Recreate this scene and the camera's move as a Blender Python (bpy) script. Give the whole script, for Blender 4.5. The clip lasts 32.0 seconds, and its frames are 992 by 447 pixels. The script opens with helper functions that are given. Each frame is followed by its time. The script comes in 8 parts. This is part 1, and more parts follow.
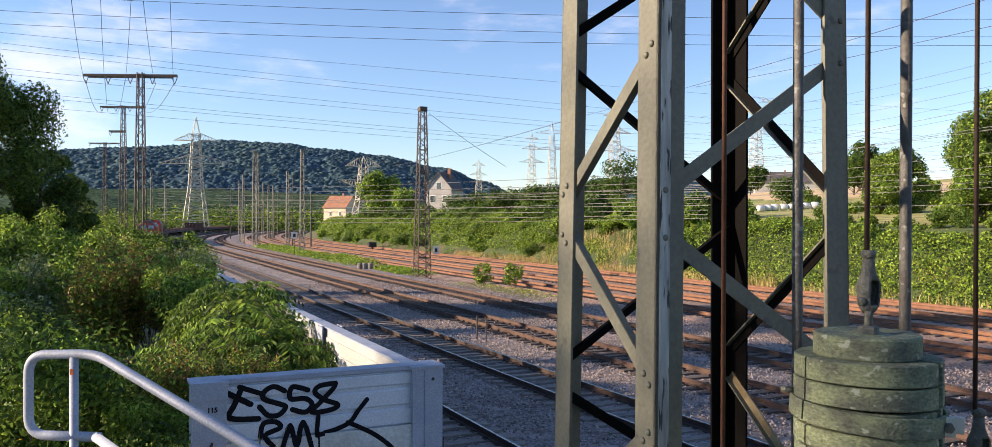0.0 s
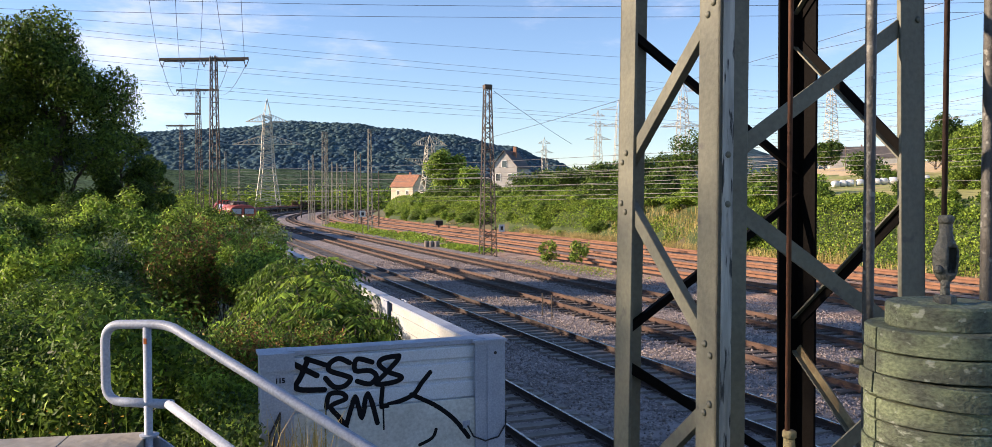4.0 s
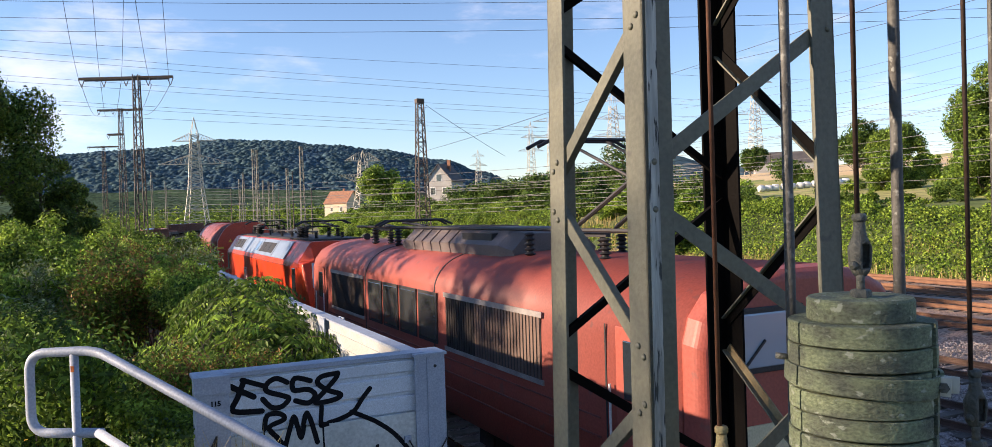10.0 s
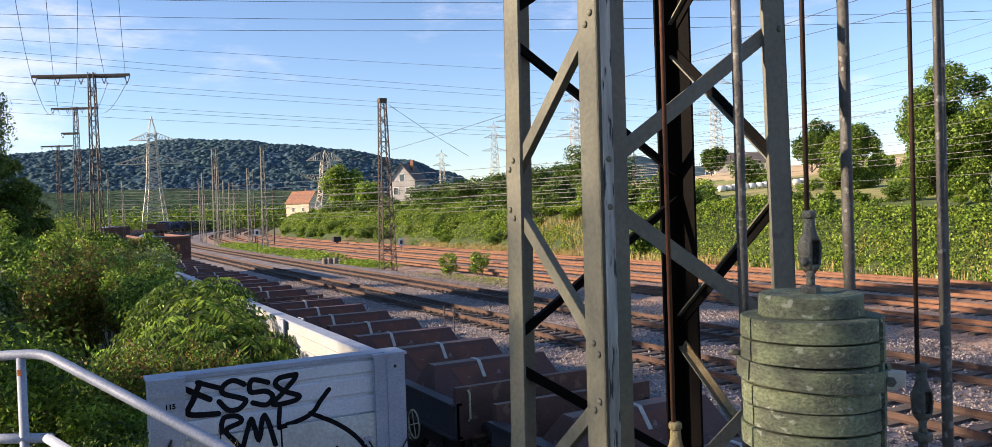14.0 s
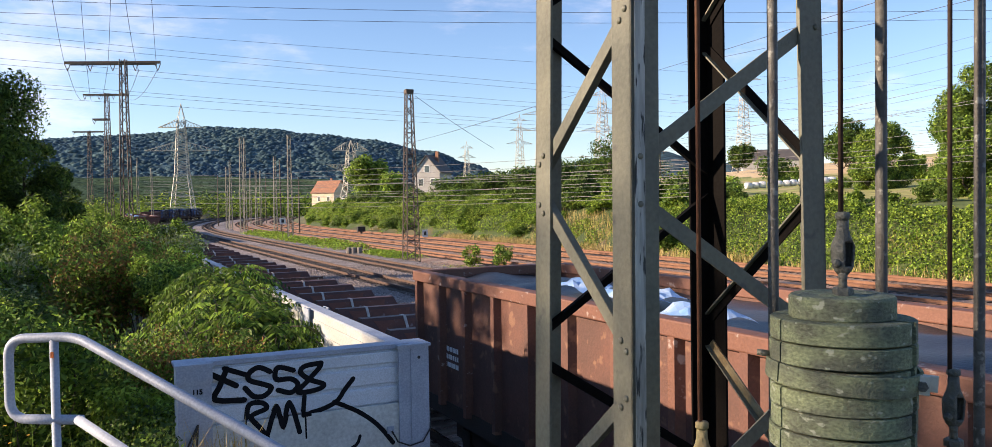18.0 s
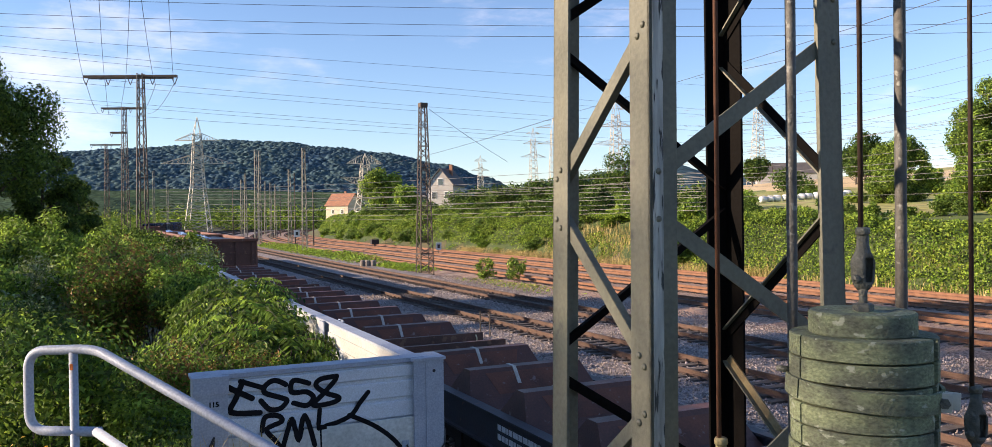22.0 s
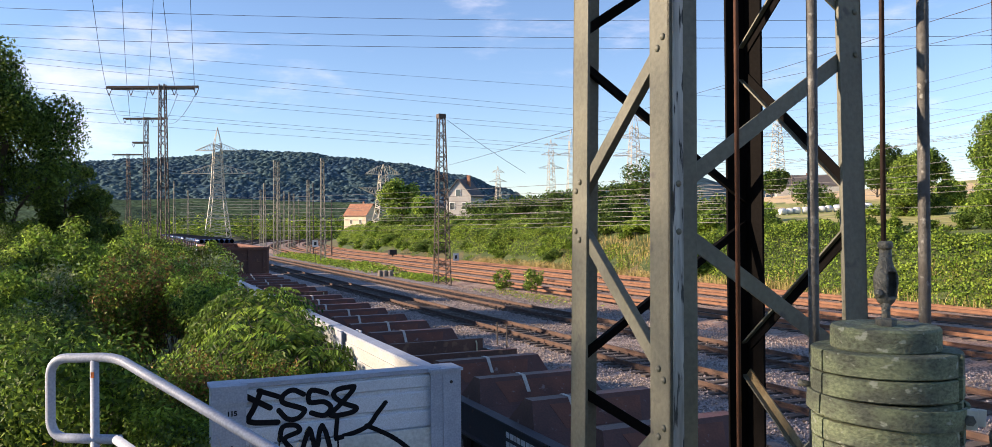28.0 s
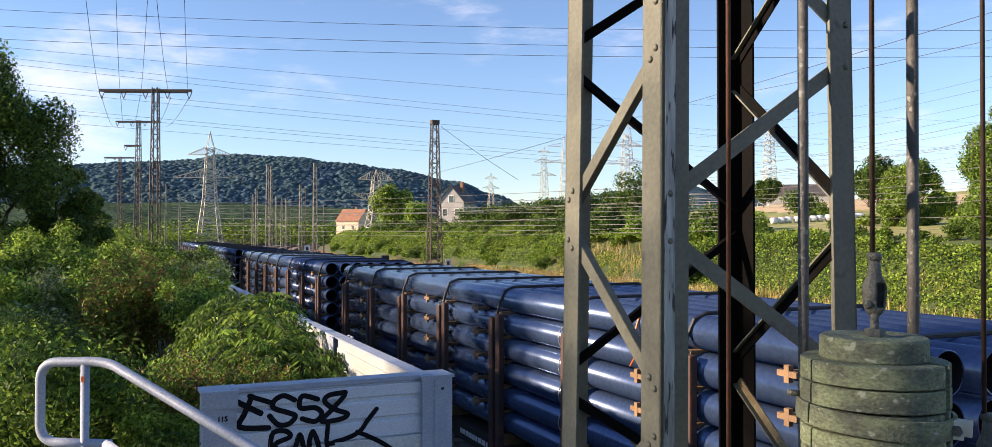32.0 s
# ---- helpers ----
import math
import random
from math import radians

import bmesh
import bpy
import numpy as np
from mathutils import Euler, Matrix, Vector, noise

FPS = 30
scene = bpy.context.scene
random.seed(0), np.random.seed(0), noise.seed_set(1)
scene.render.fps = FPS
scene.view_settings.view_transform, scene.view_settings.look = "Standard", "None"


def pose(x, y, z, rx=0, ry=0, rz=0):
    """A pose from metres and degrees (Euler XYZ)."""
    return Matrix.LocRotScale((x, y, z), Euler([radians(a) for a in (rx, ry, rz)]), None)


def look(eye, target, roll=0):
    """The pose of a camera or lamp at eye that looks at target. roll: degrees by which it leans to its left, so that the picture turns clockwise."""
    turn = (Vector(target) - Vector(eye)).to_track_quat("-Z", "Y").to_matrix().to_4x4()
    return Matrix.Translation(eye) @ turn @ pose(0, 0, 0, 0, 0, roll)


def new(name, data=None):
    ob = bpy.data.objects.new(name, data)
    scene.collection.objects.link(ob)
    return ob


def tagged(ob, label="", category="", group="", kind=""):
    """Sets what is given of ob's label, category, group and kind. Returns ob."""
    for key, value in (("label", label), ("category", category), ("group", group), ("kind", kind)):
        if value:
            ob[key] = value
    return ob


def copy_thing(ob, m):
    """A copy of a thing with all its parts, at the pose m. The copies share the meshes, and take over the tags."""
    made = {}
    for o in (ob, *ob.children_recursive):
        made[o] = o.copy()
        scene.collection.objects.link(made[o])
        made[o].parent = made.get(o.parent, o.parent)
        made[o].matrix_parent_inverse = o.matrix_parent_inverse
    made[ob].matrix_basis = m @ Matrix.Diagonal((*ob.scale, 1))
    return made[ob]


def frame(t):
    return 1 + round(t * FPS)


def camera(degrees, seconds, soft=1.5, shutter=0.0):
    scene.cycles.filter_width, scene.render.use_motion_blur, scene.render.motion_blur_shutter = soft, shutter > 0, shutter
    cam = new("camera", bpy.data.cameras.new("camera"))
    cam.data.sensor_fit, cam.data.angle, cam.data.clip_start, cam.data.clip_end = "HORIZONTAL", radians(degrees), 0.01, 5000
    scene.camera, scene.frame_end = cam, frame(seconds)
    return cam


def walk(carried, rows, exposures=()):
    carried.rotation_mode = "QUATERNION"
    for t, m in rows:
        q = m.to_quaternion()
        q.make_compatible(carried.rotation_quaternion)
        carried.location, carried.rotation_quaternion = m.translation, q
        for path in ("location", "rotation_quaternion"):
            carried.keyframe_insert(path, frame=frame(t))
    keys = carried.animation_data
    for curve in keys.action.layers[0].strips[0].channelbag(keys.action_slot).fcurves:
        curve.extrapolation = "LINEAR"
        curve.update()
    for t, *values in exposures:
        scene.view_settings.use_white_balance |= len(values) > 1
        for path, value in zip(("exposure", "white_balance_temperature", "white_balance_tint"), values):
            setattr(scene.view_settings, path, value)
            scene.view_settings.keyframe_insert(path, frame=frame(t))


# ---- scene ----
cam = camera(62.0, 32.0, 0.5)
PATH = [
    (0, (0.0, -0.014, 4.651), (0.001, 1.986, 4.642), 0.2),
    (0.5, (0.007, -0.014, 4.648), (0.008, 1.986, 4.637), 0.1),
    (1, (0.013, 0.005, 4.641), (0.011, 2.005, 4.625), 0.0),
    (1.5, (0.024, 0.004, 4.629), (0.013, 2.004, 4.599), -0.1),
    (2, (0.036, -0.012, 4.631), (0.013, 1.987, 4.588), 0.1),
    (2.5, (0.038, -0.007, 4.631), (0.003, 1.992, 4.575), 0.5),
    (3, (0.026, 0.007, 4.629), (-0.079, 2.003, 4.569), 0.5),
    (3.5, (0.03, 0.023, 4.626), (-0.119, 2.017, 4.563), 0.4),
    (5.5, (0.022, 0.016, 4.599), (-0.113, 2.01, 4.546), -2.0),
    (6, (0.025, 0.011, 4.601), (-0.089, 2.007, 4.551), -2.2),
    (6.5, (0.031, 0.004, 4.607), (-0.062, 2.001, 4.556), -2.2),
    (7, (0.038, 0.004, 4.612), (-0.031, 2.002, 4.559), -2.3),
    (7.5, (0.039, 0.008, 4.61), (-0.01, 2.007, 4.557), -2.2),
    (8, (0.041, 0.005, 4.612), (0.003, 2.004, 4.557), -2.1),
    (8.5, (0.039, -0.002, 4.615), (0.012, 1.997, 4.562), -2.2),
    (9, (0.035, -0.004, 4.615), (0.015, 1.995, 4.569), -2.1),
    (9.5, (0.036, -0.009, 4.616), (0.023, 1.99, 4.578), -2.0),
    (10, (0.034, -0.009, 4.613), (0.031, 1.991, 4.58), -1.8),
    (10.5, (0.037, 0.003, 4.612), (0.043, 2.003, 4.581), -1.8),
    (11, (0.039, 0.005, 4.608), (0.049, 2.005, 4.577), -1.7),
    (11.5, (0.046, 0.006, 4.606), (0.061, 2.005, 4.576), -1.8),
    (12, (0.054, -0.002, 4.613), (0.077, 1.997, 4.579), -2.0),
    (12.5, (0.063, -0.001, 4.611), (0.108, 1.998, 4.579), -2.1),
    (13, (0.061, 0.002, 4.606), (0.128, 2.0, 4.573), -2.1),
    (13.5, (0.06, 0.001, 4.606), (0.145, 1.999, 4.572), -1.9),
    (15.5, (0.043, 0.005, 4.6), (0.12, 2.003, 4.551), -1.8),
    (16, (0.026, 0.016, 4.597), (0.091, 2.014, 4.542), -1.8),
    (16.5, (0.029, 0.008, 4.602), (0.08, 2.006, 4.544), -1.6),
    (17, (0.038, 0.002, 4.61), (0.076, 2.001, 4.552), -1.4),
    (17.5, (0.037, 0.004, 4.612), (0.066, 2.003, 4.556), -1.1),
    (18, (0.042, -0.001, 4.612), (0.069, 1.999, 4.56), -0.8),
    (18.5, (0.041, -0.001, 4.61), (0.065, 1.998, 4.562), -0.8),
    (19, (0.035, 0.0, 4.611), (0.057, 1.999, 4.567), -0.7),
    (19.5, (0.034, 0.003, 4.609), (0.051, 2.002, 4.569), -0.7),
    (20, (0.034, -0.001, 4.613), (0.046, 1.998, 4.577), -0.7),
    (20.5, (0.032, -0.001, 4.612), (0.04, 1.999, 4.579), -0.7),
    (21, (0.032, -0.006, 4.614), (0.035, 1.993, 4.585), -0.7),
    (21.5, (0.03, -0.005, 4.613), (0.03, 1.995, 4.587), -0.7),
    (22, (0.028, -0.008, 4.617), (0.023, 1.992, 4.597), -0.7),
    (22.5, (0.027, -0.008, 4.616), (0.019, 1.992, 4.601), -0.6),
    (23, (0.028, -0.008, 4.617), (0.015, 1.991, 4.606), -0.5),
    (23.5, (0.024, -0.007, 4.615), (0.007, 1.993, 4.608), -0.4),
    (24, (0.028, -0.005, 4.617), (0.002, 1.995, 4.611), -0.4),
    (24.5, (0.027, -0.005, 4.618), (-0.002, 1.995, 4.613), -0.5),
    (25, (0.028, -0.007, 4.616), (-0.005, 1.993, 4.61), -0.5),
    (25.5, (0.027, -0.008, 4.616), (-0.008, 1.992, 4.611), -0.5),
    (27.5, (0.021, -0.014, 4.622), (-0.025, 1.985, 4.626), -0.5),
    (28, (0.023, -0.009, 4.619), (-0.024, 1.99, 4.626), -0.4),
    (28.5, (0.024, -0.009, 4.619), (-0.024, 1.991, 4.628), -0.3),
    (29, (0.022, -0.011, 4.62), (-0.026, 1.988, 4.63), -0.1),
    (29.5, (0.022, -0.014, 4.62), (-0.027, 1.985, 4.632), 0.0),
    (30, (0.023, -0.016, 4.622), (-0.023, 1.983, 4.636), 0.1),
    (30.5, (0.02, -0.019, 4.622), (-0.021, 1.98, 4.641), 0.2),
    (31, (0.02, -0.02, 4.624), (-0.019, 1.98, 4.648), 0.1),
    (31.5, (0.018, -0.02, 4.623), (-0.015, 1.98, 4.647), 0.1),
    (32, (0.022, -0.023, 4.623), (-0.007, 1.976, 4.646), 0.1),
]
EXPOSURES = [(0.0, 1.06, 6700, 22), (32.0, 1.06, 6700, 22)]
walk(cam, [(t, look(eye, target, roll)) for t, eye, target, roll in PATH], EXPOSURES)

# ---- light ----
SUN_AZ, SUN_EL = radians(-97.0), radians(18.0)
sun_way = Vector((math.sin(SUN_AZ) * math.cos(SUN_EL), math.cos(SUN_AZ) * math.cos(SUN_EL), math.sin(SUN_EL)))
world = bpy.data.worlds.new("sky")
scene.world = world
world.use_nodes = True
wn, wl = world.node_tree.nodes, world.node_tree.links
sky = wn.new("ShaderNodeTexSky")
sky.sky_type, sky.sun_disc = "NISHITA", False
sky.sun_elevation, sky.sun_rotation = SUN_EL, SUN_AZ
sky.air_density, sky.dust_density, sky.ozone_density = 1.0, 0.05, 4.0
coord = wn.new("ShaderNodeTexCoord")


def sky_math(kind, a, b):
    n = wn.new("ShaderNodeMath")
    n.operation = kind
    for i, v in enumerate((a, b)):
        if isinstance(v, (int, float)):
            n.inputs[i].default_value = v
        else:
            wl.new(v, n.inputs[i])
    return n.outputs[0]


def sky_range(value, a, b, lo=0.0, hi=1.0):
    n = wn.new("ShaderNodeMapRange")
    n.interpolation_type = "SMOOTHSTEP"
    for key, v in (("From Min", a), ("From Max", b), ("To Min", lo), ("To Max", hi)):
        n.inputs[key].default_value = v
    wl.new(value, n.inputs["Value"])
    return n.outputs["Result"]


def cloud_bank(across, up, wide, high):
    """How near a direction lies to the middle of a bank of cloud: 1 there, 0 at its rim."""
    du = sky_math("DIVIDE", sky_math("SUBTRACT", sky_u, across), wide)
    dv = sky_math("DIVIDE", sky_math("SUBTRACT", sky_v, up), high)
    d = sky_math("ADD", sky_math("MULTIPLY", du, du), sky_math("MULTIPLY", dv, dv))
    return sky_range(d, 0.05, 1.0, 1.0, 0.0)


axes = wn.new("ShaderNodeSeparateXYZ")
wl.new(coord.outputs["Generated"], axes.inputs[0])
sky_u, sky_v = sky_math("DIVIDE", axes.outputs[0], axes.outputs[1]), sky_math("DIVIDE", axes.outputs[2], axes.outputs[1])
stretch = wn.new("ShaderNodeMapping")
stretch.inputs["Scale"].default_value = (3.2, 3.2, 11.0)
stretch.inputs["Location"].default_value = (0.35, 0.1, 0.4)
clouds = wn.new("ShaderNodeTexNoise")
clouds.inputs["Scale"].default_value, clouds.inputs["Detail"].default_value = 2.2, 8.0
clouds.inputs["Roughness"].default_value = 0.6
wl.new(coord.outputs["Generated"], stretch.inputs["Vector"])
wl.new(stretch.outputs["Vector"], clouds.inputs["Vector"])
banks = sky_math("MAXIMUM", cloud_bank(-0.5, 0.215, 0.24, 0.06), cloud_bank(-0.54, 0.115, 0.12, 0.05))
banks = sky_math("MAXIMUM", banks, sky_math("MULTIPLY", cloud_bank(-0.28, 0.185, 0.09, 0.03), 0.6))
banks = sky_math("MAXIMUM", banks, sky_math("MULTIPLY", cloud_bank(0.05, 0.235, 0.4, 0.03), 0.3))
thick = sky_range(sky_math("ADD", clouds.outputs["Fac"], sky_math("MULTIPLY", banks, 0.2)), 0.55, 0.9, 0.0, 0.55)
white = wn.new("ShaderNodeMixRGB")
white.inputs["Color2"].default_value = (6.0, 6.0, 6.3, 1)
wl.new(thick, white.inputs["Fac"])
wl.new(sky.outputs["Color"], white.inputs["Color1"])
wl.new(white.outputs["Color"], wn["Background"].inputs["Color"])
wn["Background"].inputs["Strength"].default_value = 0.105

sun = new("sun", bpy.data.lights.new("sun", "SUN"))
sun.data.energy, sun.data.angle, sun.data.color = 5.0, radians(0.6), (1.0, 0.84, 0.6)
sun.matrix_world = look((0, 0, 60), Vector((0, 0, 60)) - sun_way)


# ---- materials ----
def mat(name, colour, rough=0.7, metal=0.0, other=None, scale=3.0, mix=0.5, bump=0.2, fine=40.0, spot=None, spots=0.62, island=0.0, spec=0.5, grit=(0.6, 1.35), stretch=None):
    """A surface with a base colour, a second colour in patches, fine grain, relief, and spots of wear."""
    m = bpy.data.materials.new(name)
    m.use_nodes = True
    n, l = m.node_tree.nodes, m.node_tree.links
    b = n["Principled BSDF"]
    b.inputs["Metallic"].default_value = metal
    b.inputs["Specular IOR Level"].default_value = spec
    tc = n.new("ShaderNodeTexCoord")
    big, small = n.new("ShaderNodeTexNoise"), n.new("ShaderNodeTexNoise")
    big.inputs["Scale"].default_value, big.inputs["Detail"].default_value = scale, 5
    small.inputs["Scale"].default_value, small.inputs["Detail"].default_value = fine, 4
    place = tc.outputs["Object"]
    if stretch:
        mp = n.new("ShaderNodeMapping")
        mp.inputs["Scale"].default_value = stretch
        l.new(place, mp.inputs["Vector"])
        place = mp.outputs["Vector"]
    for t in (big, small):
        l.new(place, t.inputs["Vector"])
    ramp = n.new("ShaderNodeMapRange")
    ramp.inputs["From Min"].default_value, ramp.inputs["From Max"].default_value = 0.35, 0.65
    ramp.inputs["To Max"].default_value = mix * 2
    l.new(big.outputs["Fac"], ramp.inputs["Value"])
    two = n.new("ShaderNodeMixRGB")
    two.inputs["Color1"].default_value = (*colour, 1)
    two.inputs["Color2"].default_value = (*(other or [c * 0.7 for c in colour]), 1)
    l.new(ramp.outputs["Result"], two.inputs["Fac"])
    grain = n.new("ShaderNodeMixRGB")
    grain.blend_type = "MULTIPLY"
    grain.inputs["Fac"].default_value = 0.5 if grit[0] > 0.5 else 1.0
    lift = n.new("ShaderNodeMapRange")
    lift.inputs["From Min"].default_value, lift.inputs["From Max"].default_value = 0.25, 0.75
    lift.inputs["To Min"].default_value, lift.inputs["To Max"].default_value = grit
    l.new(small.outputs["Fac"], lift.inputs["Value"])
    l.new(two.outputs["Color"], grain.inputs["Color1"])
    l.new(lift.outputs["Result"], grain.inputs["Color2"])
    out = grain.outputs["Color"]
    if spot:
        sp = n.new("ShaderNodeTexNoise")
        sp.inputs["Scale"].default_value, sp.inputs["Detail"].default_value = scale * 3.3, 8
        l.new(place, sp.inputs["Vector"])
        cut = n.new("ShaderNodeMapRange")
        cut.inputs["From Min"].default_value, cut.inputs["From Max"].default_value = spots, spots + 0.06
        l.new(sp.outputs["Fac"], cut.inputs["Value"])
        sm = n.new("ShaderNodeMixRGB")
        sm.inputs["Color2"].default_value = (*spot, 1)
        l.new(cut.outputs["Result"], sm.inputs["Fac"])
        l.new(out, sm.inputs["Color1"])
        out = sm.outputs["Color"]
    if island:
        geo, hsv = n.new("ShaderNodeNewGeometry"), n.new("ShaderNodeHueSaturation")
        info, add = n.new("ShaderNodeObjectInfo"), n.new("ShaderNodeMath")
        vr = n.new("ShaderNodeMapRange")
        vr.inputs["To Min"].default_value, vr.inputs["To Max"].default_value = 1 - island, 1 + island
        add.operation = "ADD"
        l.new(geo.outputs["Random Per Island"], add.inputs[0])
        l.new(info.outputs["Random"], add.inputs[1])
        fr = n.new("ShaderNodeMath")
        fr.operation = "FRACT"
        l.new(add.outputs[0], fr.inputs[0])
        l.new(fr.outputs[0], vr.inputs["Value"])
        l.new(vr.outputs["Result"], hsv.inputs["Value"])
        l.new(out, hsv.inputs["Color"])
        out = hsv.outputs["Color"]
    l.new(out, b.inputs["Base Color"])
    rr = n.new("ShaderNodeMapRange")
    rr.inputs["To Min"].default_value, rr.inputs["To Max"].default_value = max(0.04, rough - 0.12), min(1, rough + 0.12)
    l.new(big.outputs["Fac"], rr.inputs["Value"])
    l.new(rr.outputs["Result"], b.inputs["Roughness"])
    if bump:
        bp = n.new("ShaderNodeBump")
        bp.inputs["Strength"].default_value, bp.inputs["Distance"].default_value = bump, 0.02
        l.new(small.outputs["Fac"], bp.inputs["Height"])
        l.new(bp.outputs["Normal"], b.inputs["Normal"])
    return m


def leaf_mat(name, colour, other, glow=0.35):
    m = mat(name, colour, 0.55, 0, other, 0.9, 0.5, 0.0, 9.0, island=0.5, spec=0.18)
    n, l = m.node_tree.nodes, m.node_tree.links
    b = n["Principled BSDF"]
    tr, mx = n.new("ShaderNodeBsdfTranslucent"), n.new("ShaderNodeMixShader")
    src = b.inputs["Base Color"].links[0].from_socket
    l.new(src, tr.inputs["Color"])
    mx.inputs[0].default_value = glow
    l.new(b.outputs[0], mx.inputs[1])
    l.new(tr.outputs[0], mx.inputs[2])
    l.new(mx.outputs[0], n["Material Output"].inputs["Surface"])
    return m


def glass_mat(name, colour, rough=0.05):
    m = bpy.data.materials.new(name)
    m.use_nodes = True
    b = m.node_tree.nodes["Principled BSDF"]
    b.inputs["Base Color"].default_value = (*colour, 1)
    b.inputs["Roughness"].default_value = rough
    b.inputs["Coat Weight"].default_value = 1.0
    b.inputs["Specular IOR Level"].default_value = 0.9
    return m


def glow_mat(name, colour, strength):
    m = bpy.data.materials.new(name)
    m.use_nodes = True
    b = m.node_tree.nodes["Principled BSDF"]
    b.inputs["Base Color"].default_value = (*colour, 1)
    b.inputs["Emission Color"].default_value = (*colour, 1)
    b.inputs["Emission Strength"].default_value = strength
    return m


MASTGREY = mat("mast_paint", (0.15, 0.15, 0.108), 0.6, 0.0, (0.115, 0.118, 0.09), 3, 0.5, 0.1, 60, spot=(0.07, 0.072, 0.063), spots=0.66)
# rust-stained mast paint, brightened as if the sun lay on it
MASTOCHRE = mat("sunlit_stained_ochre", (0.26, 0.21, 0.115), 0.7, 0.0, (0.19, 0.135, 0.065), 14, 0.6, 0.2, 80, spot=(0.1, 0.055, 0.03), spots=0.66)
# the mast paint darkened to near black, shade put into the colour
MASTDARK = mat("shaded_mast_paint", (0.0045, 0.004, 0.004), 0.8, 0.0, (0.007, 0.006, 0.0055), 4, 0.5, 0.12, 60, spec=0.06)
FLAKE = mat("flaking_paint", (0.2, 0.21, 0.2), 0.8, 0.0, (0.46, 0.47, 0.43), 22, 0.6, 0.5, 70, spot=(0.035, 0.04, 0.04), spots=0.56, stretch=(1.0, 1.0, 0.12))
LATTICE = mat("weathered_lattice", (0.06, 0.055, 0.05), 0.7, 0.2, (0.1, 0.07, 0.05), 1.5)
MASTPALE = mat("galvanised_mast", (0.2, 0.2, 0.165), 0.7, 0.1, (0.15, 0.145, 0.12), 1.5)
PYLON = mat("galvanised_pylon", (0.5, 0.47, 0.38), 0.6, 0.1, (0.38, 0.36, 0.3), 0.5)
GALV = mat("galvanised_steel", (0.34, 0.38, 0.45), 0.55, 0.1, (0.29, 0.33, 0.4), 6, 0.5, 0.06, 80, spot=(0.4, 0.43, 0.48), spots=0.7, spec=0.35)
BARRIER = mat("barrier_aluminium", (0.56, 0.61, 0.67), 0.5, 0.1, (0.5, 0.55, 0.61), 3, 0.5, 0.15, 120)
BARRIERPALE = mat("barrier_pale_back", (0.43, 0.445, 0.44), 0.6, 0.05, (0.36, 0.365, 0.345), 2.5, 0.5, 0.1, 60, spot=(0.3, 0.3, 0.26), spots=0.64)
DIRTY = mat("dirty_plate", (0.56, 0.58, 0.56), 0.7, 0.05, (0.47, 0.48, 0.45), 4, 0.5, 0.1, 50, spot=(0.32, 0.33, 0.29), spots=0.7)
INK = mat("black_spray", (0.008, 0.008, 0.01), 0.85, 0, (0.014, 0.014, 0.016), 8, 0.3, 0.0, spec=0.1)
RUSTRED = mat("primer_wagon", (0.135, 0.056, 0.038), 0.65, 0.0, (0.09, 0.042, 0.031), 1.4, 0.5, 0.2, 35, spot=(0.2, 0.1, 0.06), spots=0.6)
RUSTLIGHT = mat("worn_primer", (0.16, 0.066, 0.04), 0.7, 0.0, (0.14, 0.06, 0.04), 2, 0.5, 0.2, 30, spot=(0.32, 0.25, 0.22), spots=0.63)
SADDLERUST = mat("worn_saddle_rust", (0.115, 0.04, 0.024), 0.55, 0.0, (0.07, 0.028, 0.02), 1.6, 0.5, 0.2, 30, spot=(0.17, 0.115, 0.1), spots=0.66)
TROUGHRUST = mat("rubbed_saddle_rust", (0.17, 0.05, 0.022), 0.65, 0.0, (0.1, 0.034, 0.019), 2.2, 0.5, 0.2, 30, spot=(0.2, 0.13, 0.11), spots=0.64)
SILLDARK = mat("dark_sill_paint", (0.03, 0.03, 0.038), 0.6, 0.0, (0.05, 0.04, 0.04), 2, 0.5, 0.15, 30, spot=(0.11, 0.06, 0.045), spots=0.64)
FRAMEBLACK = mat("underframe", (0.025, 0.02, 0.018), 0.8, 0.1, (0.045, 0.03, 0.022), 2)
OLDRED = mat("faded_loco_red", (0.33, 0.071, 0.047), 0.55, 0, (0.31, 0.066, 0.047), 1.2, 0.5, 0.08, 30, spot=(0.22, 0.07, 0.055), spots=0.62)
NEWRED = mat("bright_loco_red", (0.6, 0.052, 0.012), 0.34, 0, (0.52, 0.042, 0.011), 1.0, 0.4, 0.02, 30, spec=0.35)
HOODRED = mat("hood_tarpaulin", (0.27, 0.053, 0.031), 0.42, 0, (0.205, 0.048, 0.034), 0.8, 0.5, 0.1, 12, spot=(0.24, 0.075, 0.06), spots=0.62, spec=0.6)
HOODEND = mat("hood_end_red", (0.6, 0.06, 0.022), 0.4, 0, (0.52, 0.055, 0.024), 0.9, 0.5, 0.05, 20)
PALESTEEL = mat("pale_dusty_steel", (0.36, 0.33, 0.31), 0.55, 0.2, (0.26, 0.23, 0.22), 3)
LOUVRE = mat("brown_dusty_louvre", (0.16, 0.1, 0.075), 0.7, 0.0, (0.11, 0.07, 0.055), 2)
OLDBEAD = mat("dusty_dark_red_bead", (0.19, 0.045, 0.032), 0.7, 0, (0.14, 0.036, 0.028), 2)
ROOFGREY = mat("loco_roof", (0.16, 0.12, 0.11), 0.65, 0.1, (0.12, 0.1, 0.095), 1.5)
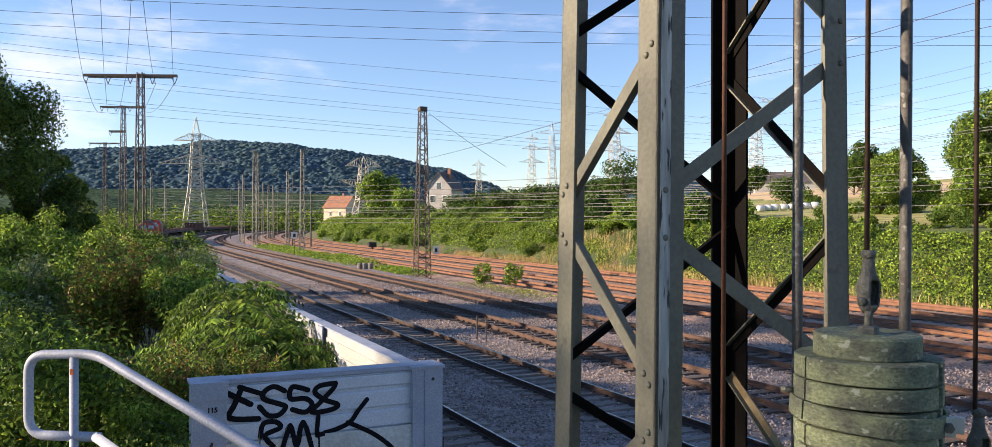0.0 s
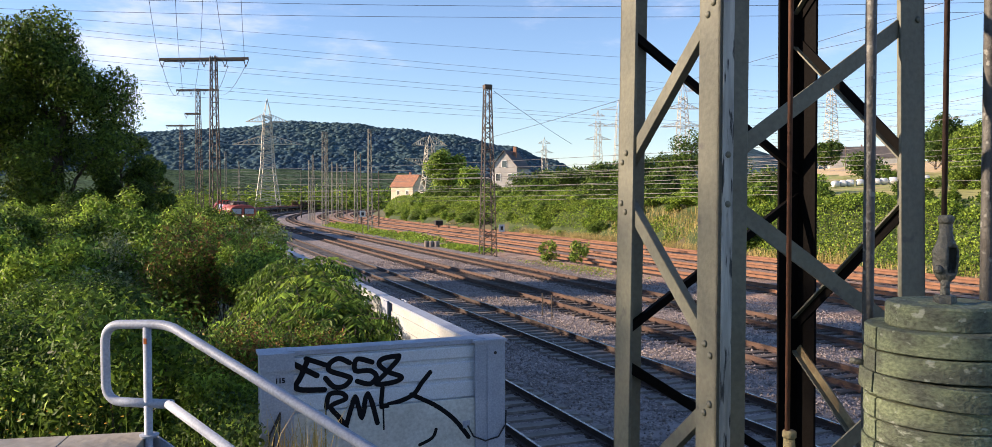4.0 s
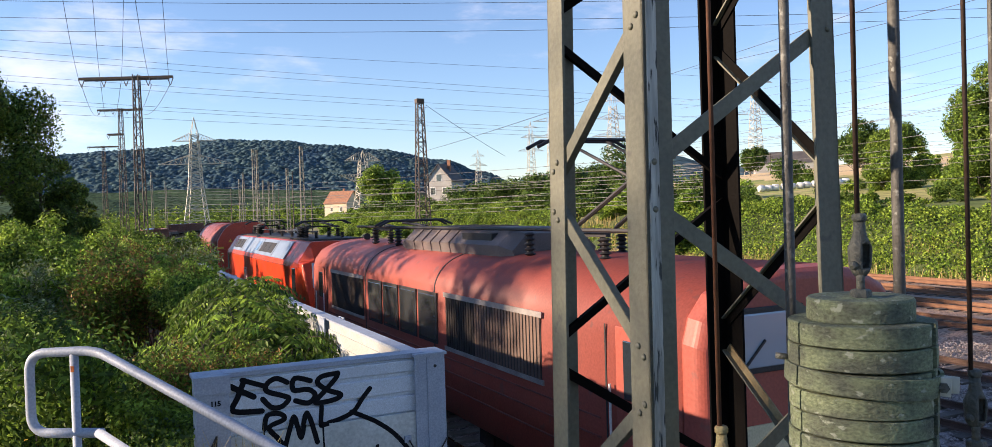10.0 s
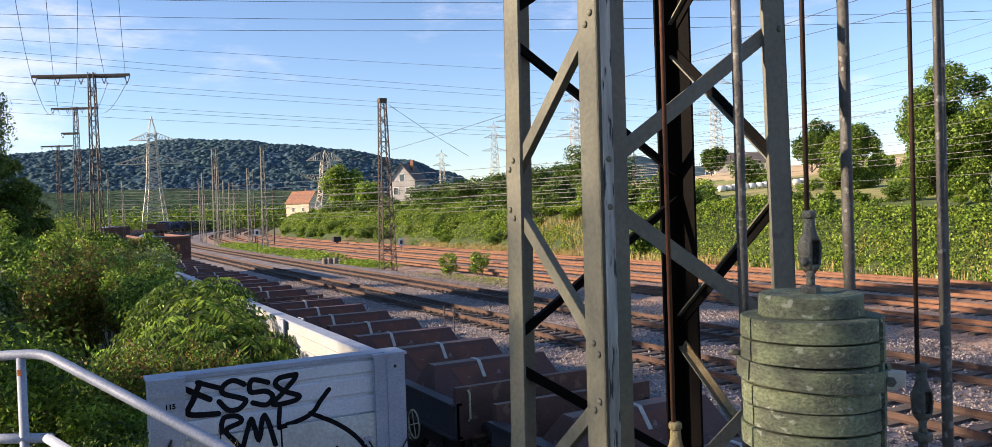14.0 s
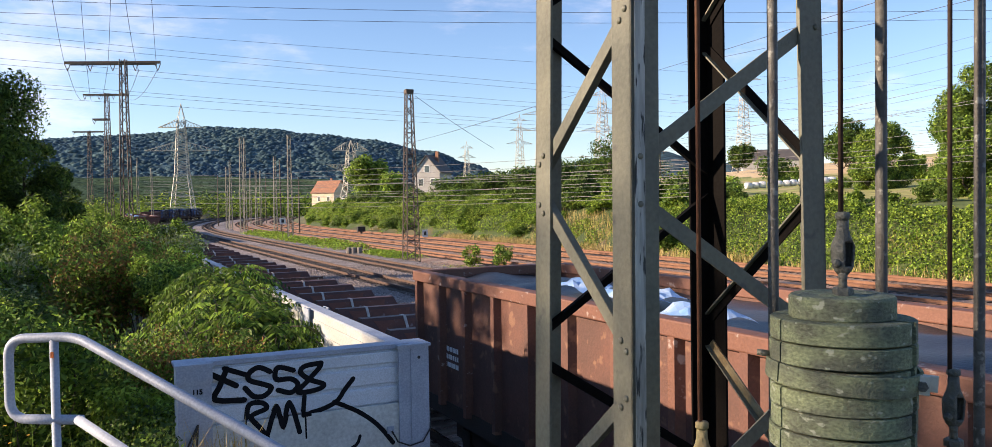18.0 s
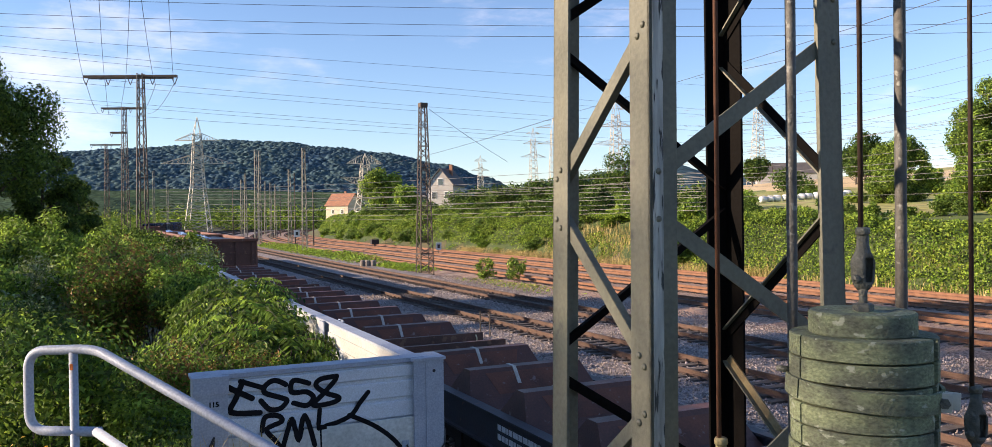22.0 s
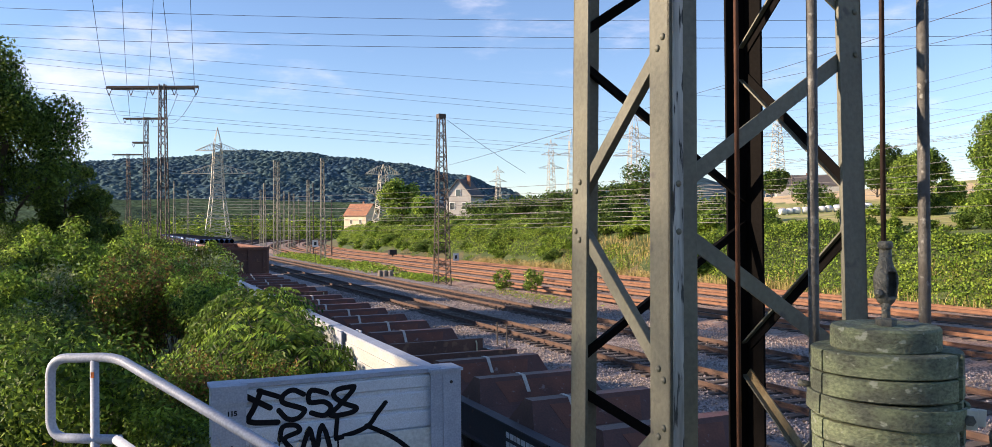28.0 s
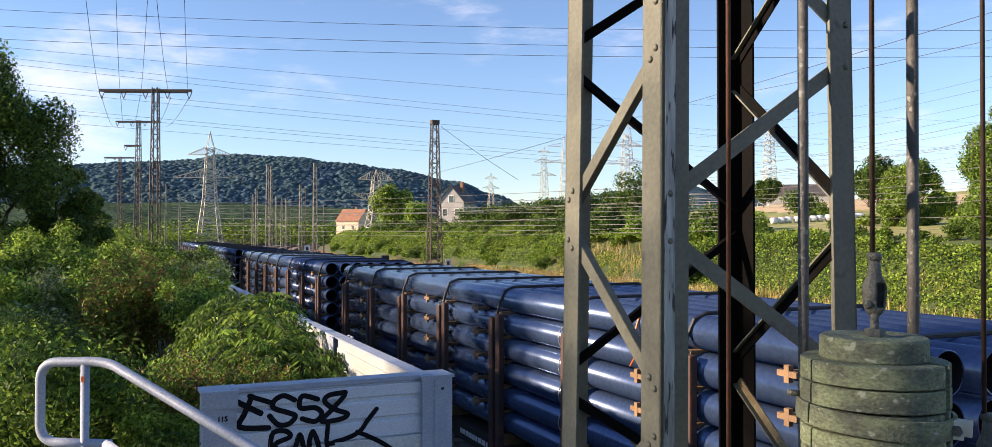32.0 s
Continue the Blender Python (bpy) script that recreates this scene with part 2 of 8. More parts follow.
ROOFBLUE = mat("roof_hatch_grey", (0.3, 0.36, 0.44), 0.34, 0.3, (0.24, 0.29, 0.36), 1.2, spot=(0.4, 0.44, 0.5), spots=0.64)
DARK = mat("dark_fittings", (0.02, 0.02, 0.022), 0.6, 0.2, (0.035, 0.03, 0.03), 3)
CREAM = mat("cream_panel", (0.55, 0.48, 0.3), 0.5, 0, (0.48, 0.42, 0.28), 4)
WHITE = mat("white_marking", (0.75, 0.75, 0.73), 0.55, 0, (0.62, 0.62, 0.6), 8)
YELLOW = mat("yellow_marking", (0.75, 0.42, 0.03), 0.5, 0, (0.65, 0.36, 0.04), 8)
ORANGE = mat("orange_marking", (0.7, 0.16, 0.02), 0.5)
CANVAS = mat("pale_strap", (0.55, 0.5, 0.44), 0.8, 0, (0.4, 0.35, 0.3), 6)
GLASS = glass_mat("window_glass", (0.02, 0.028, 0.035))
ENGINEGLASS = glass_mat("engine_room_glass", (0.05, 0.055, 0.06), 0.1)
# pale blue base stands in for sky mirrored in the cab windows
CABGLASS = glass_mat("cab_glass_sheen", (0.28, 0.34, 0.4), 0.12)
LAMP = glow_mat("headlight", (1.0, 0.82, 0.6), 2.2)
BLUEFOIL = mat("blue_white_film", (0.4, 0.52, 0.68), 0.3, 0, (0.16, 0.3, 0.55), 3, 0.6, 0.3, 12)
TARP = mat("dark_net_cover", (0.022, 0.024, 0.03), 0.45, 0, (0.04, 0.042, 0.05), 2, 0.5, 0.3, 25)
# blue-black coating, its base lifted in blue to stand in for sky sheen
PIPE = mat("blue_black_sheen_pipe", (0.075, 0.12, 0.23), 0.22, 0.45, (0.06, 0.1, 0.2), 1.5, 0.5, 0.02, 20, spec=0.8)
# matt black stands in for the shade deep inside the pipes
PIPEBORE = mat("shaded_pipe_bore", (0.006, 0.006, 0.008), 0.8, 0, (0.01, 0.01, 0.012), 3, spec=0.1)
STAKE = mat("stake_rust", (0.1, 0.045, 0.03), 0.75, 0, (0.05, 0.03, 0.025), 3)
WOOD = mat("chock_wood", (0.27, 0.16, 0.08), 0.8, 0, (0.18, 0.11, 0.06), 6)
IRON = mat("mossy_iron_weight", (0.075, 0.088, 0.063), 0.85, 0.0, (0.165, 0.2, 0.115), 8, 0.6, 0.35, 90, spot=(0.27, 0.3, 0.235), spots=0.62, grit=(0.5, 1.4), stretch=(1.0, 1.0, 1.6))
ZINC = mat("zinc_plate", (0.5, 0.5, 0.44), 0.5, 0.1, (0.4, 0.4, 0.34), 20)
RODDARK = mat("dark_rod", (0.03, 0.024, 0.022), 0.7, 0.2, (0.06, 0.032, 0.022), 3)
IRONRUST = mat("rusty_iron", (0.22, 0.13, 0.07), 0.85, 0.1, (0.28, 0.24, 0.12), 9, 0.6, 0.4, 60)
CLEVIS = mat("clevis_iron", (0.07, 0.075, 0.068), 0.6, 0.3, (0.12, 0.125, 0.105), 22, 0.5, 0.4, 110)
RODSTEEL = mat("weathered_rod", (0.1, 0.1, 0.092), 0.65, 0.2, (0.065, 0.062, 0.056), 9, 0.5, 0.3, 60, spot=(0.2, 0.205, 0.19), spots=0.6)
RODRUST = mat("rust_rod", (0.13, 0.055, 0.03), 0.75, 0.2, (0.09, 0.04, 0.025), 10)
RAILTOP = mat("rail_steel_worn", (0.3, 0.29, 0.29), 0.25, 0.9, (0.24, 0.22, 0.22), 4)
RAILSIDE = mat("rail_rust", (0.05, 0.03, 0.023), 0.8, 0.0, (0.04, 0.026, 0.021), 2)
RAILORANGE = mat("rail_orange_rust", (0.22, 0.108, 0.06), 0.85, 0.0, (0.16, 0.075, 0.042), 2)
# rail rust again, darkened for tracks that should lie in shade
RAILSHADE = mat("rail_shade_rust", (0.1, 0.056, 0.039), 0.85, 0.0, (0.07, 0.043, 0.033), 2)
SLEEPER = mat("sleeper_concrete", (0.24, 0.21, 0.18), 0.9, 0, (0.17, 0.145, 0.125), 3, 0.5, 0.3, 25, island=0.2)
SLEEPERWOOD = mat("sleeper_wood", (0.095, 0.075, 0.06), 0.9, 0, (0.07, 0.055, 0.045), 3, 0.5, 0.4, 25, island=0.25)
BALLAST = mat("ballast_bed", (0.25, 0.21, 0.195), 0.95, 0, (0.18, 0.15, 0.137), 0.35, 0.5, 1.0, 16, spot=(0.32, 0.27, 0.25), spots=0.56, grit=(0.05, 1.9))
BALLASTRED = mat("rusty_ballast_bed", (0.31, 0.2, 0.145), 0.95, 0, (0.24, 0.16, 0.12), 0.35, 0.5, 1.0, 11, spot=(0.28, 0.22, 0.18), spots=0.56, grit=(0.1, 1.8))
STONE = mat("ballast_stone", (0.34, 0.285, 0.262), 0.9, 0, (0.23, 0.19, 0.17), 0.5, 0.5, 0.2, 30, island=0.45)
SOIL = mat("earth_and_grass", (0.075, 0.085, 0.03), 0.95, 0, (0.12, 0.1, 0.05), 0.25, 0.5, 0.6, 4, spot=(0.2, 0.16, 0.08), spots=0.62)
UNDERGROWTH = mat("shaded_undergrowth", (0.05, 0.08, 0.02), 0.95, 0, (0.09, 0.12, 0.035), 0.5, 0.5, 0.8, 5, spot=(0.16, 0.14, 0.05), spots=0.64)
STRAW = mat("dry_grass", (0.5, 0.37, 0.15), 0.9, 0, (0.4, 0.32, 0.11), 0.6, 0.5, 0.0, 9, island=0.35)
MEADOW = mat("meadow", (0.2, 0.25, 0.05), 0.95, 0, (0.33, 0.31, 0.09), 0.045, 0.6, 0.5, 0.8, spot=(0.42, 0.33, 0.14), spots=0.6, grit=(0.3, 1.6))
WHEAT = mat("ripe_field", (0.66, 0.49, 0.27), 0.95, 0, (0.58, 0.42, 0.22), 0.03, 0.5, 0.4, 0.8)
# the blue haze of distance is mixed into the forest colour
FOREST = mat("hazed_far_forest", (0.047, 0.085, 0.115), 1.0, 0, (0.066, 0.108, 0.116), 0.012, 0.6, 0.0, 0.14, spec=0.0, grit=(0.4, 1.6), island=0.15)
SLOPEGREEN = mat("scrubby_slope", (0.042, 0.07, 0.05), 1.0, 0, (0.065, 0.1, 0.052), 0.04, 0.5, 0.0, 0.35, spec=0.0, grit=(0.1, 1.9))
LEAFDARK = leaf_mat("leaf_dark", (0.045, 0.085, 0.018), (0.065, 0.11, 0.024))
LEAFMID = leaf_mat("leaf_mid", (0.095, 0.17, 0.026), (0.135, 0.2, 0.036), 0.42)
LEAFLIGHT = leaf_mat("leaf_light", (0.24, 0.38, 0.055), (0.31, 0.42, 0.065), 0.45)
LEAFBROWN = leaf_mat("leaf_brown", (0.27, 0.14, 0.05), (0.2, 0.17, 0.05))
LEAFGREY = leaf_mat("leaf_greygreen", (0.23, 0.29, 0.14), (0.28, 0.33, 0.17))
VINE = leaf_mat("vine_leaf", (0.2, 0.32, 0.04), (0.29, 0.37, 0.05), 0.42)
BARK = mat("bark", (0.07, 0.055, 0.04), 0.95, 0, (0.05, 0.04, 0.03), 4, 0.5, 0.6, 20)
PLASTER = mat("white_plaster", (0.42, 0.41, 0.39), 0.9, 0, (0.34, 0.33, 0.31), 0.4)
CREAMWALL = mat("cream_plaster", (0.6, 0.5, 0.36), 0.9, 0, (0.52, 0.43, 0.32), 0.4)
TILE = mat("orange_roof_tile", (0.36, 0.17, 0.09), 0.85, 0, (0.26, 0.12, 0.075), 1.4, 0.6, 0.3, 6, spot=(0.18, 0.1, 0.07), spots=0.58)
FOIL = mat("white_bale_foil", (0.7, 0.71, 0.7), 0.4, 0, (0.6, 0.61, 0.6), 3, 0.5, 0.3, 14)
SLATE = mat("dark_roof", (0.07, 0.065, 0.07), 0.8, 0, (0.1, 0.09, 0.085), 0.5)
PORCELAIN = mat("insulator", (0.1, 0.05, 0.035), 0.3, 0)
WIRE = mat("overhead_wire", (0.05, 0.05, 0.055), 0.5, 0.4)
CONCRETE = mat("old_concrete", (0.34, 0.31, 0.26), 0.95, 0, (0.26, 0.24, 0.2), 1.5, 0.5, 0.4, 14)


# ---- shaping ----
class Shape:
    """Collects solids in one mesh; slot is the material of what is added next."""

    def __init__(self):
        self.v, self.f, self.m, self.slot = [], [], [], 0

    def solid(self, verts, faces):
        k = len(self.v)
        self.v += [tuple(p) for p in verts]
        self.f += [[k + i for i in face] for face in faces]
        self.m += [self.slot] * len(faces)
        return self

    def box(self, x0, y0, z0, x1, y1, z1, m=None):
        c = [(x0, y0, z0), (x1, y0, z0), (x1, y1, z0), (x0, y1, z0), (x0, y0, z1), (x1, y0, z1), (x1, y1, z1), (x0, y1, z1)]
        if m is not None:
            c = [m @ Vector(p) for p in c]
        return self.solid(c, [(3, 2, 1, 0), (4, 5, 6, 7), (0, 1, 5, 4), (1, 2, 6, 5), (2, 3, 7, 6), (3, 0, 4, 7)])

    def beam(self, a, b, w, h, up=(0, 0, 1)):
        a, b = Vector(a), Vector(b)
        y = (b - a).normalized()
        x = y.cross(Vector(up))
        x = x.normalized() if x.length > 1e-4 else Vector((1, 0, 0))
        z = x.cross(y)
        x, z = x * w / 2, z * h / 2
        c = [a - x - z, a + x - z, a + x + z, a - x + z, b - x - z, b + x - z, b + x + z, b - x + z]
        return self.solid(c, [(0, 1, 2, 3), (7, 6, 5, 4), (0, 4, 5, 1), (1, 5, 6, 2), (2, 6, 7, 3), (3, 7, 4, 0)])

    def tube(self, pts, r, n=8, r2=None, caps=True):
        pts = [Vector(p) for p in pts]
        rings, prev = [], None
        for i, p in enumerate(pts):
            way = (pts[min(i + 1, len(pts) - 1)] - pts[max(i - 1, 0)]).normalized()
            side = way.orthogonal() if prev is None else prev - way * prev.dot(way)
            side.normalize()
            prev = side
            other = way.cross(side)
            rad = r if r2 is None else r + (r2 - r) * i / (len(pts) - 1)
            rings.append([p + rad * (math.cos(a) * side + math.sin(a) * other) for a in [2 * math.pi * k / n for k in range(n)]])
        faces = []
        for i in range(len(pts) - 1):
            for k in range(n):
                a, b = i * n + k, i * n + (k + 1) % n
                faces.append((a, b, b + n, a + n))
        if caps:
            faces += [tuple(range(n - 1, -1, -1)), tuple(range((len(pts) - 1) * n, len(pts) * n))]
        return self.solid([p for ring in rings for p in ring], faces)

    def lathe(self, profile, n=32, centre=(0, 0, 0)):
        """Turns (radius, height) pairs round an upright axis."""
        c = Vector(centre)
        verts = [c + Vector((r * math.cos(2 * math.pi * k / n), r * math.sin(2 * math.pi * k / n), z)) for r, z in profile for k in range(n)]
        faces = []
        for i in range(len(profile) - 1):
            for k in range(n):
                a, b = i * n + k, i * n + (k + 1) % n
                faces.append((a, b, b + n, a + n))
        faces += [tuple(range(n - 1, -1, -1)), tuple(range((len(profile) - 1) * n, len(profile) * n))]
        return self.solid(verts, faces)

    def run(self, section, rows):
        """A closed section of (x, z) pairs swept along y through rows of (y, scale_x, scale_z)."""
        n = len(section)
        verts = [(x * a, y, z * b) for y, a, b in rows for x, z in section]
        faces = []
        for i in range(len(rows) - 1):
            for k in range(n):
                a, b = i * n + k, i * n + (k + 1) % n
                faces.append((a, b, b + n, a + n))
        faces += [tuple(range(n - 1, -1, -1)), tuple(range((len(rows) - 1) * n, len(rows) * n))]
        return self.solid(verts, faces)

    def mesh(self, name, mats, smooth=False):
        me = bpy.data.meshes.new(name)
        me.from_pydata(self.v, [], self.f)
        for m in mats if isinstance(mats, (list, tuple)) else [mats]:
            me.materials.append(m)
        me.polygons.foreach_set("material_index", self.m)
        if smooth:
            me.polygons.foreach_set("use_smooth", [True] * len(self.f))
        me.update()
        return me


def bevelled(ob, width, segments=2):
    mod = ob.modifiers.new("edge", "BEVEL")
    mod.width, mod.segments, mod.limit_method = width, segments, "ANGLE"
    return ob


def part(name, shape, mats, parent, label="", smooth=False):
    data = shape.mesh(name, mats, smooth) if isinstance(shape, Shape) else shape
    ob = new(name, data)
    ob.parent = parent
    if label:
        tagged(ob, label)
    return ob


def thing(name, label, category, m=None, group="", kind=""):
    ob = new(name)
    ob.empty_display_size = 0.3
    if m is not None:
        ob.matrix_world = m
    return tagged(ob, label, category, group, kind)


def solo(name, shape, mats, label="", category="", group="", kind="", m=None, smooth=False):
    ob = new(name, shape.mesh(name, mats, smooth))
    if m is not None:
        ob.matrix_world = m
    return tagged(ob, label, category, group, kind)


# ---- the plan: s runs along the tracks away from the viewer, q across them to the far side ----
HEAD, CURVE_S, CURVE_R, Q1 = radians(-25.6), 135.0, 550.0, 7.0
ALONG = Vector((math.sin(HEAD), math.cos(HEAD), 0))
ACROSS = Vector((math.cos(HEAD), -math.sin(HEAD), 0))


def at(s, q, z=0.0):
    if s <= CURVE_S:
        return ALONG * s + ACROSS * q + Vector((0, 0, z))
    a, r = (s - CURVE_S) / CURVE_R, Q1 + CURVE_R - q
    return ALONG * (CURVE_S + r * math.sin(a)) + ACROSS * (Q1 + CURVE_R - r * math.cos(a)) + Vector((0, 0, z))


def turned(s):
    """The heading of the tracks at s, as a turn about z of what faces +y."""
    return math.degrees(-HEAD) - math.degrees(max(0.0, s - CURVE_S) / CURVE_R)


def on_track(s, q, z=0.0, rz=0.0):
    p = at(s, q, z)
    return pose(p.x, p.y, p.z, 0, 0, turned(s) + rz)


def plan(x, y):
    """s and q of a place."""
    p = Vector((x, y, 0))
    s, q = p.dot(ALONG), p.dot(ACROSS)
    if s <= CURVE_S:
        return s, q
    ds, dq = s - CURVE_S, Q1 + CURVE_R - q
    return CURVE_S + CURVE_R * math.atan2(ds, dq), Q1 + CURVE_R - math.hypot(ds, dq)


# ---- ground ----
def smooth_step(a, b, x):
    t = min(1.0, max(0.0, (x - a) / (b - a)))
    return t * t * (3 - 2 * t)


def ground_height(x, y):
    s, q = plan(x, y)
    z = -0.5
    z += 4.6 * smooth_step(44.0, 51.0, q) + 0.058 * max(0.0, min(q, 330.0) - 51.0) + 0.02 * max(0.0, min(q, 330.0) - 110.0)
    z += 1.6 * smooth_step(2.6, 0.8, q) + 1.1 * smooth_step(0.5, -6.0, q) - 2.0 * smooth_step(-14.0, -60.0, q)
    z += 0.35 * noise.noise(Vector((x * 0.05, y * 0.05, 0))) * smooth_step(1.0, -8.0, q)
    return z


def build_ground():
    sh = Shape()
    ring = [0.0] + [1.06 ** k * 3.0 for k in range(120)]
    n = 300
    sh.v = [(0.0, 0.0, ground_height(0, 0))]
    for r in ring[1:]:
        for k in range(n):
            x, y = r * math.sin(2 * math.pi * k / n), r * math.cos(2 * math.pi * k / n)
            sh.v.append((x, y, ground_height(x, y)))
    for k in range(n):
        sh.f.append((0, 1 + (k + 1) % n, 1 + k))
    for i in range(len(ring) - 2):
        for k in range(n):
            a, b = 1 + i * n + k, 1 + i * n + (k + 1) % n
            sh.f.append((a, b, b + n, a + n))
    sh.m = [0] * len(sh.f)
    for i, face in enumerate(sh.f):
        c = [sum(sh.v[j][k] for j in face) / len(face) for k in (0, 1)]
        s, q = plan(*c)
        if q > 56:
            sh.m[i] = 1
        elif q > 44.6:
            sh.m[i] = 3
        edge = q - 0.05 * s + 6 * math.sin(s * 0.04)
        if 122 < edge < 208 or edge > 250:
            sh.m[i] = 2
    solo("ground", sh, [SOIL, MEADOW, WHEAT, UNDERGROWTH], "earth, meadow and ripe fields rising behind the railway", "ground", kind="structure", smooth=True)


def strip(name, q0, q1, z, s0, s1, step, material, label, category, rough=0.05, cells=10):
    sh = Shape()
    n = int((s1 - s0) / step)
    for i in range(n + 1):
        s = s0 + i * step
        for k in range(cells + 1):
            q = q0 + (q1 - q0) * k / cells
            drop = 0.3 if k in (0, cells) else 0.0
            sh.v.append(at(s, q, z - drop + rough * noise.noise(Vector((s * 0.6, q * 0.6, 3.0)))))
    for i in range(n):
        for k in range(cells):
            a = i * (cells + 1) + k
            sh.f.append((a, a + 1, a + cells + 2, a + cells + 1))
            sh.m.append(0)
    return solo(name, sh, material, label, category, kind="structure", smooth=True)


build_ground()
strip("ballast_bed", 3.6, 25.9, -0.225, -40, 620, 3.0, BALLAST, "grey-brown crushed stone ballast under the tracks", "ballast", 0.045, 14)
strip("ballast_bed_far", 25.5, 44.2, -0.21, -40, 330, 3.0, BALLASTRED, "reddish crushed stone ballast under the sidings", "ballast", 0.06, 12)

# ---- tracks ----
RAIL = [(-0.075, -0.172), (0.075, -0.172), (0.075, -0.16), (0.012, -0.14), (0.012, -0.045), (0.036, -0.035), (0.036, -0.004), (0.028, 0.0),
        (-0.028, 0.0), (-0.036, -0.004), (-0.036, -0.035), (-0.012, -0.045), (-0.012, -0.14), (-0.075, -0.16)]


def rail_mesh(q, s0, s1, mats):
    sh = Shape()
    rows = []
    s = s0
    while s < s1:
        rows.append(s)
        s += 6.0 if s < CURVE_S else 8.0
    rows.append(s1)
    n = len(RAIL)
    for s in rows:
        for x, z in RAIL:
            sh.v.append(at(s, q + x, z))
    for i in range(len(rows) - 1):
        for k in range(n):
            a, b = i * n + k, i * n + (k + 1) % n
            sh.f.append((a, a + n, b + n, b))
            sh.m.append(1 if k == 7 else 0)
    return sh.mesh("rail", mats)


def sleeper_mesh():
    sh = Shape()
    sh.box(-1.3, -0.13, -0.34, 1.3, 0.13, -0.165)
    sh.slot = 1
    for x in (-0.753, 0.753):
        sh.box(x - 0.17, -0.07, -0.166, x + 0.17, 0.07, -0.148)
        for d in (-0.11, 0.11):
            sh.box(x + d - 0.025, -0.04, -0.15, x + d + 0.025, 0.04, -0.115)
    return sh


SLEEPER_A = sleeper_mesh().mesh("sleeper", [SLEEPER, RAILSIDE])
SLEEPER_B = sleeper_mesh().mesh("sleeper", [SLEEPERWOOD, RAILSIDE])


def build_track(q, s0, s1, worn, near0, near1, label):
    tr = thing("railway_track", label, "railway track", kind="structure", group="parallel tracks")
    # the unworn tracks nearer than 25 m take the shade-darkened rust
    mats = [RAILSIDE, RAILTOP] if worn else [RAILSHADE, RAILSHADE] if q < 25 else [RAILORANGE, RAILORANGE]
    for d in (-0.7525, 0.7525):
        part("rail", rail_mesh(q + d, s0, s1, mats), None, tr, "" if worn else "rust-orange steel rail")
    rnd = random.Random(int(q * 10))
    k, rest = 0, Shape()
    base = SLEEPER_A if worn else SLEEPER_B
    proto = sleeper_mesh()
    s = max(s0, -10.0)
    while s < min(s1, 330.0):
        m = on_track(s + rnd.uniform(-0.02, 0.02), q + rnd.uniform(-0.02, 0.02), rnd.uniform(-0.012, 0.012), rnd.uniform(-0.7, 0.7))
        if near0 <= s <= near1:
            ob = new("sleeper", base)
            ob.parent, ob.matrix_local = tr, m
        else:
            rest.solid([m @ Vector(p) for p in proto.v[:8]], proto.f[:6])
        s += 0.63
    tagged(part("far_sleepers", rest, SLEEPER if worn else SLEEPERWOOD, tr), kind="stuff")


build_track(7.0, -40, 620, True, 8, 40, "running track with worn steel rails on concrete sleepers")
build_track(11.8, -40, 620, True, 12, 62, "running track with worn steel rails on concrete sleepers")
build_track(16.4, -40, 620, False, 18, 62, "rarely used track with rust-orange rails")
build_track(21.0, -40, 620, False, 24, 62, "rarely used track with rust-orange rails")
for q in (28.6, 33.0, 37.4, 41.6):
    build_track(q, -40, 330, False, 1, 0, "rusty siding with orange rails on old sleepers")


def scatter_stones(count, s0, s1, q0, q1, size, seed):
    rnd = np.random.default_rng(seed)
    base = np.array([(1, 0, 0), (-1, 0, 0), (0, 1, 0), (0, -1, 0), (0, 0, 0.8), (0, 0, -0.8)])
    faces = np.array([(0, 2, 4), (2, 1, 4), (1, 3, 4), (3, 0, 4), (2, 0, 5), (1, 2, 5), (3, 1, 5), (0, 3, 5)])
    s = s0 + (s1 - s0) * rnd.random(count) ** 1.4
    q = q0 + (q1 - q0) * rnd.random(count)
    free = np.ones(count, bool)
    for c in (7.0, 11.8, 16.4, 21.0):
        for d in (-0.7525, 0.7525):
            free &= abs(q - c - d) > 0.12
    s, q = s[free], q[free]
    k = len(s)
    low = 0.045 * (np.min([abs(q - c) for c in (7.0, 11.8, 16.4, 21.0)], axis=0) < 1.32)
    jit = 1 + 0.5 * (rnd.random((k, 6, 3)) - 0.5)
    a = rnd.random(k) * 6.28
    v = base[None] * jit * (size * (0.5 + rnd.random(k)))[:, None, None]
    x = v[..., 0] * np.cos(a)[:, None] - v[..., 1] * np.sin(a)[:, None]
    y = v[..., 0] * np.sin(a)[:, None] + v[..., 1] * np.cos(a)[:, None]
    o = s[:, None] * np.array(ALONG)[None] + q[:, None] * np.array(ACROSS)[None]
    pts = np.stack([x + o[:, 0:1], y + o[:, 1:2], v[..., 2] - 0.2 - low[:, None] + 0.05 * rnd.random(k)[:, None]], -1).reshape(-1, 3)
    f = (faces[None] + 6 * np.arange(k)[:, None, None]).reshape(-1, 3)
    me = bpy.data.meshes.new("ballast_stones")
    me.from_pydata(pts.tolist(), [], f.tolist())
    me.materials.append(STONE)
    tagged(new("ballast_stones", me), "loose crushed stones between the tracks", "ballast", kind="stuff")


scatter_stones(66000, 6, 62, 4.0, 25.5, 0.034, 5)


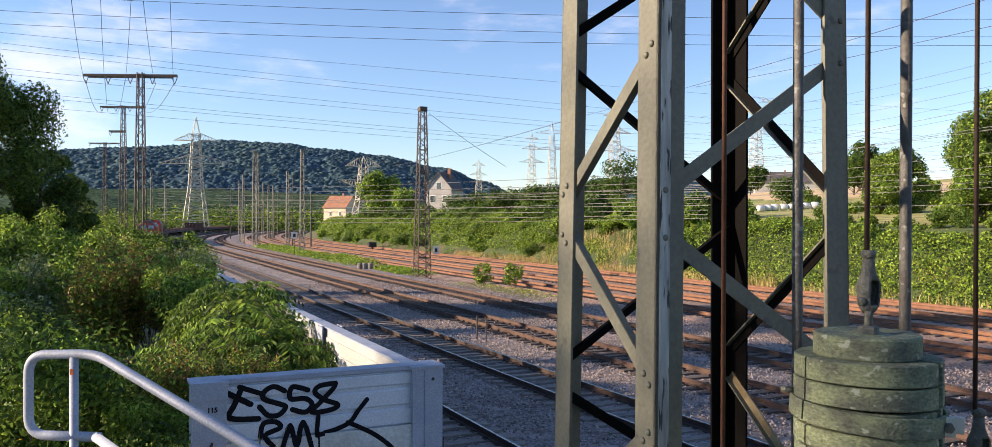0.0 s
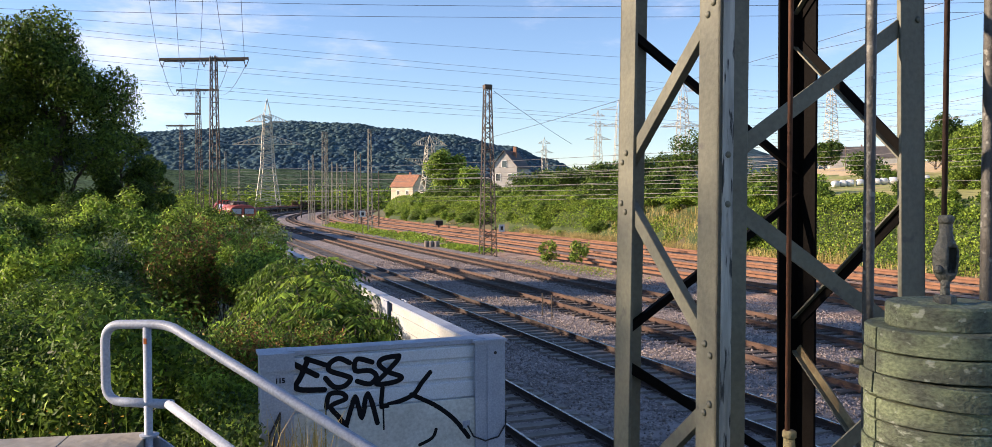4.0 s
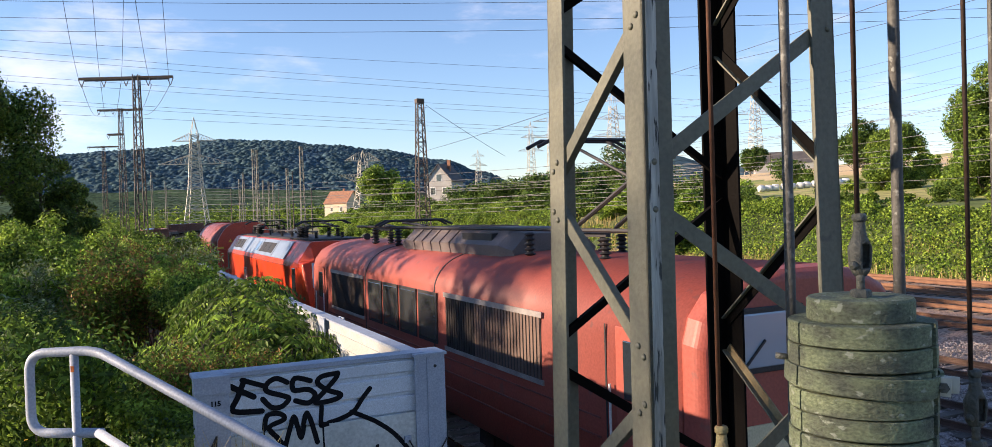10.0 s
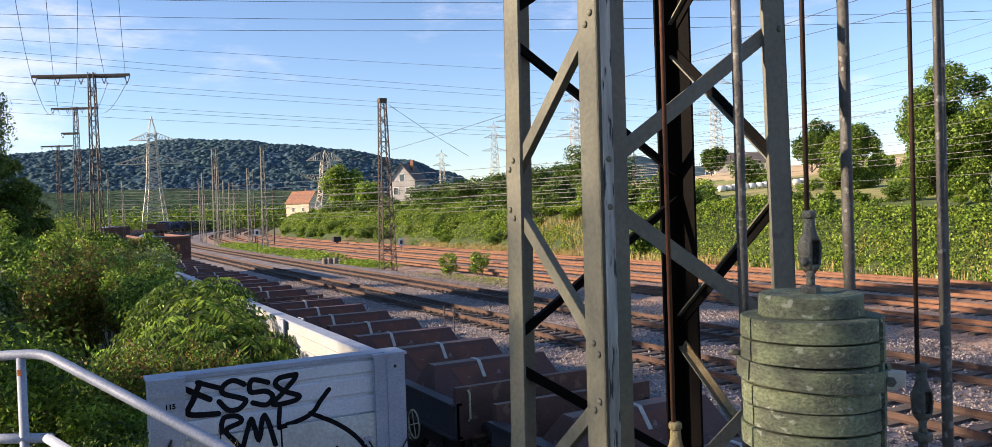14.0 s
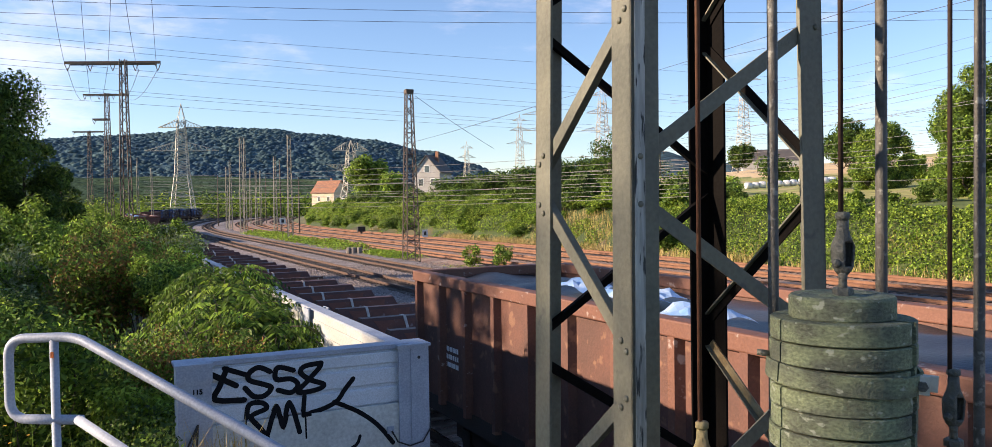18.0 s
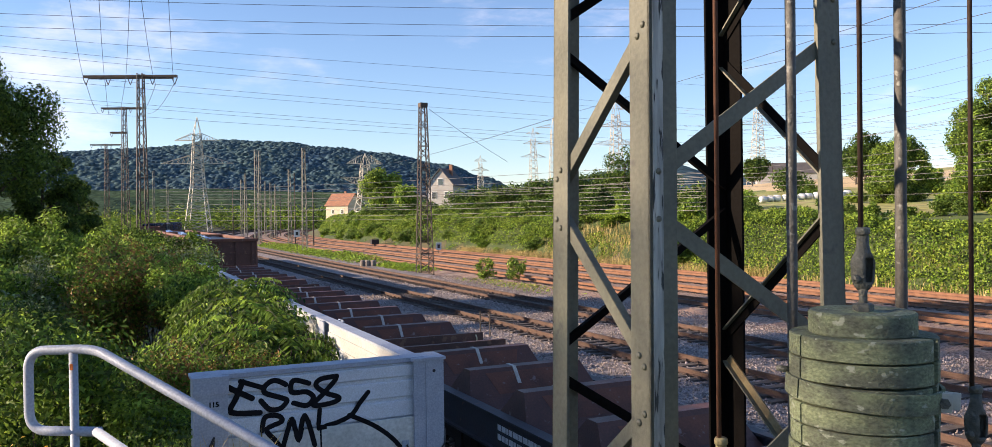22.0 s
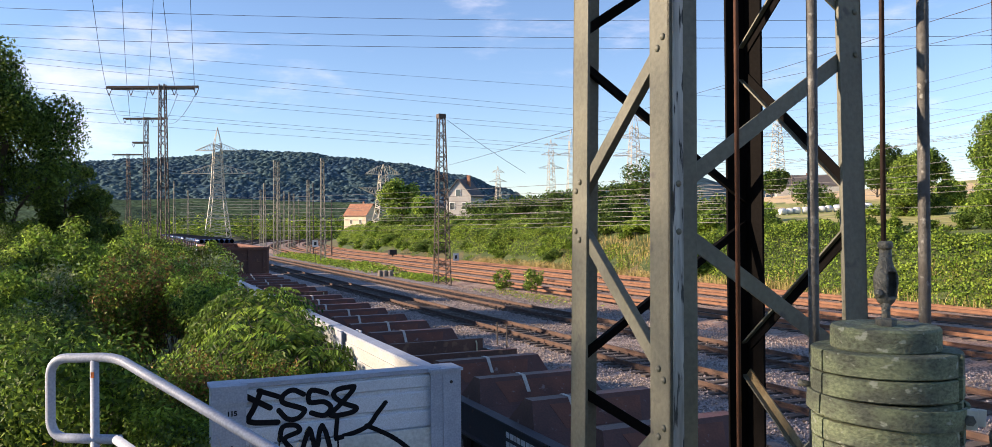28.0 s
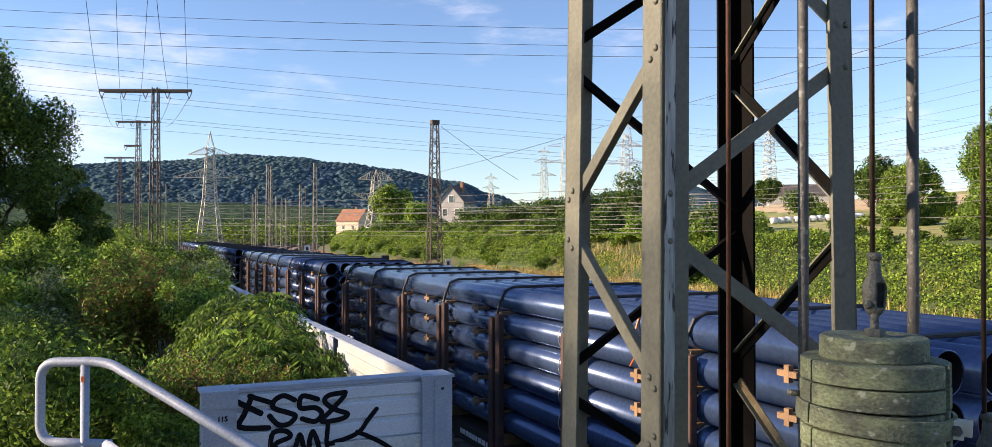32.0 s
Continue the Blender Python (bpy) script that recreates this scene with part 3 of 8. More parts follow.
# ---- noise barrier ----
def build_barrier():
    top, q = 3.55, 2.1
    wall = thing("noise_barrier", "pale grey aluminium noise barrier beside the track", "noise barrier", kind="structure")
    s0, pitch = 5.8, 2.46
    for k in range(7):
        a = s0 + k * pitch
        m = on_track(a, q)
        if k:
            post = Shape()
            for x in (-0.1, 0.1):
                post.box(x - 0.006, -0.1, -0.6, x + 0.006, 0.1, top + 0.02, m)
            post.box(-0.095, -0.005, -0.6, 0.095, 0.005, top + 0.02, m)
            part("post", post, GALV, wall)
        if k == 6:
            break
        for j in range(6):
            z1 = top - j * 0.5
            el = Shape()
            el.box(-0.055, 0.1, z1 - 0.495, 0.055, pitch - 0.1, z1, m)
            for g in (0.12, 0.24, 0.37):
                el.box(-0.066, 0.1, z1 - g - 0.045, -0.05, pitch - 0.1, z1 - g + 0.045, m)
                el.box(0.05, 0.1, z1 - g - 0.03, 0.062, pitch - 0.1, z1 - g + 0.03, m)
            part("panel", el, BARRIERPALE, wall)
        cap = Shape()
        cap.box(-0.06, 0.0, top, 0.06, pitch, top + 0.02, m)
        part("cap", cap, GALV, wall)
    # the return towards the stairs
    a, b = Vector((-0.43, 6.1, 0)), Vector((-0.43, 6.1, 0)) - ACROSS * 1.7
    way = (b - a).normalized()
    rz = math.degrees(math.atan2(way.y, way.x)) - 180
    m = pose(a.x, a.y, 0, 0, 0, rz)
    end = thing("noise_barrier_end", "grey aluminium barrier end wall sprayed with black graffiti", "noise barrier", m, kind="structure")
    L = (b - a).length
    z1 = 3.565
    for j in range(6):
        el = Shape()
        t, t0 = z1 - j * 0.5, z1 - (j + 1) * 0.5 + 0.006
        el.box(-L + 0.16, -0.055, t0, -0.14, 0.055, t)
        for g0, g1 in ((0.012, 0.1), (0.125, 0.245), (0.265, 0.385), (0.405, 0.48)):
            el.box(-L + 0.165, -0.072, t - g1, -0.145, -0.05, t - g0)
        bevelled(part("panel", el, BARRIER, end), 0.012)
    cap = Shape()
    cap.box(-L + 0.16, -0.075, z1 + 0.004, -0.14, 0.075, z1 + 0.034)
    part("cap", cap, GALV, end)
    plate = Shape()
    plate.box(-L + 0.17, -0.092, 2.2, -0.15, -0.078, z1 - 0.387)
    bevelled(part("cover_plate", plate, DIRTY, end, "streaked pale cover plate"), 0.004)
    for x0, x1, name in ((-0.23, 0.0, "corner_post"), (-L - 0.02, -L + 0.19, "edge_post")):
        post = Shape()
        post.box(x0, -0.11, -0.6, x1, -0.095, z1 + 0.01)
        post.box(x0, 0.085, -0.6, x1, 0.1, z1 + 0.01)
        if name == "corner_post":
            post.box(x1 - 0.012, -0.1, -0.6, x1, 0.09, z1 + 0.01)
            post.box(x0 + 0.09, -0.118, -0.6, x0 + 0.1, -0.1, z1 - 0.002)
            post.box(x0 + 0.02, -0.112, z1 - 0.1, x0 + 0.09, -0.104, z1 - 0.01)
        post.box(x0 + 0.02, -0.1, -0.6, x0 + 0.03, 0.09, z1 - 0.01)
        if name == "edge_post":
            post.box(x0 - 0.006, -0.122, z1 - 0.085, x1 + 0.006, -0.109, z1 + 0.012)
            post.box(x0, -0.1, -0.6, x0 + 0.012, 0.09, z1 + 0.01)
        po = part(name, post, GALV, end, "galvanised steel post")
        hat = Shape()
        hat.box(x0 - 0.012, -0.125, z1 + 0.01, x1 + 0.012, 0.115, z1 + 0.03)
        part("post_cap", hat, GALV, po)
    hole = Shape()
    hole.tube([(-0.075, -0.1115, z1 - 0.07), (-0.075, -0.107, z1 - 0.07)], 0.012, 12)
    part("bolt_hole", hole, DARK, end)
    lock = Shape()
    lock.box(-0.32, -0.104, z1 - 0.6, -0.27, -0.09, z1 - 0.55)
    lock.tube([(-0.295, -0.11, z1 - 0.575), (-0.295, -0.1, z1 - 0.575)], 0.01, 8)
    part("latch", lock, GALV, end)
    cable = Shape()
    cable.tube([(-0.29, -0.11, z1 - 0.58), (-0.25, -0.125, z1 - 0.66), (-0.16, -0.13, z1 - 0.7), (-0.06, -0.13, z1 - 0.68), (-0.0, -0.12, z1 - 0.6), (0.012, -0.1, z1 - 0.5)], 0.006, 6)
    part("cable", cable, DARK, end)
    loops = Shape()
    for d in (0.0, 0.03, -0.03):
        loops.tube([(-L + 0.1, -0.115, z1 - 0.36), (-L + 0.06 + d, -0.13, z1 - 0.5), (-L + 0.04 + d, -0.13, z1 - 0.7), (-L + 0.1 + d, -0.12, z1 - 1.0)], 0.006, 6)
    part("cable_loop", loops, DARK, end)
    # the sprayed strokes: x from the panel's left edge, z down from its top
    upper = (
        (0.059, ((-0.032, -0.002), (0.148, 0.102))),
        (0.057, ((0.090, -0.013), (0.045, 0.094), (0.014, 0.181), (0.198, 0.203))),
        (0.052, ((0.076, -0.017), (0.222, 0.040))),
        (0.054, ((0.370, 0.032), (0.298, -0.003), (0.236, 0.026), (0.233, 0.075), (0.333, 0.116), (0.377, 0.142), (0.333, 0.189), (0.262, 0.188), (0.205, 0.125))),
        (0.054, ((0.526, 0.039), (0.421, 0.010), (0.409, 0.089), (0.509, 0.096), (0.556, 0.141), (0.509, 0.189), (0.421, 0.163))),
        (0.054, ((0.718, 0.008), (0.605, 0.019), (0.575, 0.061), (0.643, 0.118), (0.734, 0.158), (0.688, 0.189), (0.556, 0.193), (0.628, 0.117), (0.703, 0.041), (0.718, 0.008))),
    )
    lower = (
        (0.052, ((0.211, 0.324), (0.230, 0.239), (0.312, 0.236), (0.341, 0.278), (0.240, 0.319), (0.293, 0.397), (0.340, 0.468))),
        (0.052, ((0.340, 0.453), (0.406, 0.269), (0.447, 0.412), (0.494, 0.255), (0.556, 0.460))),
        (0.049, ((0.586, 0.352), (0.598, 0.226))),
        (0.052, ((0.590, 0.349), (0.704, 0.333), (0.818, 0.290), (0.880, 0.213), (0.942, 0.142))),
        (0.049, ((0.803, 0.289), (0.966, 0.372), (1.109, 0.485), (1.223, 0.629))),
        (0.015, ((0.204, 0.323), (0.198, 0.482))),
        (0.015, ((0.319, 0.414), (0.342, 0.468))),
        (0.015, ((0.447, 0.398), (0.450, 0.428))),
        (0.015, ((0.538, 0.407), (0.562, 0.468))),
        (0.018, ((0.598, 0.368), (0.601, 0.510))),
        (0.036, ((0.858, 0.647), (0.951, 0.607), (0.979, 0.549))),
    )
    ink = Shape()
    for w, pts in upper + lower:
        w = w * 0.66
        fine = []
        for i in range(len(pts) - 1):
            for k in range(4):
                t = k / 4
                p0, p1, p2, p3 = pts[max(i - 1, 0)], pts[i], pts[i + 1], pts[min(i + 2, len(pts) - 1)]
                fine.append(tuple(0.5 * (2 * p1[c] + (p2[c] - p0[c]) * t + (2 * p0[c] - 5 * p1[c] + 4 * p2[c] - p3[c]) * t * t + (3 * p1[c] - p0[c] - 3 * p2[c] + p3[c]) * t ** 3) for c in (0, 1)))
        fine.append(pts[-1])
        for i, (x, z) in enumerate(fine):
            depth = -0.0735 if z < 0.346 else -0.0935
            ring = [(-L + 0.2 + x + w / 2 * math.cos(a), depth - 0.0004 - 0.00001 * i, z1 - 0.04 - z - w / 2 * math.sin(a)) for a in [k * math.pi / 5 for k in range(10)]]
            ink.solid(ring, [tuple(range(9, -1, -1))])
            if i:
                (x0, z0), dx, dz = fine[i - 1], x - fine[i - 1][0], z - fine[i - 1][1]
                ln = math.hypot(dx, dz) or 1
                nx, nz = -dz / ln * w / 2, dx / ln * w / 2
                front = -0.0935 if max(z, z0) >= 0.346 else -0.0735
                ink.solid([(-L + 0.2 + px, front - 0.0002, z1 - 0.04 - pz) for px, pz in ((x0 + nx, z0 + nz), (x + nx, z + nz), (x - nx, z - nz), (x0 - nx, z0 - nz))], [(0, 1, 2, 3)])
    part("graffiti", ink, INK, end, "black sprayed letters")
    font = bpy.data.curves.new("post_number", "FONT")
    font.body, font.size, font.extrude, font.offset = "115", 0.044, 0.001, 0.0018
    font.materials.append(INK)
    num = new("post_number", font)
    num.parent, num.matrix_local = end, pose(-1.632, -0.113, 3.4, 90, 0, 0)


build_barrier()


# ---- stair railing ----
def bend(pts, r=0.09, n=6):
    """Rounds the corners of a bent tube."""
    pts = [Vector(p) for p in pts]
    out = [pts[0]]
    for i in range(1, len(pts) - 1):
        p = pts[i]
        a, b = (pts[i - 1] - p), (pts[i + 1] - p)
        k = min(r, a.length * 0.45, b.length * 0.45)
        a, b = p + a.normalized() * k, p + b.normalized() * k
        for j in range(n + 1):
            t = j / n
            out.append(a * (1 - t) ** 2 + p * 2 * t * (1 - t) + b * t * t)
    return out + [pts[-1]]


def build_railing():
    rail = thing("stair_railing", "galvanised tubular railing beside a descending stair", "railing", kind="structure")
    d = Vector((1.05, -0.75, -0.285))
    bend_top, bend_low = Vector((-1.99, 4.1, 3.975)), Vector((-1.99, 4.1, 3.56))
    left = Vector((-2.36, 4.16, 0))
    hand = Shape().tube(bend([bend_low + Vector((0.02, 0, 0.0)), left + Vector((0, 0, 3.555)), left + Vector((0, 0, 3.96)), bend_top, bend_top + d * 2.2], 0.1, 8), 0.0242, 14)
    part("handrail", hand, GALV, rail, smooth=True)
    low = Shape().tube(bend([bend_low, bend_low + d * 2.2], 0.05), 0.0242, 14)
    part("lower_rail", low, GALV, rail, smooth=True)
    for p, z in ((Vector((-2.11, 4.12, 0)), 3.988), (bend_top + d * 1.9, 3.4)):
        po = Shape().tube([(p.x, p.y, 1.0), (p.x, p.y, z - 0.02)], 0.0215, 12)
        part("post", po, GALV, rail, smooth=True)
    tag = Shape().box(-2.118, 4.096, 3.87, -2.102, 4.099, 3.9)
    part("marker", tag, ORANGE, rail, "small orange marker")


def build_landing():
    land = thing("stair_landing", "grey concrete paver landing at the stair head", "stair landing", pose(-2.25, 4.2, 3.38, 0, 0, 15.0), kind="structure")
    for k in range(6):
        pv = Shape().box(-0.3 - 0.4 * k, -0.42, -0.12, 0.095 - 0.4 * k, 0.0, 0.0)
        bevelled(part("paver", pv, CONCRETE, land), 0.004)
        pv = Shape().box(-0.3 - 0.4 * k, -0.9, -0.12, 0.095 - 0.4 * k, -0.425, 0.0)
        bevelled(part("paver", pv, CONCRETE, land), 0.004)
    base = Shape().box(-2.4, -0.9, -3.0, 0.1, -0.03, -0.12)
    part("footing", base, CONCRETE, land)
    ring = Shape().lathe([(0.045, 0.0), (0.05, 0.012), (0.032, 0.018), (0.024, 0.018)], 20, (0.115, -0.1, 0.0))
    part("post_flange", ring, GALV, land)
    d = Vector((1.05, -0.75, -0.285))
    st = Shape().beam((0.1, 0.0, -0.1), (0.1 + 1.8, -1.9, -0.7), 0.01, 0.2)
    part("stringer", st, GALV, land, "galvanised stair stringer")


build_railing()
build_landing()


# ---- the tensioning mast ----
MA, MB = 0.783, 0.573
CORNER = Vector((0.471, 2.4, 0.0))


def build_mast():
    mast = thing("catenary_mast", "grey-green painted riveted lattice mast", "catenary mast")
    z0, z1 = -0.5, 8.5

    def leg_at(i, j, z):
        k = 1 - 0.03 * (z - 4.65)
        c = CORNER + ACROSS * MA / 2 + ALONG * MB / 2
        return c + ACROSS * (i - 0.5) * MA * k + ALONG * (j - 0.5) * MB * k + Vector((0, 0, z))

    w, t = 0.1, 0.011
    legs = {}
    for i, j in ((0, 0), (1, 0), (0, 1), (1, 1)):
        leg = Shape()
        ix, jx = ACROSS * (1 if i == 0 else -1), ALONG * (1 if j == 0 else -1)
        for u, v in ((ix, jx), (jx, ix)):
            c = []
            for z in (z0, z1):
                p = leg_at(i, j, z)
                c += [p, p + u * w, p + u * w + v * t, p + v * t]
            leg.solid(c, [(0, 1, 2, 3), (7, 6, 5, 4), (0, 4, 5, 1), (1, 5, 6, 2), (2, 6, 7, 3), (3, 7, 4, 0)])
        # the back leg is coloured as if the other legs shaded it
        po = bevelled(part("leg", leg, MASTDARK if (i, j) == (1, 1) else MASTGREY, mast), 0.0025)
        if (i, j) == (0, 0):
            edge = Shape()
            c = []
            for z in (z0, z1):
                p = leg_at(i, j, z) + ix * 0.011
                c += [p - jx * 0.003, p + ix * 0.036 - jx * 0.003, p + ix * 0.036 + jx * 0.002, p + jx * 0.002]
            edge.solid(c, [(0, 1, 2, 3), (7, 6, 5, 4), (0, 4, 5, 1), (1, 5, 6, 2), (2, 6, 7, 3), (3, 7, 4, 0)])
            part("flaking_edge", edge, FLAKE, po, "pale flaking paint along the corner")
        legs[i, j] = po
    # lacing on the four faces, each a zigzag between two legs
    half, level = 0.575, 4.67
    rivet = Shape().lathe([(0.011, 0), (0.0095, 0.004), (0.0055, 0.007), (0.001, 0.008)], 8).mesh("rivet", MASTGREY, True)
    faces = (((0, 1), (0, 0), -ACROSS, 0.042, 0.024), ((0, 0), (1, 0), -ALONG, 0.05, 0.012), ((1, 1), (0, 1), ALONG, 0.034, 0.02), ((1, 0), (1, 1), ACROSS, 0.036, 0.022))
    for a, b, out, wide, deep in faces:
        for k in range(-8, 7):
            z = level + k * half
            p0, p1 = (a, b) if k % 2 == 0 else (b, a)
            s, e = leg_at(*p0, z + 0.05), leg_at(*p1, z + half - 0.05)
            side = (e - s)
            side.z = 0
            side.normalize()
            ends = ((p0, s, 1), (p1, e, -1))
            s, e = s + side * 0.02 - out * 0.014, e - side * 0.02 - out * 0.014
            bar = Shape()
            bar.beam(s, e, wide, 0.006, out)
            across = (e - s).normalized().cross(out)
            bar.slot = 1
            bar.beam(s - out * deep / 2 + across * wide * 0.45, e - out * deep / 2 + across * wide * 0.45, 0.006, deep, out)
            # shade is coloured in: dark webs on two faces, paler flanges where lit
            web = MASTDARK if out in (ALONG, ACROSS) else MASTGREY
            # lower bars leaning this way carry the sunlit colour
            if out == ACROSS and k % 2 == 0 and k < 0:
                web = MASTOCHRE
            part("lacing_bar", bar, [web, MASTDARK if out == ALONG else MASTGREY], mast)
            if -3 <= k <= 3 and out in (-ACROSS, -ALONG):
                for leg, p, d in ends:
                    for r in range(2 if out == -ACROSS else 1):
                        ob = new("rivet", rivet)
                        ob.parent = legs[leg]
                        o = p + side * d * (0.03 + 0.026 * r) + out * 0.001 + Vector((0, 0, d * (0.02 + 0.03 * r)))
                        ob.matrix_local = Matrix.Translation(o) @ Vector((0, 0, 1)).rotation_difference(out).to_matrix().to_4x4()
    foot = Shape()
    c = leg_at(0, 0, 0) * 0.5 + leg_at(1, 1, 0) * 0.5
    foot.box(-0.7, -0.6, -1.0, 0.7, 0.6, -0.45, pose(c.x, c.y, 0, 0, 0, math.degrees(-HEAD)))
    part("foundation", foot, CONCRETE, mast)


build_mast()


def rod(name, x, y, z0, z1, r, material, label, dx=0.0):
    sh = Shape().tube([(x + dx, y, z0), (x + dx * 0.5, y, (z0 + z1) / 2), (x, y, z1)], r, 10)
    return solo(name, sh, material, label, "rod", smooth=True)


def build_turnbuckle(x, y, z, material, label, turn=-24.0):
    """A forged tensioner hanging on a thin rod; z is the top of its socket."""
    tb = thing("tensioner", label, "tensioner", pose(x, y, z, 0, 0, turn))
    cap = Shape().lathe([(0.015, -0.014), (0.019, -0.01), (0.019, 0.002), (0.015, 0.007), (0.006, 0.008)], 18)
    part("collar", cap, material, tb, smooth=True)
    # the belly: a hollow forged bow, open on one side
    prof = [(0.015, -0.012), (0.016, -0.04), (0.02, -0.058), (0.027, -0.074), (0.031, -0.085), (0.031, -0.1), (0.03, -0.115), (0.029, -0.13), (0.027, -0.142), (0.021, -0.155), (0.013, -0.164)]
    n, bow = 28, Shape()
    for r, zz in prof:
        for k in range(n):
            a = 2 * math.pi * k / n
            bow.v.append((r * math.cos(a), 0.72 * r * math.sin(a), zz))
    for j in range(len(prof) - 1):
        for k in range(n):
            a = math.degrees(2 * math.pi * (k + 0.5) / n)
            if 3 <= j <= 7 and 285 < a < 350:
                continue
            bow.f.append((j * n + (k + 1) % n, j * n + k, (j + 1) * n + k, (j + 1) * n + (k + 1) % n))
            bow.m.append(0)
    body = part("bow", bow, material, tb, smooth=True)
    sol = body.modifiers.new("thick", "SOLIDIFY")
    sol.thickness, sol.offset = 0.007, -1.0
    head = Shape().lathe([(0.001, 0.009), (0.008, 0.007), (0.012, 0.001), (0.012, -0.006)], 14)
    pin = part("pin", head, material, body, smooth=True)
    pin.matrix_local = pose(-0.017, -0.019, -0.132, 90, 0, -30)
    neck = Shape().lathe([(0.013, -0.205), (0.011, -0.19), (0.011, -0.172), (0.014, -0.158)], 14)
    part("eye_bolt", neck, material, tb, smooth=True)
    nut = Shape().lathe([(0.026, -0.222), (0.027, -0.218), (0.027, -0.202), (0.022, -0.198), (0.01, -0.198)], 6)
    part("nut", nut, material, tb)
    return tb


def arc_ring(sh, prof, a0, a1, n):
    """A solid ring sector: prof gives (radius, height) corners, outermost first."""
    m, o = len(prof), len(sh.v)
    verts, faces = [], []
    for i in range(n + 1):
        a = radians(a0 + (a1 - a0) * i / n)
        for pr, pz in prof:
            verts.append((pr * math.cos(a), pr * math.sin(a), pz))
    for i in range(n):
        for j in range(m):
            a, b = i * m + j, i * m + (j + 1) % m
            faces.append((a, a + m, b + m, b))
    faces += [tuple(range(m)), tuple(range(n * m + m - 1, n * m - 1, -1))]
    sh.solid(verts, faces)
    return sh


def build_weights(x, y, z):
    """A stack of cast-iron rings on a carrying bar; z is the top of the uppermost disc."""
    st = thing("tension_weight", "mossy green cast-iron tension weights stacked on a rod", "tension weight", pose(x, y, z, 0, 0, -24.4))
    rnd = random.Random(4)
    top = Shape().lathe([(0.136, -0.06), (0.138, -0.057), (0.138, -0.006), (0.133, 0.0), (0.1, 0.002), (0.06, -0.003), (0.03, 0.003), (0.01, 0.004)], 64)
    part("top_disc", top, IRON, st)
    zz = -0.061
    for k in range(6):
        h = (0.062, 0.06, 0.06, 0.058, 0.058, 0.062)[k]
        r = (0.188, 0.189, 0.187, 0.189, 0.187, 0.189)[k]
        ring = Shape()
        prof = [(r - 0.005, -h + 0.004), (r, -h + 0.007), (r, -0.003), (r - 0.004, 0.0), (0.02, 0.0), (0.02, -h + 0.004)]
        prof = [(a, zz + b) for a, b in prof]
        d = rnd.uniform(-0.7, 0.7)
        arc_ring(ring, prof, -17.0, 216.6 + d, 40)
        arc_ring(ring, prof, -141.6 + d, -26.0, 22)
        po = part("weight_ring", ring, IRON, st)
        po.rotation_euler = (rnd.uniform(-0.008, 0.008), rnd.uniform(-0.006, 0.012), 0)
        zz -= h
    band = Shape()
    prof = [(0.1995, -0.026), (0.2, -0.024), (0.2, 0.024), (0.1995, 0.026), (0.19, 0.026), (0.19, -0.026)]
    arc_ring(band, prof, -140.5, -12.0, 24)
    arc_ring(band, prof, -4.0, 217.5, 40)
    bo = part("band", band, IRON, st, "mossy clamping band round the weights")
    bo.matrix_local = pose(0, 0, -0.212, 0, 3.6, 0)
    for name, a, b in (("clamp_lug", (0.176, -0.072, -0.024), (0.212, -0.06, 0.026)), ("clamp_lug", (0.188, -0.03, -0.022), (0.234, -0.018, 0.022))):
        lug = Shape().box(*a, *b)
        bevelled(part(name, lug, ZINC, bo, "pale bolted clamp lug"), 0.002)
    bolt = Shape().lathe([(0.014, -0.003), (0.014, 0.008), (0.006, 0.009)], 6)
    po = part("bolt", bolt, CLEVIS, bo)
    po.matrix_local = pose(0.194, -0.075, 0.0, 90, 0, 0)
    hook = Shape().tube([(-0.185, -0.03, 0.03), (-0.208, -0.035, 0.032), (-0.222, -0.035, 0.032)], 0.009, 8)
    part("hook", hook, CLEVIS, bo, smooth=True)
    tail = Shape().tube([(0, 0, zz - 0.3), (0, 0, zz)], 0.02, 10)
    part("carrying_bar", tail, CLEVIS, st, smooth=True)
    return st


WX, WY = 1.02, 2.25
build_weights(WX, WY, 4.345)
build_turnbuckle(WX - 0.005, WY - 0.02, 4.565, CLEVIS, "forged grey tensioner above the weights")
rod("tension_rod", WX - 0.01, WY - 0.02, 4.56, 9.0, 0.0068, RODDARK, "thin dark tension rod of the weights")
rod("guide_rod", 0.907, 2.464, -0.4, 9.0, 0.0155, RODSTEEL, "flaking grey guide rod beside the weights")
rod("guide_rod", 1.355, 2.714, -0.4, 9.0, 0.0185, RODSTEEL, "flaking grey guide rod beside the weights")
rod("guide_rod", 1.505, 2.42, -0.4, 9.0, 0.0155, RODSTEEL, "flaking grey guide rod beside the weights")
build_turnbuckle(1.405, 2.38, 4.1, CLEVIS, "dull grey forged tensioner on a thin rod")
rod("tension_rod", 1.394, 2.38, 4.09, 9.0, 0.0065, RODDARK, "thin dark tension rod beside the weights")
rod("tension_rod", 1.405, 2.38, 2.0, 3.9, 0.014, RODSTEEL, "lower rod under a tensioner")
build_turnbuckle(0.645, 2.3, 3.98, IRONRUST, "rusty yellow-green tensioner inside the mast")
rod("tension_rod", 0.64, 2.3, 3.97, 9.0, 0.0068, RODRUST, "thin rust-red tension rod inside the mast")


# ---- the train: +y is forward, +x the side towards the viewer, z = 0 the top of the rails ----
TRAIN = []  # thing, distance of its middle behind the starting mark, length


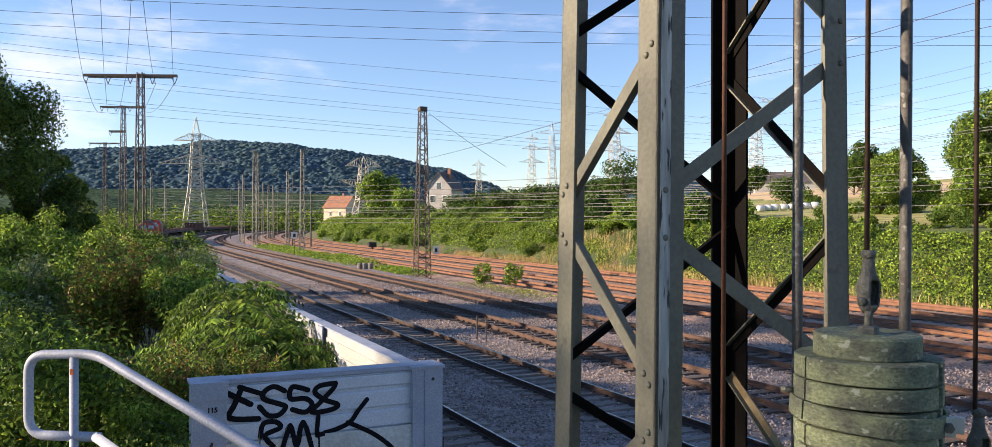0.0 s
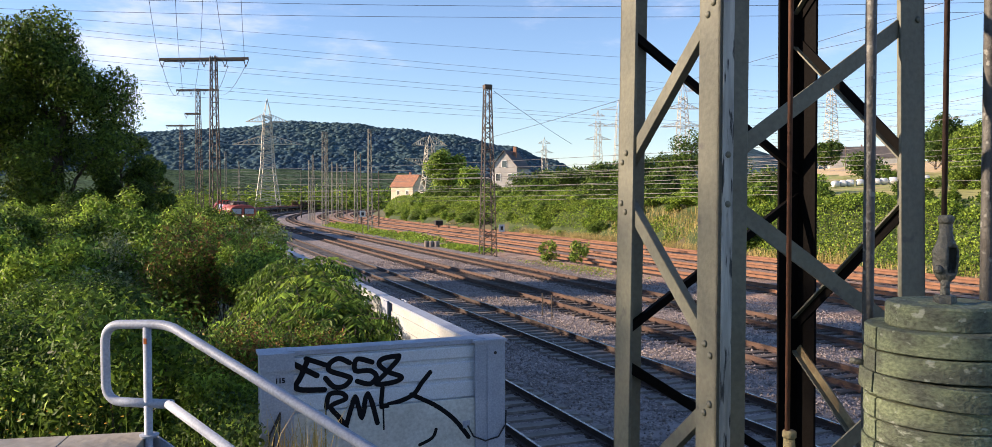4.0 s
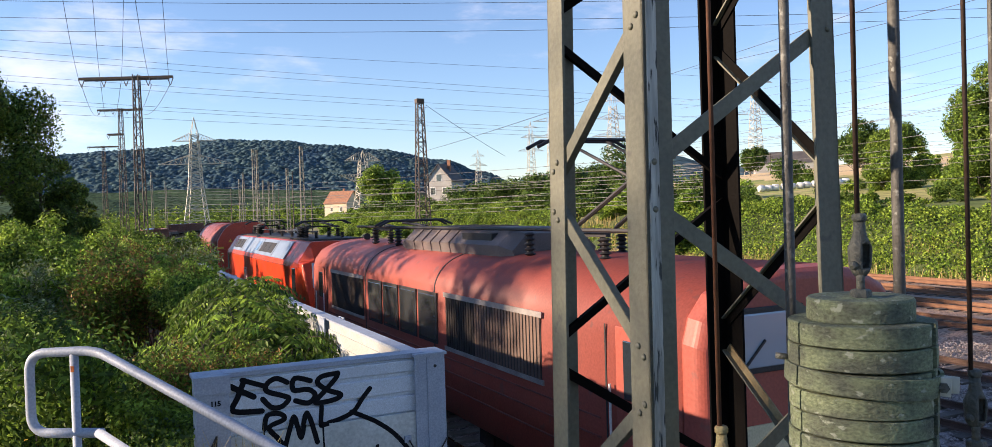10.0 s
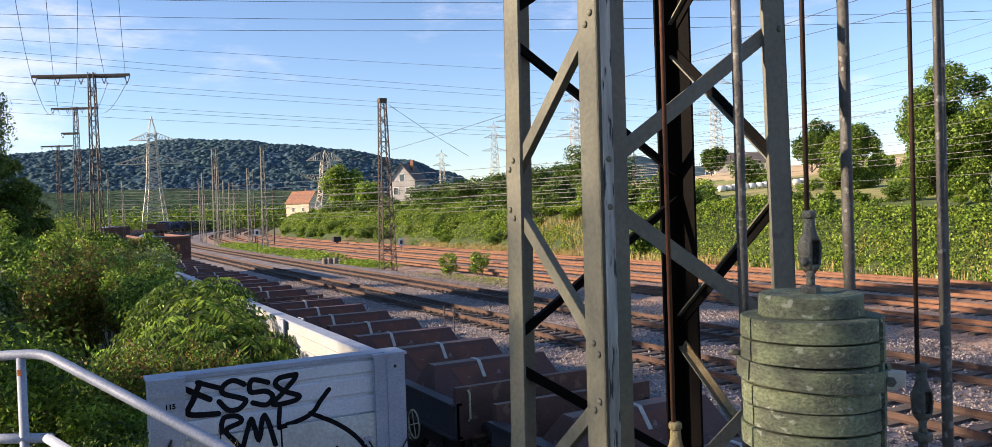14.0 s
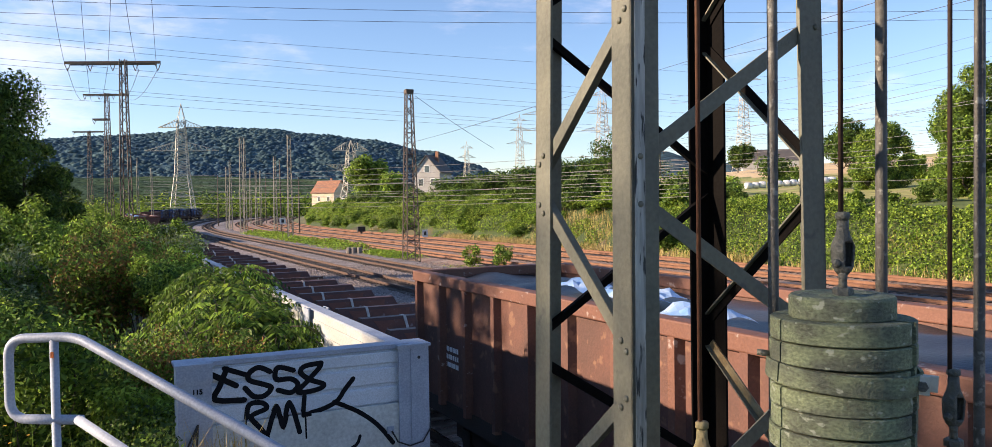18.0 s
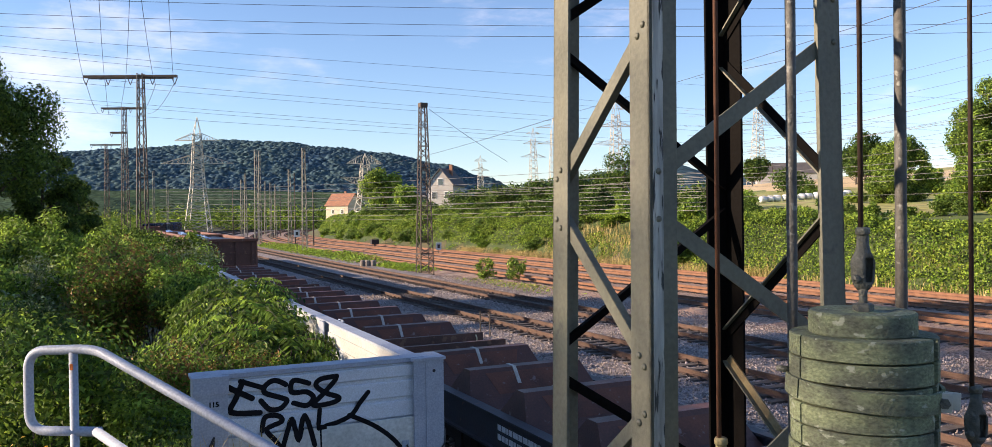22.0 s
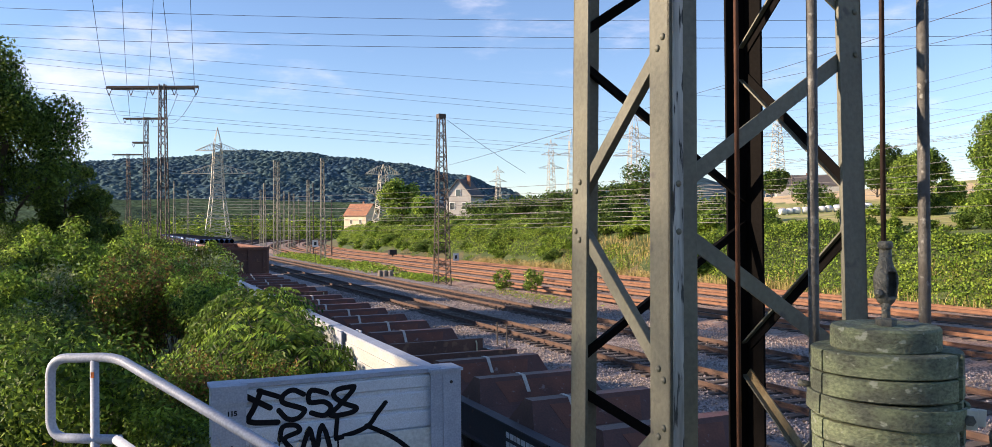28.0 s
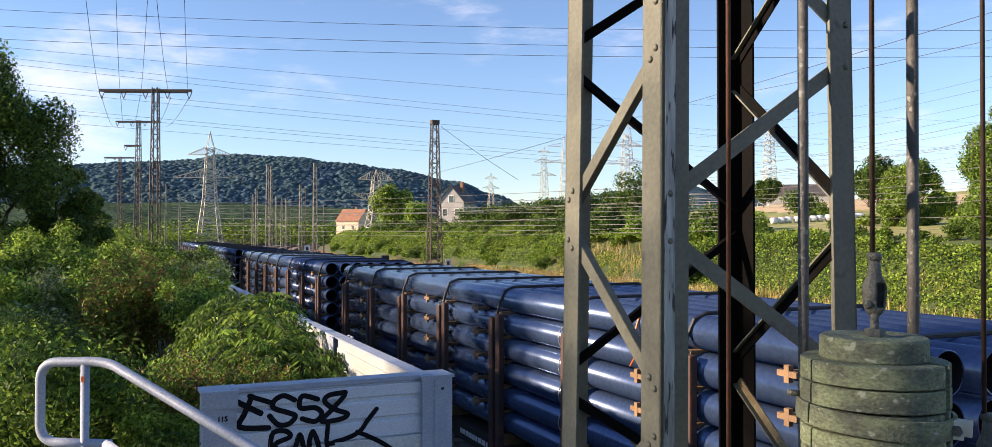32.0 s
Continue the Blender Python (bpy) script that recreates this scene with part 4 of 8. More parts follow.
def rounded(sec, times=2):
    """Cuts the corners of a cross-section."""
    for _ in range(times):
        out = []
        for i in range(len(sec)):
            (x0, z0), (x1, z1) = sec[i], sec[(i + 1) % len(sec)]
            if z0 < 3.0 and z1 < 3.0:
                out += [(x0, z0)] if z0 < 2.9 else []
                continue
            out += [(x0 * 0.75 + x1 * 0.25, z0 * 0.75 + z1 * 0.25), (x0 * 0.25 + x1 * 0.75, z0 * 0.25 + z1 * 0.75)]
        sec = out
    return sec


def wheelset(parent, y, r=0.46, material=None):
    sh = Shape()
    for x in (-0.7525, 0.7525):
        sh.tube([(x - 0.065, y, r), (x + 0.065, y, r)], r, 24)
        sh.tube([(x - 0.075 if x > 0 else x + 0.045, y, r), (x - 0.045 if x > 0 else x + 0.075, y, r)], r + 0.03, 24)
    sh.tube([(-0.75, y, r), (0.75, y, r)], 0.08, 10)
    return part("wheelset", sh, material or RAILSIDE, parent)


def bogie(thing_, y, base=1.8, r=0.46, side=1.0, axles=2, width=2.0):
    bo = Shape()
    n = axles
    ys = [y + base * (i / (n - 1) - 0.5) for i in range(n)]
    for x in (-side, side):
        bo.box(x - 0.07, ys[0] - 0.5, r - 0.05, x + 0.07, ys[-1] + 0.5, r + 0.28)
        for yy in ys:
            bo.box(x - 0.11, yy - 0.16, r - 0.17, x + 0.11, yy + 0.16, r + 0.17)
            for d in (-0.27, 0.27):
                bo.tube([(x, yy + d, r - 0.1), (x, yy + d, r + 0.3)], 0.07, 8)
    bo.box(-side, y - 0.2, r, side, y + 0.2, r + 0.25)
    ob = part("bogie", bo, FRAMEBLACK, thing_)
    for yy in ys:
        wheelset(ob, yy, r)
    return ob


def buffers(thing_, L, z=1.05, beam=True):
    for e in (-1, 1):
        for x in (-0.875, 0.875):
            b = Shape()
            b.tube([(x, e * L, z), (x, e * (L + 0.35), z)], 0.09, 12)
            b.tube([(x, e * (L + 0.35), z), (x, e * (L + 0.5), z)], 0.065, 12)
            b.tube([(x, e * (L + 0.5), z), (x, e * (L + 0.54), z)], 0.22, 18)
            part("buffer", b, FRAMEBLACK, thing_)
        c = Shape()
        c.beam((0, e * L, z - 0.05), (0, e * (L + 0.45), z - 0.1), 0.09, 0.14)
        part("coupling", c, FRAMEBLACK, thing_)


def panel_text(parent, name, x, y, z, w, h, material=None, lines=1):
    """Writing too small to read on the viewer's side, as bars."""
    sh = Shape()
    rnd = random.Random(int(abs(y * 100)) + lines)
    for i in range(lines):
        yy = y + w / 2
        zz = z + h / 2 - (i + 0.5) * h / lines
        while yy > y - w / 2 + 0.05:
            k = rnd.uniform(0.05, 0.16)
            sh.box(x, max(yy - k, y - w / 2), zz - h / lines * 0.3, x + 0.004, yy, zz + h / lines * 0.3)
            yy -= k + 0.03
    return part(name, sh, material or WHITE, parent)


def window_at(parent, x, y0, y1, z0, z1, glass=None, lean=0.0):
    fr = Shape()
    b = 0.045
    for a in ((y0 - b, z0 - b, y1 + b, z0), (y0 - b, z1, y1 + b, z1 + b), (y0 - b, z0, y0, z1), (y1, z0, y1 + b, z1)):
        fr.box(x - 0.03, a[0], a[1], x + 0.016, a[2], a[3])
    w = part("side_window", fr, ROOFBLUE, parent)
    g = Shape().box(x - 0.04, y0, z0, x + 0.004, y1, z1)
    part("pane", g, glass or GLASS, w)
    return w


def insulator(sh, x, y, z, h=0.35, r=0.09):
    prof = []
    n = 5
    for i in range(n):
        prof += [(r * 0.5, h * i / n), (r, h * (i + 0.35) / n), (r * 0.5, h * (i + 0.75) / n)]
    sh.lathe(prof, 10, (x, y, z))


def pantograph(parent, y, z, raised=0.0, flip=1):
    pa = Shape()
    for yy in (y - 0.6, y + 0.6):
        for x in (-0.55, 0.55):
            insulator(pa, x, yy, z, 0.32, 0.1)
    pa.box(-0.6, y - 0.7, z + 0.32, -0.52, y + 0.7, z + 0.38)
    pa.box(0.52, y - 0.7, z + 0.32, 0.6, y + 0.7, z + 0.38)
    pa.box(-0.6, y - 0.7, z + 0.32, 0.6, y - 0.6, z + 0.38)
    foot, knee = Vector((0, y + 0.55 * flip, z + 0.4)), Vector((0, y - 1.0 * flip, z + 0.5 + raised * 0.5))
    head = Vector((0, y + 0.75 * flip, z + 0.56 + raised))
    for x in (-0.4, 0.4):
        pa.tube([foot + Vector((x, 0, 0)), knee + Vector((x * 0.8, 0, 0))], 0.035, 6)
        pa.tube([knee + Vector((x * 0.8, 0, 0)), head + Vector((x, 0, 0))], 0.024, 6)
    for d in (-0.18, 0.18):
        pa.tube([head + Vector((-0.95, d, -0.12)), head + Vector((-0.7, d, 0)), head + Vector((0.7, d, 0)), head + Vector((0.95, d, -0.12))], 0.03, 6)
    return part("pantograph", pa, DARK, parent)


def old_loco(L):
    lo = thing("old_locomotive", "faded red six-axle electric locomotive, dusty and weathered", "locomotive")
    h = L / 2
    sec = [(-1.5, 1.05), (1.5, 1.05), (1.53, 1.5), (1.53, 3.15), (1.45, 3.42), (1.25, 3.66), (0.9, 3.82), (0.4, 3.9), (-0.4, 3.9), (-0.9, 3.82), (-1.25, 3.66), (-1.45, 3.42), (-1.53, 3.15), (-1.53, 1.5)]
    body = Shape().run(rounded(sec), [(-h + 0.32, 1, 1), (h - 0.32, 1, 1)])
    part("body", body, OLDRED, lo, "faded brick-red body", smooth=True)
    for e in (-1, 1):
        # the cab front: rounded at its sides, leaning back above the windows
        cab = Shape()
        rows = [(e * (h - 0.32), 1, 1), (e * (h - 0.1), 0.985, 0.992), (e * h, 0.93, 0.975)]
        cab.run(sec, rows if e > 0 else rows[::-1])
        po = bevelled(part("cab_front", cab, OLDRED, lo, "faded red cab front"), 0.05, 3)
        f = e * (h + 0.005)
        for x in (-0.68, 0.68):
            fr = Shape().box(x - 0.56, min(f, f + e * 0.03), 2.8, x + 0.56, max(f, f + e * 0.03), 3.5)
            w = bevelled(part("cab_window", fr, DARK, po), 0.08, 3)
            pn = Shape().box(x - 0.5, min(f, f + e * 0.04), 2.86, x + 0.5, max(f, f + e * 0.04), 3.44)
            bevelled(part("pane", pn, CABGLASS, w), 0.07, 3)
            wi = Shape().beam((x + 0.35 * e, f + e * 0.05, 2.84), (x + 0.02, f + e * 0.05, 3.15), 0.025, 0.02)
            part("wiper", wi, DARK, w)
            cr = Shape().box(x - 0.48, min(f, f + e * 0.02), 1.95, x + 0.4, max(f, f + e * 0.02), 2.25)
            part("grille_panel", cr, CREAM, po, "cream panel")
        pan = Shape().box(-0.16, min(f, f + e * 0.02), 1.95, 0.26, max(f, f + e * 0.02), 2.25)
        part("blank_panel", pan, mat("pale_patch", (0.36, 0.13, 0.1), 0.6), po, "paler repainted panel")
        for x, z, r in ((0.0, 2.6, 0.085), (-0.92, 1.45, 0.1), (0.92, 1.45, 0.1)):
            ring = Shape().tube([(x, f, z), (x, f + e * 0.05, z)], r + 0.04, 18)
            lamp = part("headlight", ring, OLDRED, po)
            lens = Shape().tube([(x, f, z), (x, f + e * 0.062, z)], r, 18)
            part("lens", lens, LAMP if e > 0 else WHITE, lamp)
            if z < 2:
                tail = Shape().tube([(x * 1.26, f - e * 0.1, z + 0.04), (x * 1.26, f + e * 0.04, z + 0.04)], 0.09, 14)
                part("tail_lamp", tail, DARK, po)
        for k in range(8):
            if k != 3:
                bar = Shape().box(-0.38 + k * 0.1, min(f, f + e * 0.012), 1.4, -0.32 + k * 0.1, max(f, f + e * 0.012), 1.54)
                part("number_bar", bar, WHITE, po)
        skirt = Shape().box(-1.35, min(e * (h - 0.5), e * (h - 0.02)), 0.75, 1.35, max(e * (h - 0.5), e * (h - 0.02)), 1.2)
        part("buffer_beam", skirt, FRAMEBLACK, lo)
    # doors, grilles, windows of the side towards the viewer, and the same on the far side
    for sd in (1, -1):
        x = 1.53 * sd
        for e in (-1, 1):
            y = e * (h - 1.15)
            d = Shape().box(min(x, x + 0.02 * sd), y - 0.36, 1.3, max(x, x + 0.02 * sd), y + 0.36, 3.2)
            door = bevelled(part("cab_door", d, OLDRED, lo), 0.01)
            g = Shape().box(min(x, x + 0.03 * sd), y - 0.2, 2.35, max(x, x + 0.03 * sd), y + 0.2, 3.05)
            bevelled(part("pane", g, GLASS, door), 0.05, 3)
            for dy in (-0.44, 0.44):
                hr = Shape().tube([(x + 0.06 * sd, y + dy, 1.5), (x + 0.06 * sd, y + dy, 2.5)], 0.016, 8)
                part("grab_rail", hr, WHITE, lo)
        y = -h + 2.3
        widths = (2.9, 0.98, 0.98, 0.98, 0.98, 3.5)
        for k, w in enumerate(widths):
            if k in (0, 5):
                for z0, z1 in ((2.16, 2.23), (3.1, 3.18)):
                    bar = Shape().box(min(x, x + 0.025 * sd), y - 0.06, z0, max(x, x + 0.025 * sd), y + w + 0.06, z1)
                    grille = part("grille_frame", bar, PALESTEEL, lo, "pale steel frame strip of a vent grille")
                bk = Shape().box(min(x, x + 0.006 * sd), y, 2.23, max(x, x + 0.006 * sd), y + w, 3.1)
                part("grille_backing", bk, DARK, grille)
                for i in range(34):
                    yy = y + (i + 0.5) * w / 34
                    lv = Shape().box(min(x, x + 0.017 * sd), yy - w / 110, 2.23, max(x, x + 0.017 * sd), yy + w / 110, 3.1)
                    part("louvre", lv, LOUVRE if k == 5 and i > 11 else FRAMEBLACK, grille)
            else:
                fr = Shape().box(min(x, x + 0.018 * sd), y, 2.2, max(x, x + 0.018 * sd), y + w, 3.14)
                wv = bevelled(part("engine_window", fr, DARK, lo), 0.09, 3)
                pn = Shape().box(min(x, x + 0.026 * sd), y + 0.05, 2.26, max(x, x + 0.026 * sd), y + w - 0.05, 3.08)
                bevelled(part("pane", pn, ENGINEGLASS, wv), 0.09, 3)
            y += w + (0.42 if k in (0, 4) else 0.12)
        for y0, y1 in ((-h + 1.9, -h + 5.1), (-h + 5.5, -h + 9.5), (-h + 9.9, h - 1.9)):
            for z in (1.5, 1.78, 2.02):
                rib = Shape().tube([(x, y0, z), (x, y1, z)], 0.014, 6)
                part("bead", rib, OLDBEAD, lo)
        for yy in (-h + 1.75, h - 1.75):
            sm = Shape().box(min(x, x + 0.006 * sd), yy - 0.015, 1.1, max(x, x + 0.006 * sd), yy + 0.015, 3.2)
            part("seam", sm, DARK, lo)
    for yy in (-h + 5.36, -h + 9.72):
        joint = Shape().run([(x * 1.004, z * 1.002) for x, z in rounded(sec)], [(yy - 0.022, 1, 1), (yy + 0.022, 1, 1)])
        part("body_joint", joint, DARK, lo, "dark rubber joint round the body")
    roof = Shape()
    roof.run([(-0.85, 3.7), (0.85, 3.7), (0.9, 4.0), (0.6, 4.28), (-0.6, 4.28), (-0.9, 4.0)], [(-2.6, 0.9, 0.98), (-2.2, 1, 1), (2.6, 1, 1), (3.0, 0.9, 0.98)])
    for yy in (-1.6, -1.1, -0.6, -0.1, 0.4):
        roof.run([(-0.87, 3.75), (0.87, 3.75), (0.92, 4.01), (0.61, 4.3), (-0.61, 4.3), (-0.92, 4.01)], [(yy - 0.03, 1, 1), (yy + 0.03, 1, 1)])
    part("roof_hood", roof, ROOFGREY, lo, "dusty grey-brown ventilation hood")
    vent = Shape().box(0.62, 0.9, 3.98, 0.82, 2.2, 4.2)
    part("roof_vent", vent, DARK, lo)
    pantograph(lo, h - 3.8, 3.86, 1.25, -1)
    pantograph(lo, -h + 3.8, 3.86, 0.0, 1)
    bus = Shape()
    for yy in (-5.0, -3.2, 3.4, 4.4, 6.6):
        insulator(bus, 0.7, yy, 3.85, 0.4, 0.1)
        insulator(bus, -0.7, yy, 3.85, 0.4, 0.1)
    bus.tube([(0.7, -h + 2.0, 4.28), (0.7, h - 2.0, 4.28)], 0.03, 6)
    part("roof_busbar", bus, DARK, lo)
    for yy in (-h + 1.2, h - 1.2):
        horn = Shape().tube([(0.3, yy, 3.98), (0.3, yy + 0.35, 3.98)], 0.05, 8, 0.1)
        part("horn", horn, DARK, lo)
    for y in (-h + 4.0, h - 4.0):
        bogie(lo, y, 4.0, 0.6, 1.05, 3)
    buffers(lo, h)
    return lo


def new_loco(L):
    lo = thing("modern_locomotive", "bright red four-axle electric locomotive with grey roof hatches", "locomotive")
    h = L / 2
    sec = [(-1.46, 0.98), (1.46, 0.98), (1.49, 1.4), (1.49, 2.98), (1.44, 3.12), (1.02, 3.74), (0.9, 3.78), (-0.9, 3.78), (-1.02, 3.74), (-1.44, 3.12), (-1.49, 2.98), (-1.49, 1.4)]
    body = Shape().run(sec, [(-h + 2.3, 1, 1), (h - 2.3, 1, 1)])
    bevelled(part("body", body, NEWRED, lo, "bright traffic-red body"), 0.03)
    skirt = Shape()
    for x in (-1.5, 1.46):
        skirt.box(x, -h + 1.2, 0.72, x + 0.045, h - 1.2, 1.12)
    part("skirt", skirt, mat("skirt_grey", (0.1, 0.105, 0.115), 0.5), lo, "dark grey skirt")
    for e in (-1, 1):
        cab = Shape()
        def cut(y, k, top):
            return [(x * k, y, min(z, top)) for x, z in sec]
        rings = [cut(e * (h - 2.3), 1.0, 9), cut(e * (h - 1.15), 0.985, 3.78), cut(e * (h - 0.62), 0.95, 3.2), cut(e * (h - 0.25), 0.9, 2.3), cut(e * h, 0.84, 1.5)]
        n = len(sec)
        verts = [p for r in rings for p in r]
        faces = []
        for i in range(len(rings) - 1):
            for k in range(n):
                a, b = i * n + k, i * n + (k + 1) % n
                faces.append((a, b, b + n, a + n) if e > 0 else (a + n, b + n, b, a))
        faces.append(tuple(range((len(rings) - 1) * n, len(rings) * n)) if e > 0 else tuple(range(len(rings) * n - 1, (len(rings) - 1) * n - 1, -1)))
        cab.solid(verts, faces)
        po = bevelled(part("cab", cab, NEWRED, lo, "bright red cab"), 0.03)
        y0, y1 = e * (h - 0.585), e * (h - 0.27)
        ws = Shape()
        ws.solid([(-1.1, y0 + e * 0.0, 3.12), (1.1, y0, 3.12), (1.16, y1, 2.36), (-1.16, y1, 2.36), (-1.1, y0 + e * 0.06, 3.14), (1.1, y0 + e * 0.06, 3.14), (1.16, y1 + e * 0.06, 2.38), (-1.16, y1 + e * 0.06, 2.38)],
                 [(4, 5, 6, 7), (0, 1, 5, 4), (1, 2, 6, 5), (2, 3, 7, 6), (3, 0, 4, 7)])
        part("windscreen", ws, CABGLASS, po, "large grey-blue windscreen")
        for x in (-0.85, 0.85):
            la = Shape().box(x - 0.25, min(e * (h - 0.1), e * (h + 0.03)), 1.5, x + 0.25, max(e * (h - 0.1), e * (h + 0.03)), 1.68)
            hl = bevelled(part("headlight", la, DARK, po), 0.03)
            pl = Shape().tube([(x, e * h, 1.59), (x, e * (h + 0.04), 1.59)], 0.07, 12)
            part("lens", pl, WHITE, hl)
        wp = Shape().box(-0.55, min(e * (h - 0.2), e * (h - 0.02)), 1.86, 0.55, max(e * (h - 0.2), e * (h - 0.02)), 2.2)
        part("front_plate", wp, WHITE, po, "white front plate")
        for sd in (1, -1):
            sw = Shape().box(min(sd * 1.44, sd * 1.5), min(e * (h - 1.75), e * (h - 1.3)), 2.2, max(sd * 1.44, sd * 1.5), max(e * (h - 1.75), e * (h - 1.3)), 2.95)
            bevelled(part("cab_side_window", sw, GLASS, po), 0.1, 4)
            for dy in (2.05, 2.35):
                gr = Shape().tube([(sd * 1.55, e * (h - dy), 1.3), (sd * 1.55, e * (h - dy), 2.2)], 0.015, 6)
                part("grab_rail", gr, NEWRED, po)
    # grey sloping roof hatches with louvres
    for sd in (1, -1):
        y = -h + 2.7
        for k, w in enumerate((2.6, 3.0, 1.1, 3.0, 2.4)):
            a, b = Vector((1.435 * sd, 0, 3.15)), Vector((1.03 * sd, 0, 3.735))
            nrm = Vector((0.82 * sd, 0, 0.57))
            ha = Shape()
            c = [a, b]
            ha.solid([(p.x + nrm.x * o, yy, p.z + nrm.z * o) for o in (0.0, 0.03) for p, yy in ((a, y), (a, y + w - 0.06), (b, y + w - 0.06), (b, y))],
                     [(4, 5, 6, 7), (0, 1, 5, 4), (1, 2, 6, 5), (2, 3, 7, 6), (3, 0, 4, 7)])
            hatch = part("roof_hatch", ha, ROOFBLUE, lo, "grey roof hatch")
            if k in (0, 2, 3):
                lv = Shape()
                for i in range(3 if w > 2 else 1):
                    ww = (w - 0.3) / (3 if w > 2 else 1)
                    y2 = y + 0.1 + i * ww
                    p0, p1 = a.lerp(b, 0.2), a.lerp(b, 0.8)
                    lv.solid([(p.x + nrm.x * o, yy, p.z + nrm.z * o) for o in (0.02, 0.04) for p, yy in ((p0, y2), (p0, y2 + ww - 0.08), (p1, y2 + ww - 0.08), (p1, y2))],
                             [(4, 5, 6, 7), (0, 1, 5, 4), (1, 2, 6, 5), (2, 3, 7, 6), (3, 0, 4, 7)])
                part("louvre", lv, DARK if k != 2 else GLASS, hatch)
            y += w
        ln = Shape().box(min(1.49 * sd, 1.496 * sd), -h + 2.4, 2.97, max(1.49 * sd, 1.496 * sd), h - 2.4, 2.985)
        part("seam", ln, DARK, lo)
        logo = Shape()
        x0, x1 = min(1.49 * sd, 1.5 * sd), max(1.49 * sd, 1.5 * sd)
        logo.box(x0, -h + 6.3, 2.0, x1, -h + 7.05, 2.5)
        lg = part("emblem_plate", logo, WHITE, lo, "white emblem plate")
        inner = Shape().box(min(1.49 * sd, 1.504 * sd), -h + 6.36, 2.06, max(1.49 * sd, 1.504 * sd), -h + 6.99, 2.44)
        part("emblem_field", inner, WHITE, lg)
        edge = Shape()
        xa, xb = min(1.49 * sd, 1.508 * sd), max(1.49 * sd, 1.508 * sd)
        for a in ((-h + 6.34, 2.04, -h + 7.01, 2.075), (-h + 6.34, 2.425, -h + 7.01, 2.46), (-h + 6.34, 2.04, -h + 6.375, 2.46), (-h + 6.975, 2.04, -h + 7.01, 2.46), (-h + 6.5, 2.15, -h + 6.56, 2.36), (-h + 6.72, 2.15, -h + 6.78, 2.36), (-h + 6.82, 2.15, -h + 6.9, 2.2)):
            edge.box(xa, a[0], a[1], xb, a[2], a[3])
        part("emblem_lines", edge, NEWRED, lg)
    panel_text(lo, "running_number", 1.507, -h + 5.6, 0.92, 1.5, 0.14)
    deck = Shape().box(-0.88, -h + 1.6, 3.78, 0.88, h - 1.6, 3.84)
    part("roof_deck", deck, DARK, lo)
    gear = Shape()
    for yy in (-h + 2.6, -h + 4.5, -2.0, 0.5, 2.5, h - 4.5, h - 2.6):
        insulator(gear, 0.45, yy, 3.82, 0.22, 0.08)
        insulator(gear, -0.45, yy, 3.82, 0.22, 0.08)
    gear.tube([(0.45, -h + 2.4, 4.06), (0.45, h - 2.4, 4.06)], 0.025, 6)
    for yy in (-4.4, 4.4):
        for k in range(4):
            gear.lathe([(0.16, 0), (0.2, 0.04), (0.16, 0.09)], 12, (0.5, yy + k * 0.12, 3.86 + 0.09 * k))
    part("roof_gear", gear, DARK, lo)
    pantograph(lo, h - 4.2, 3.86, 0, 1)
    pantograph(lo, -h + 4.2, 3.86, 0, -1)
    for y in (-h + 4.0, h - 4.0):
        bogie(lo, y, 2.6, 0.6, 1.05, 2)
    tank = Shape().box(-1.2, -2.4, 0.45, 1.2, 2.4, 1.0)
    part("equipment_box", tank, FRAMEBLACK, lo)
    buffers(lo, h)
    return lo


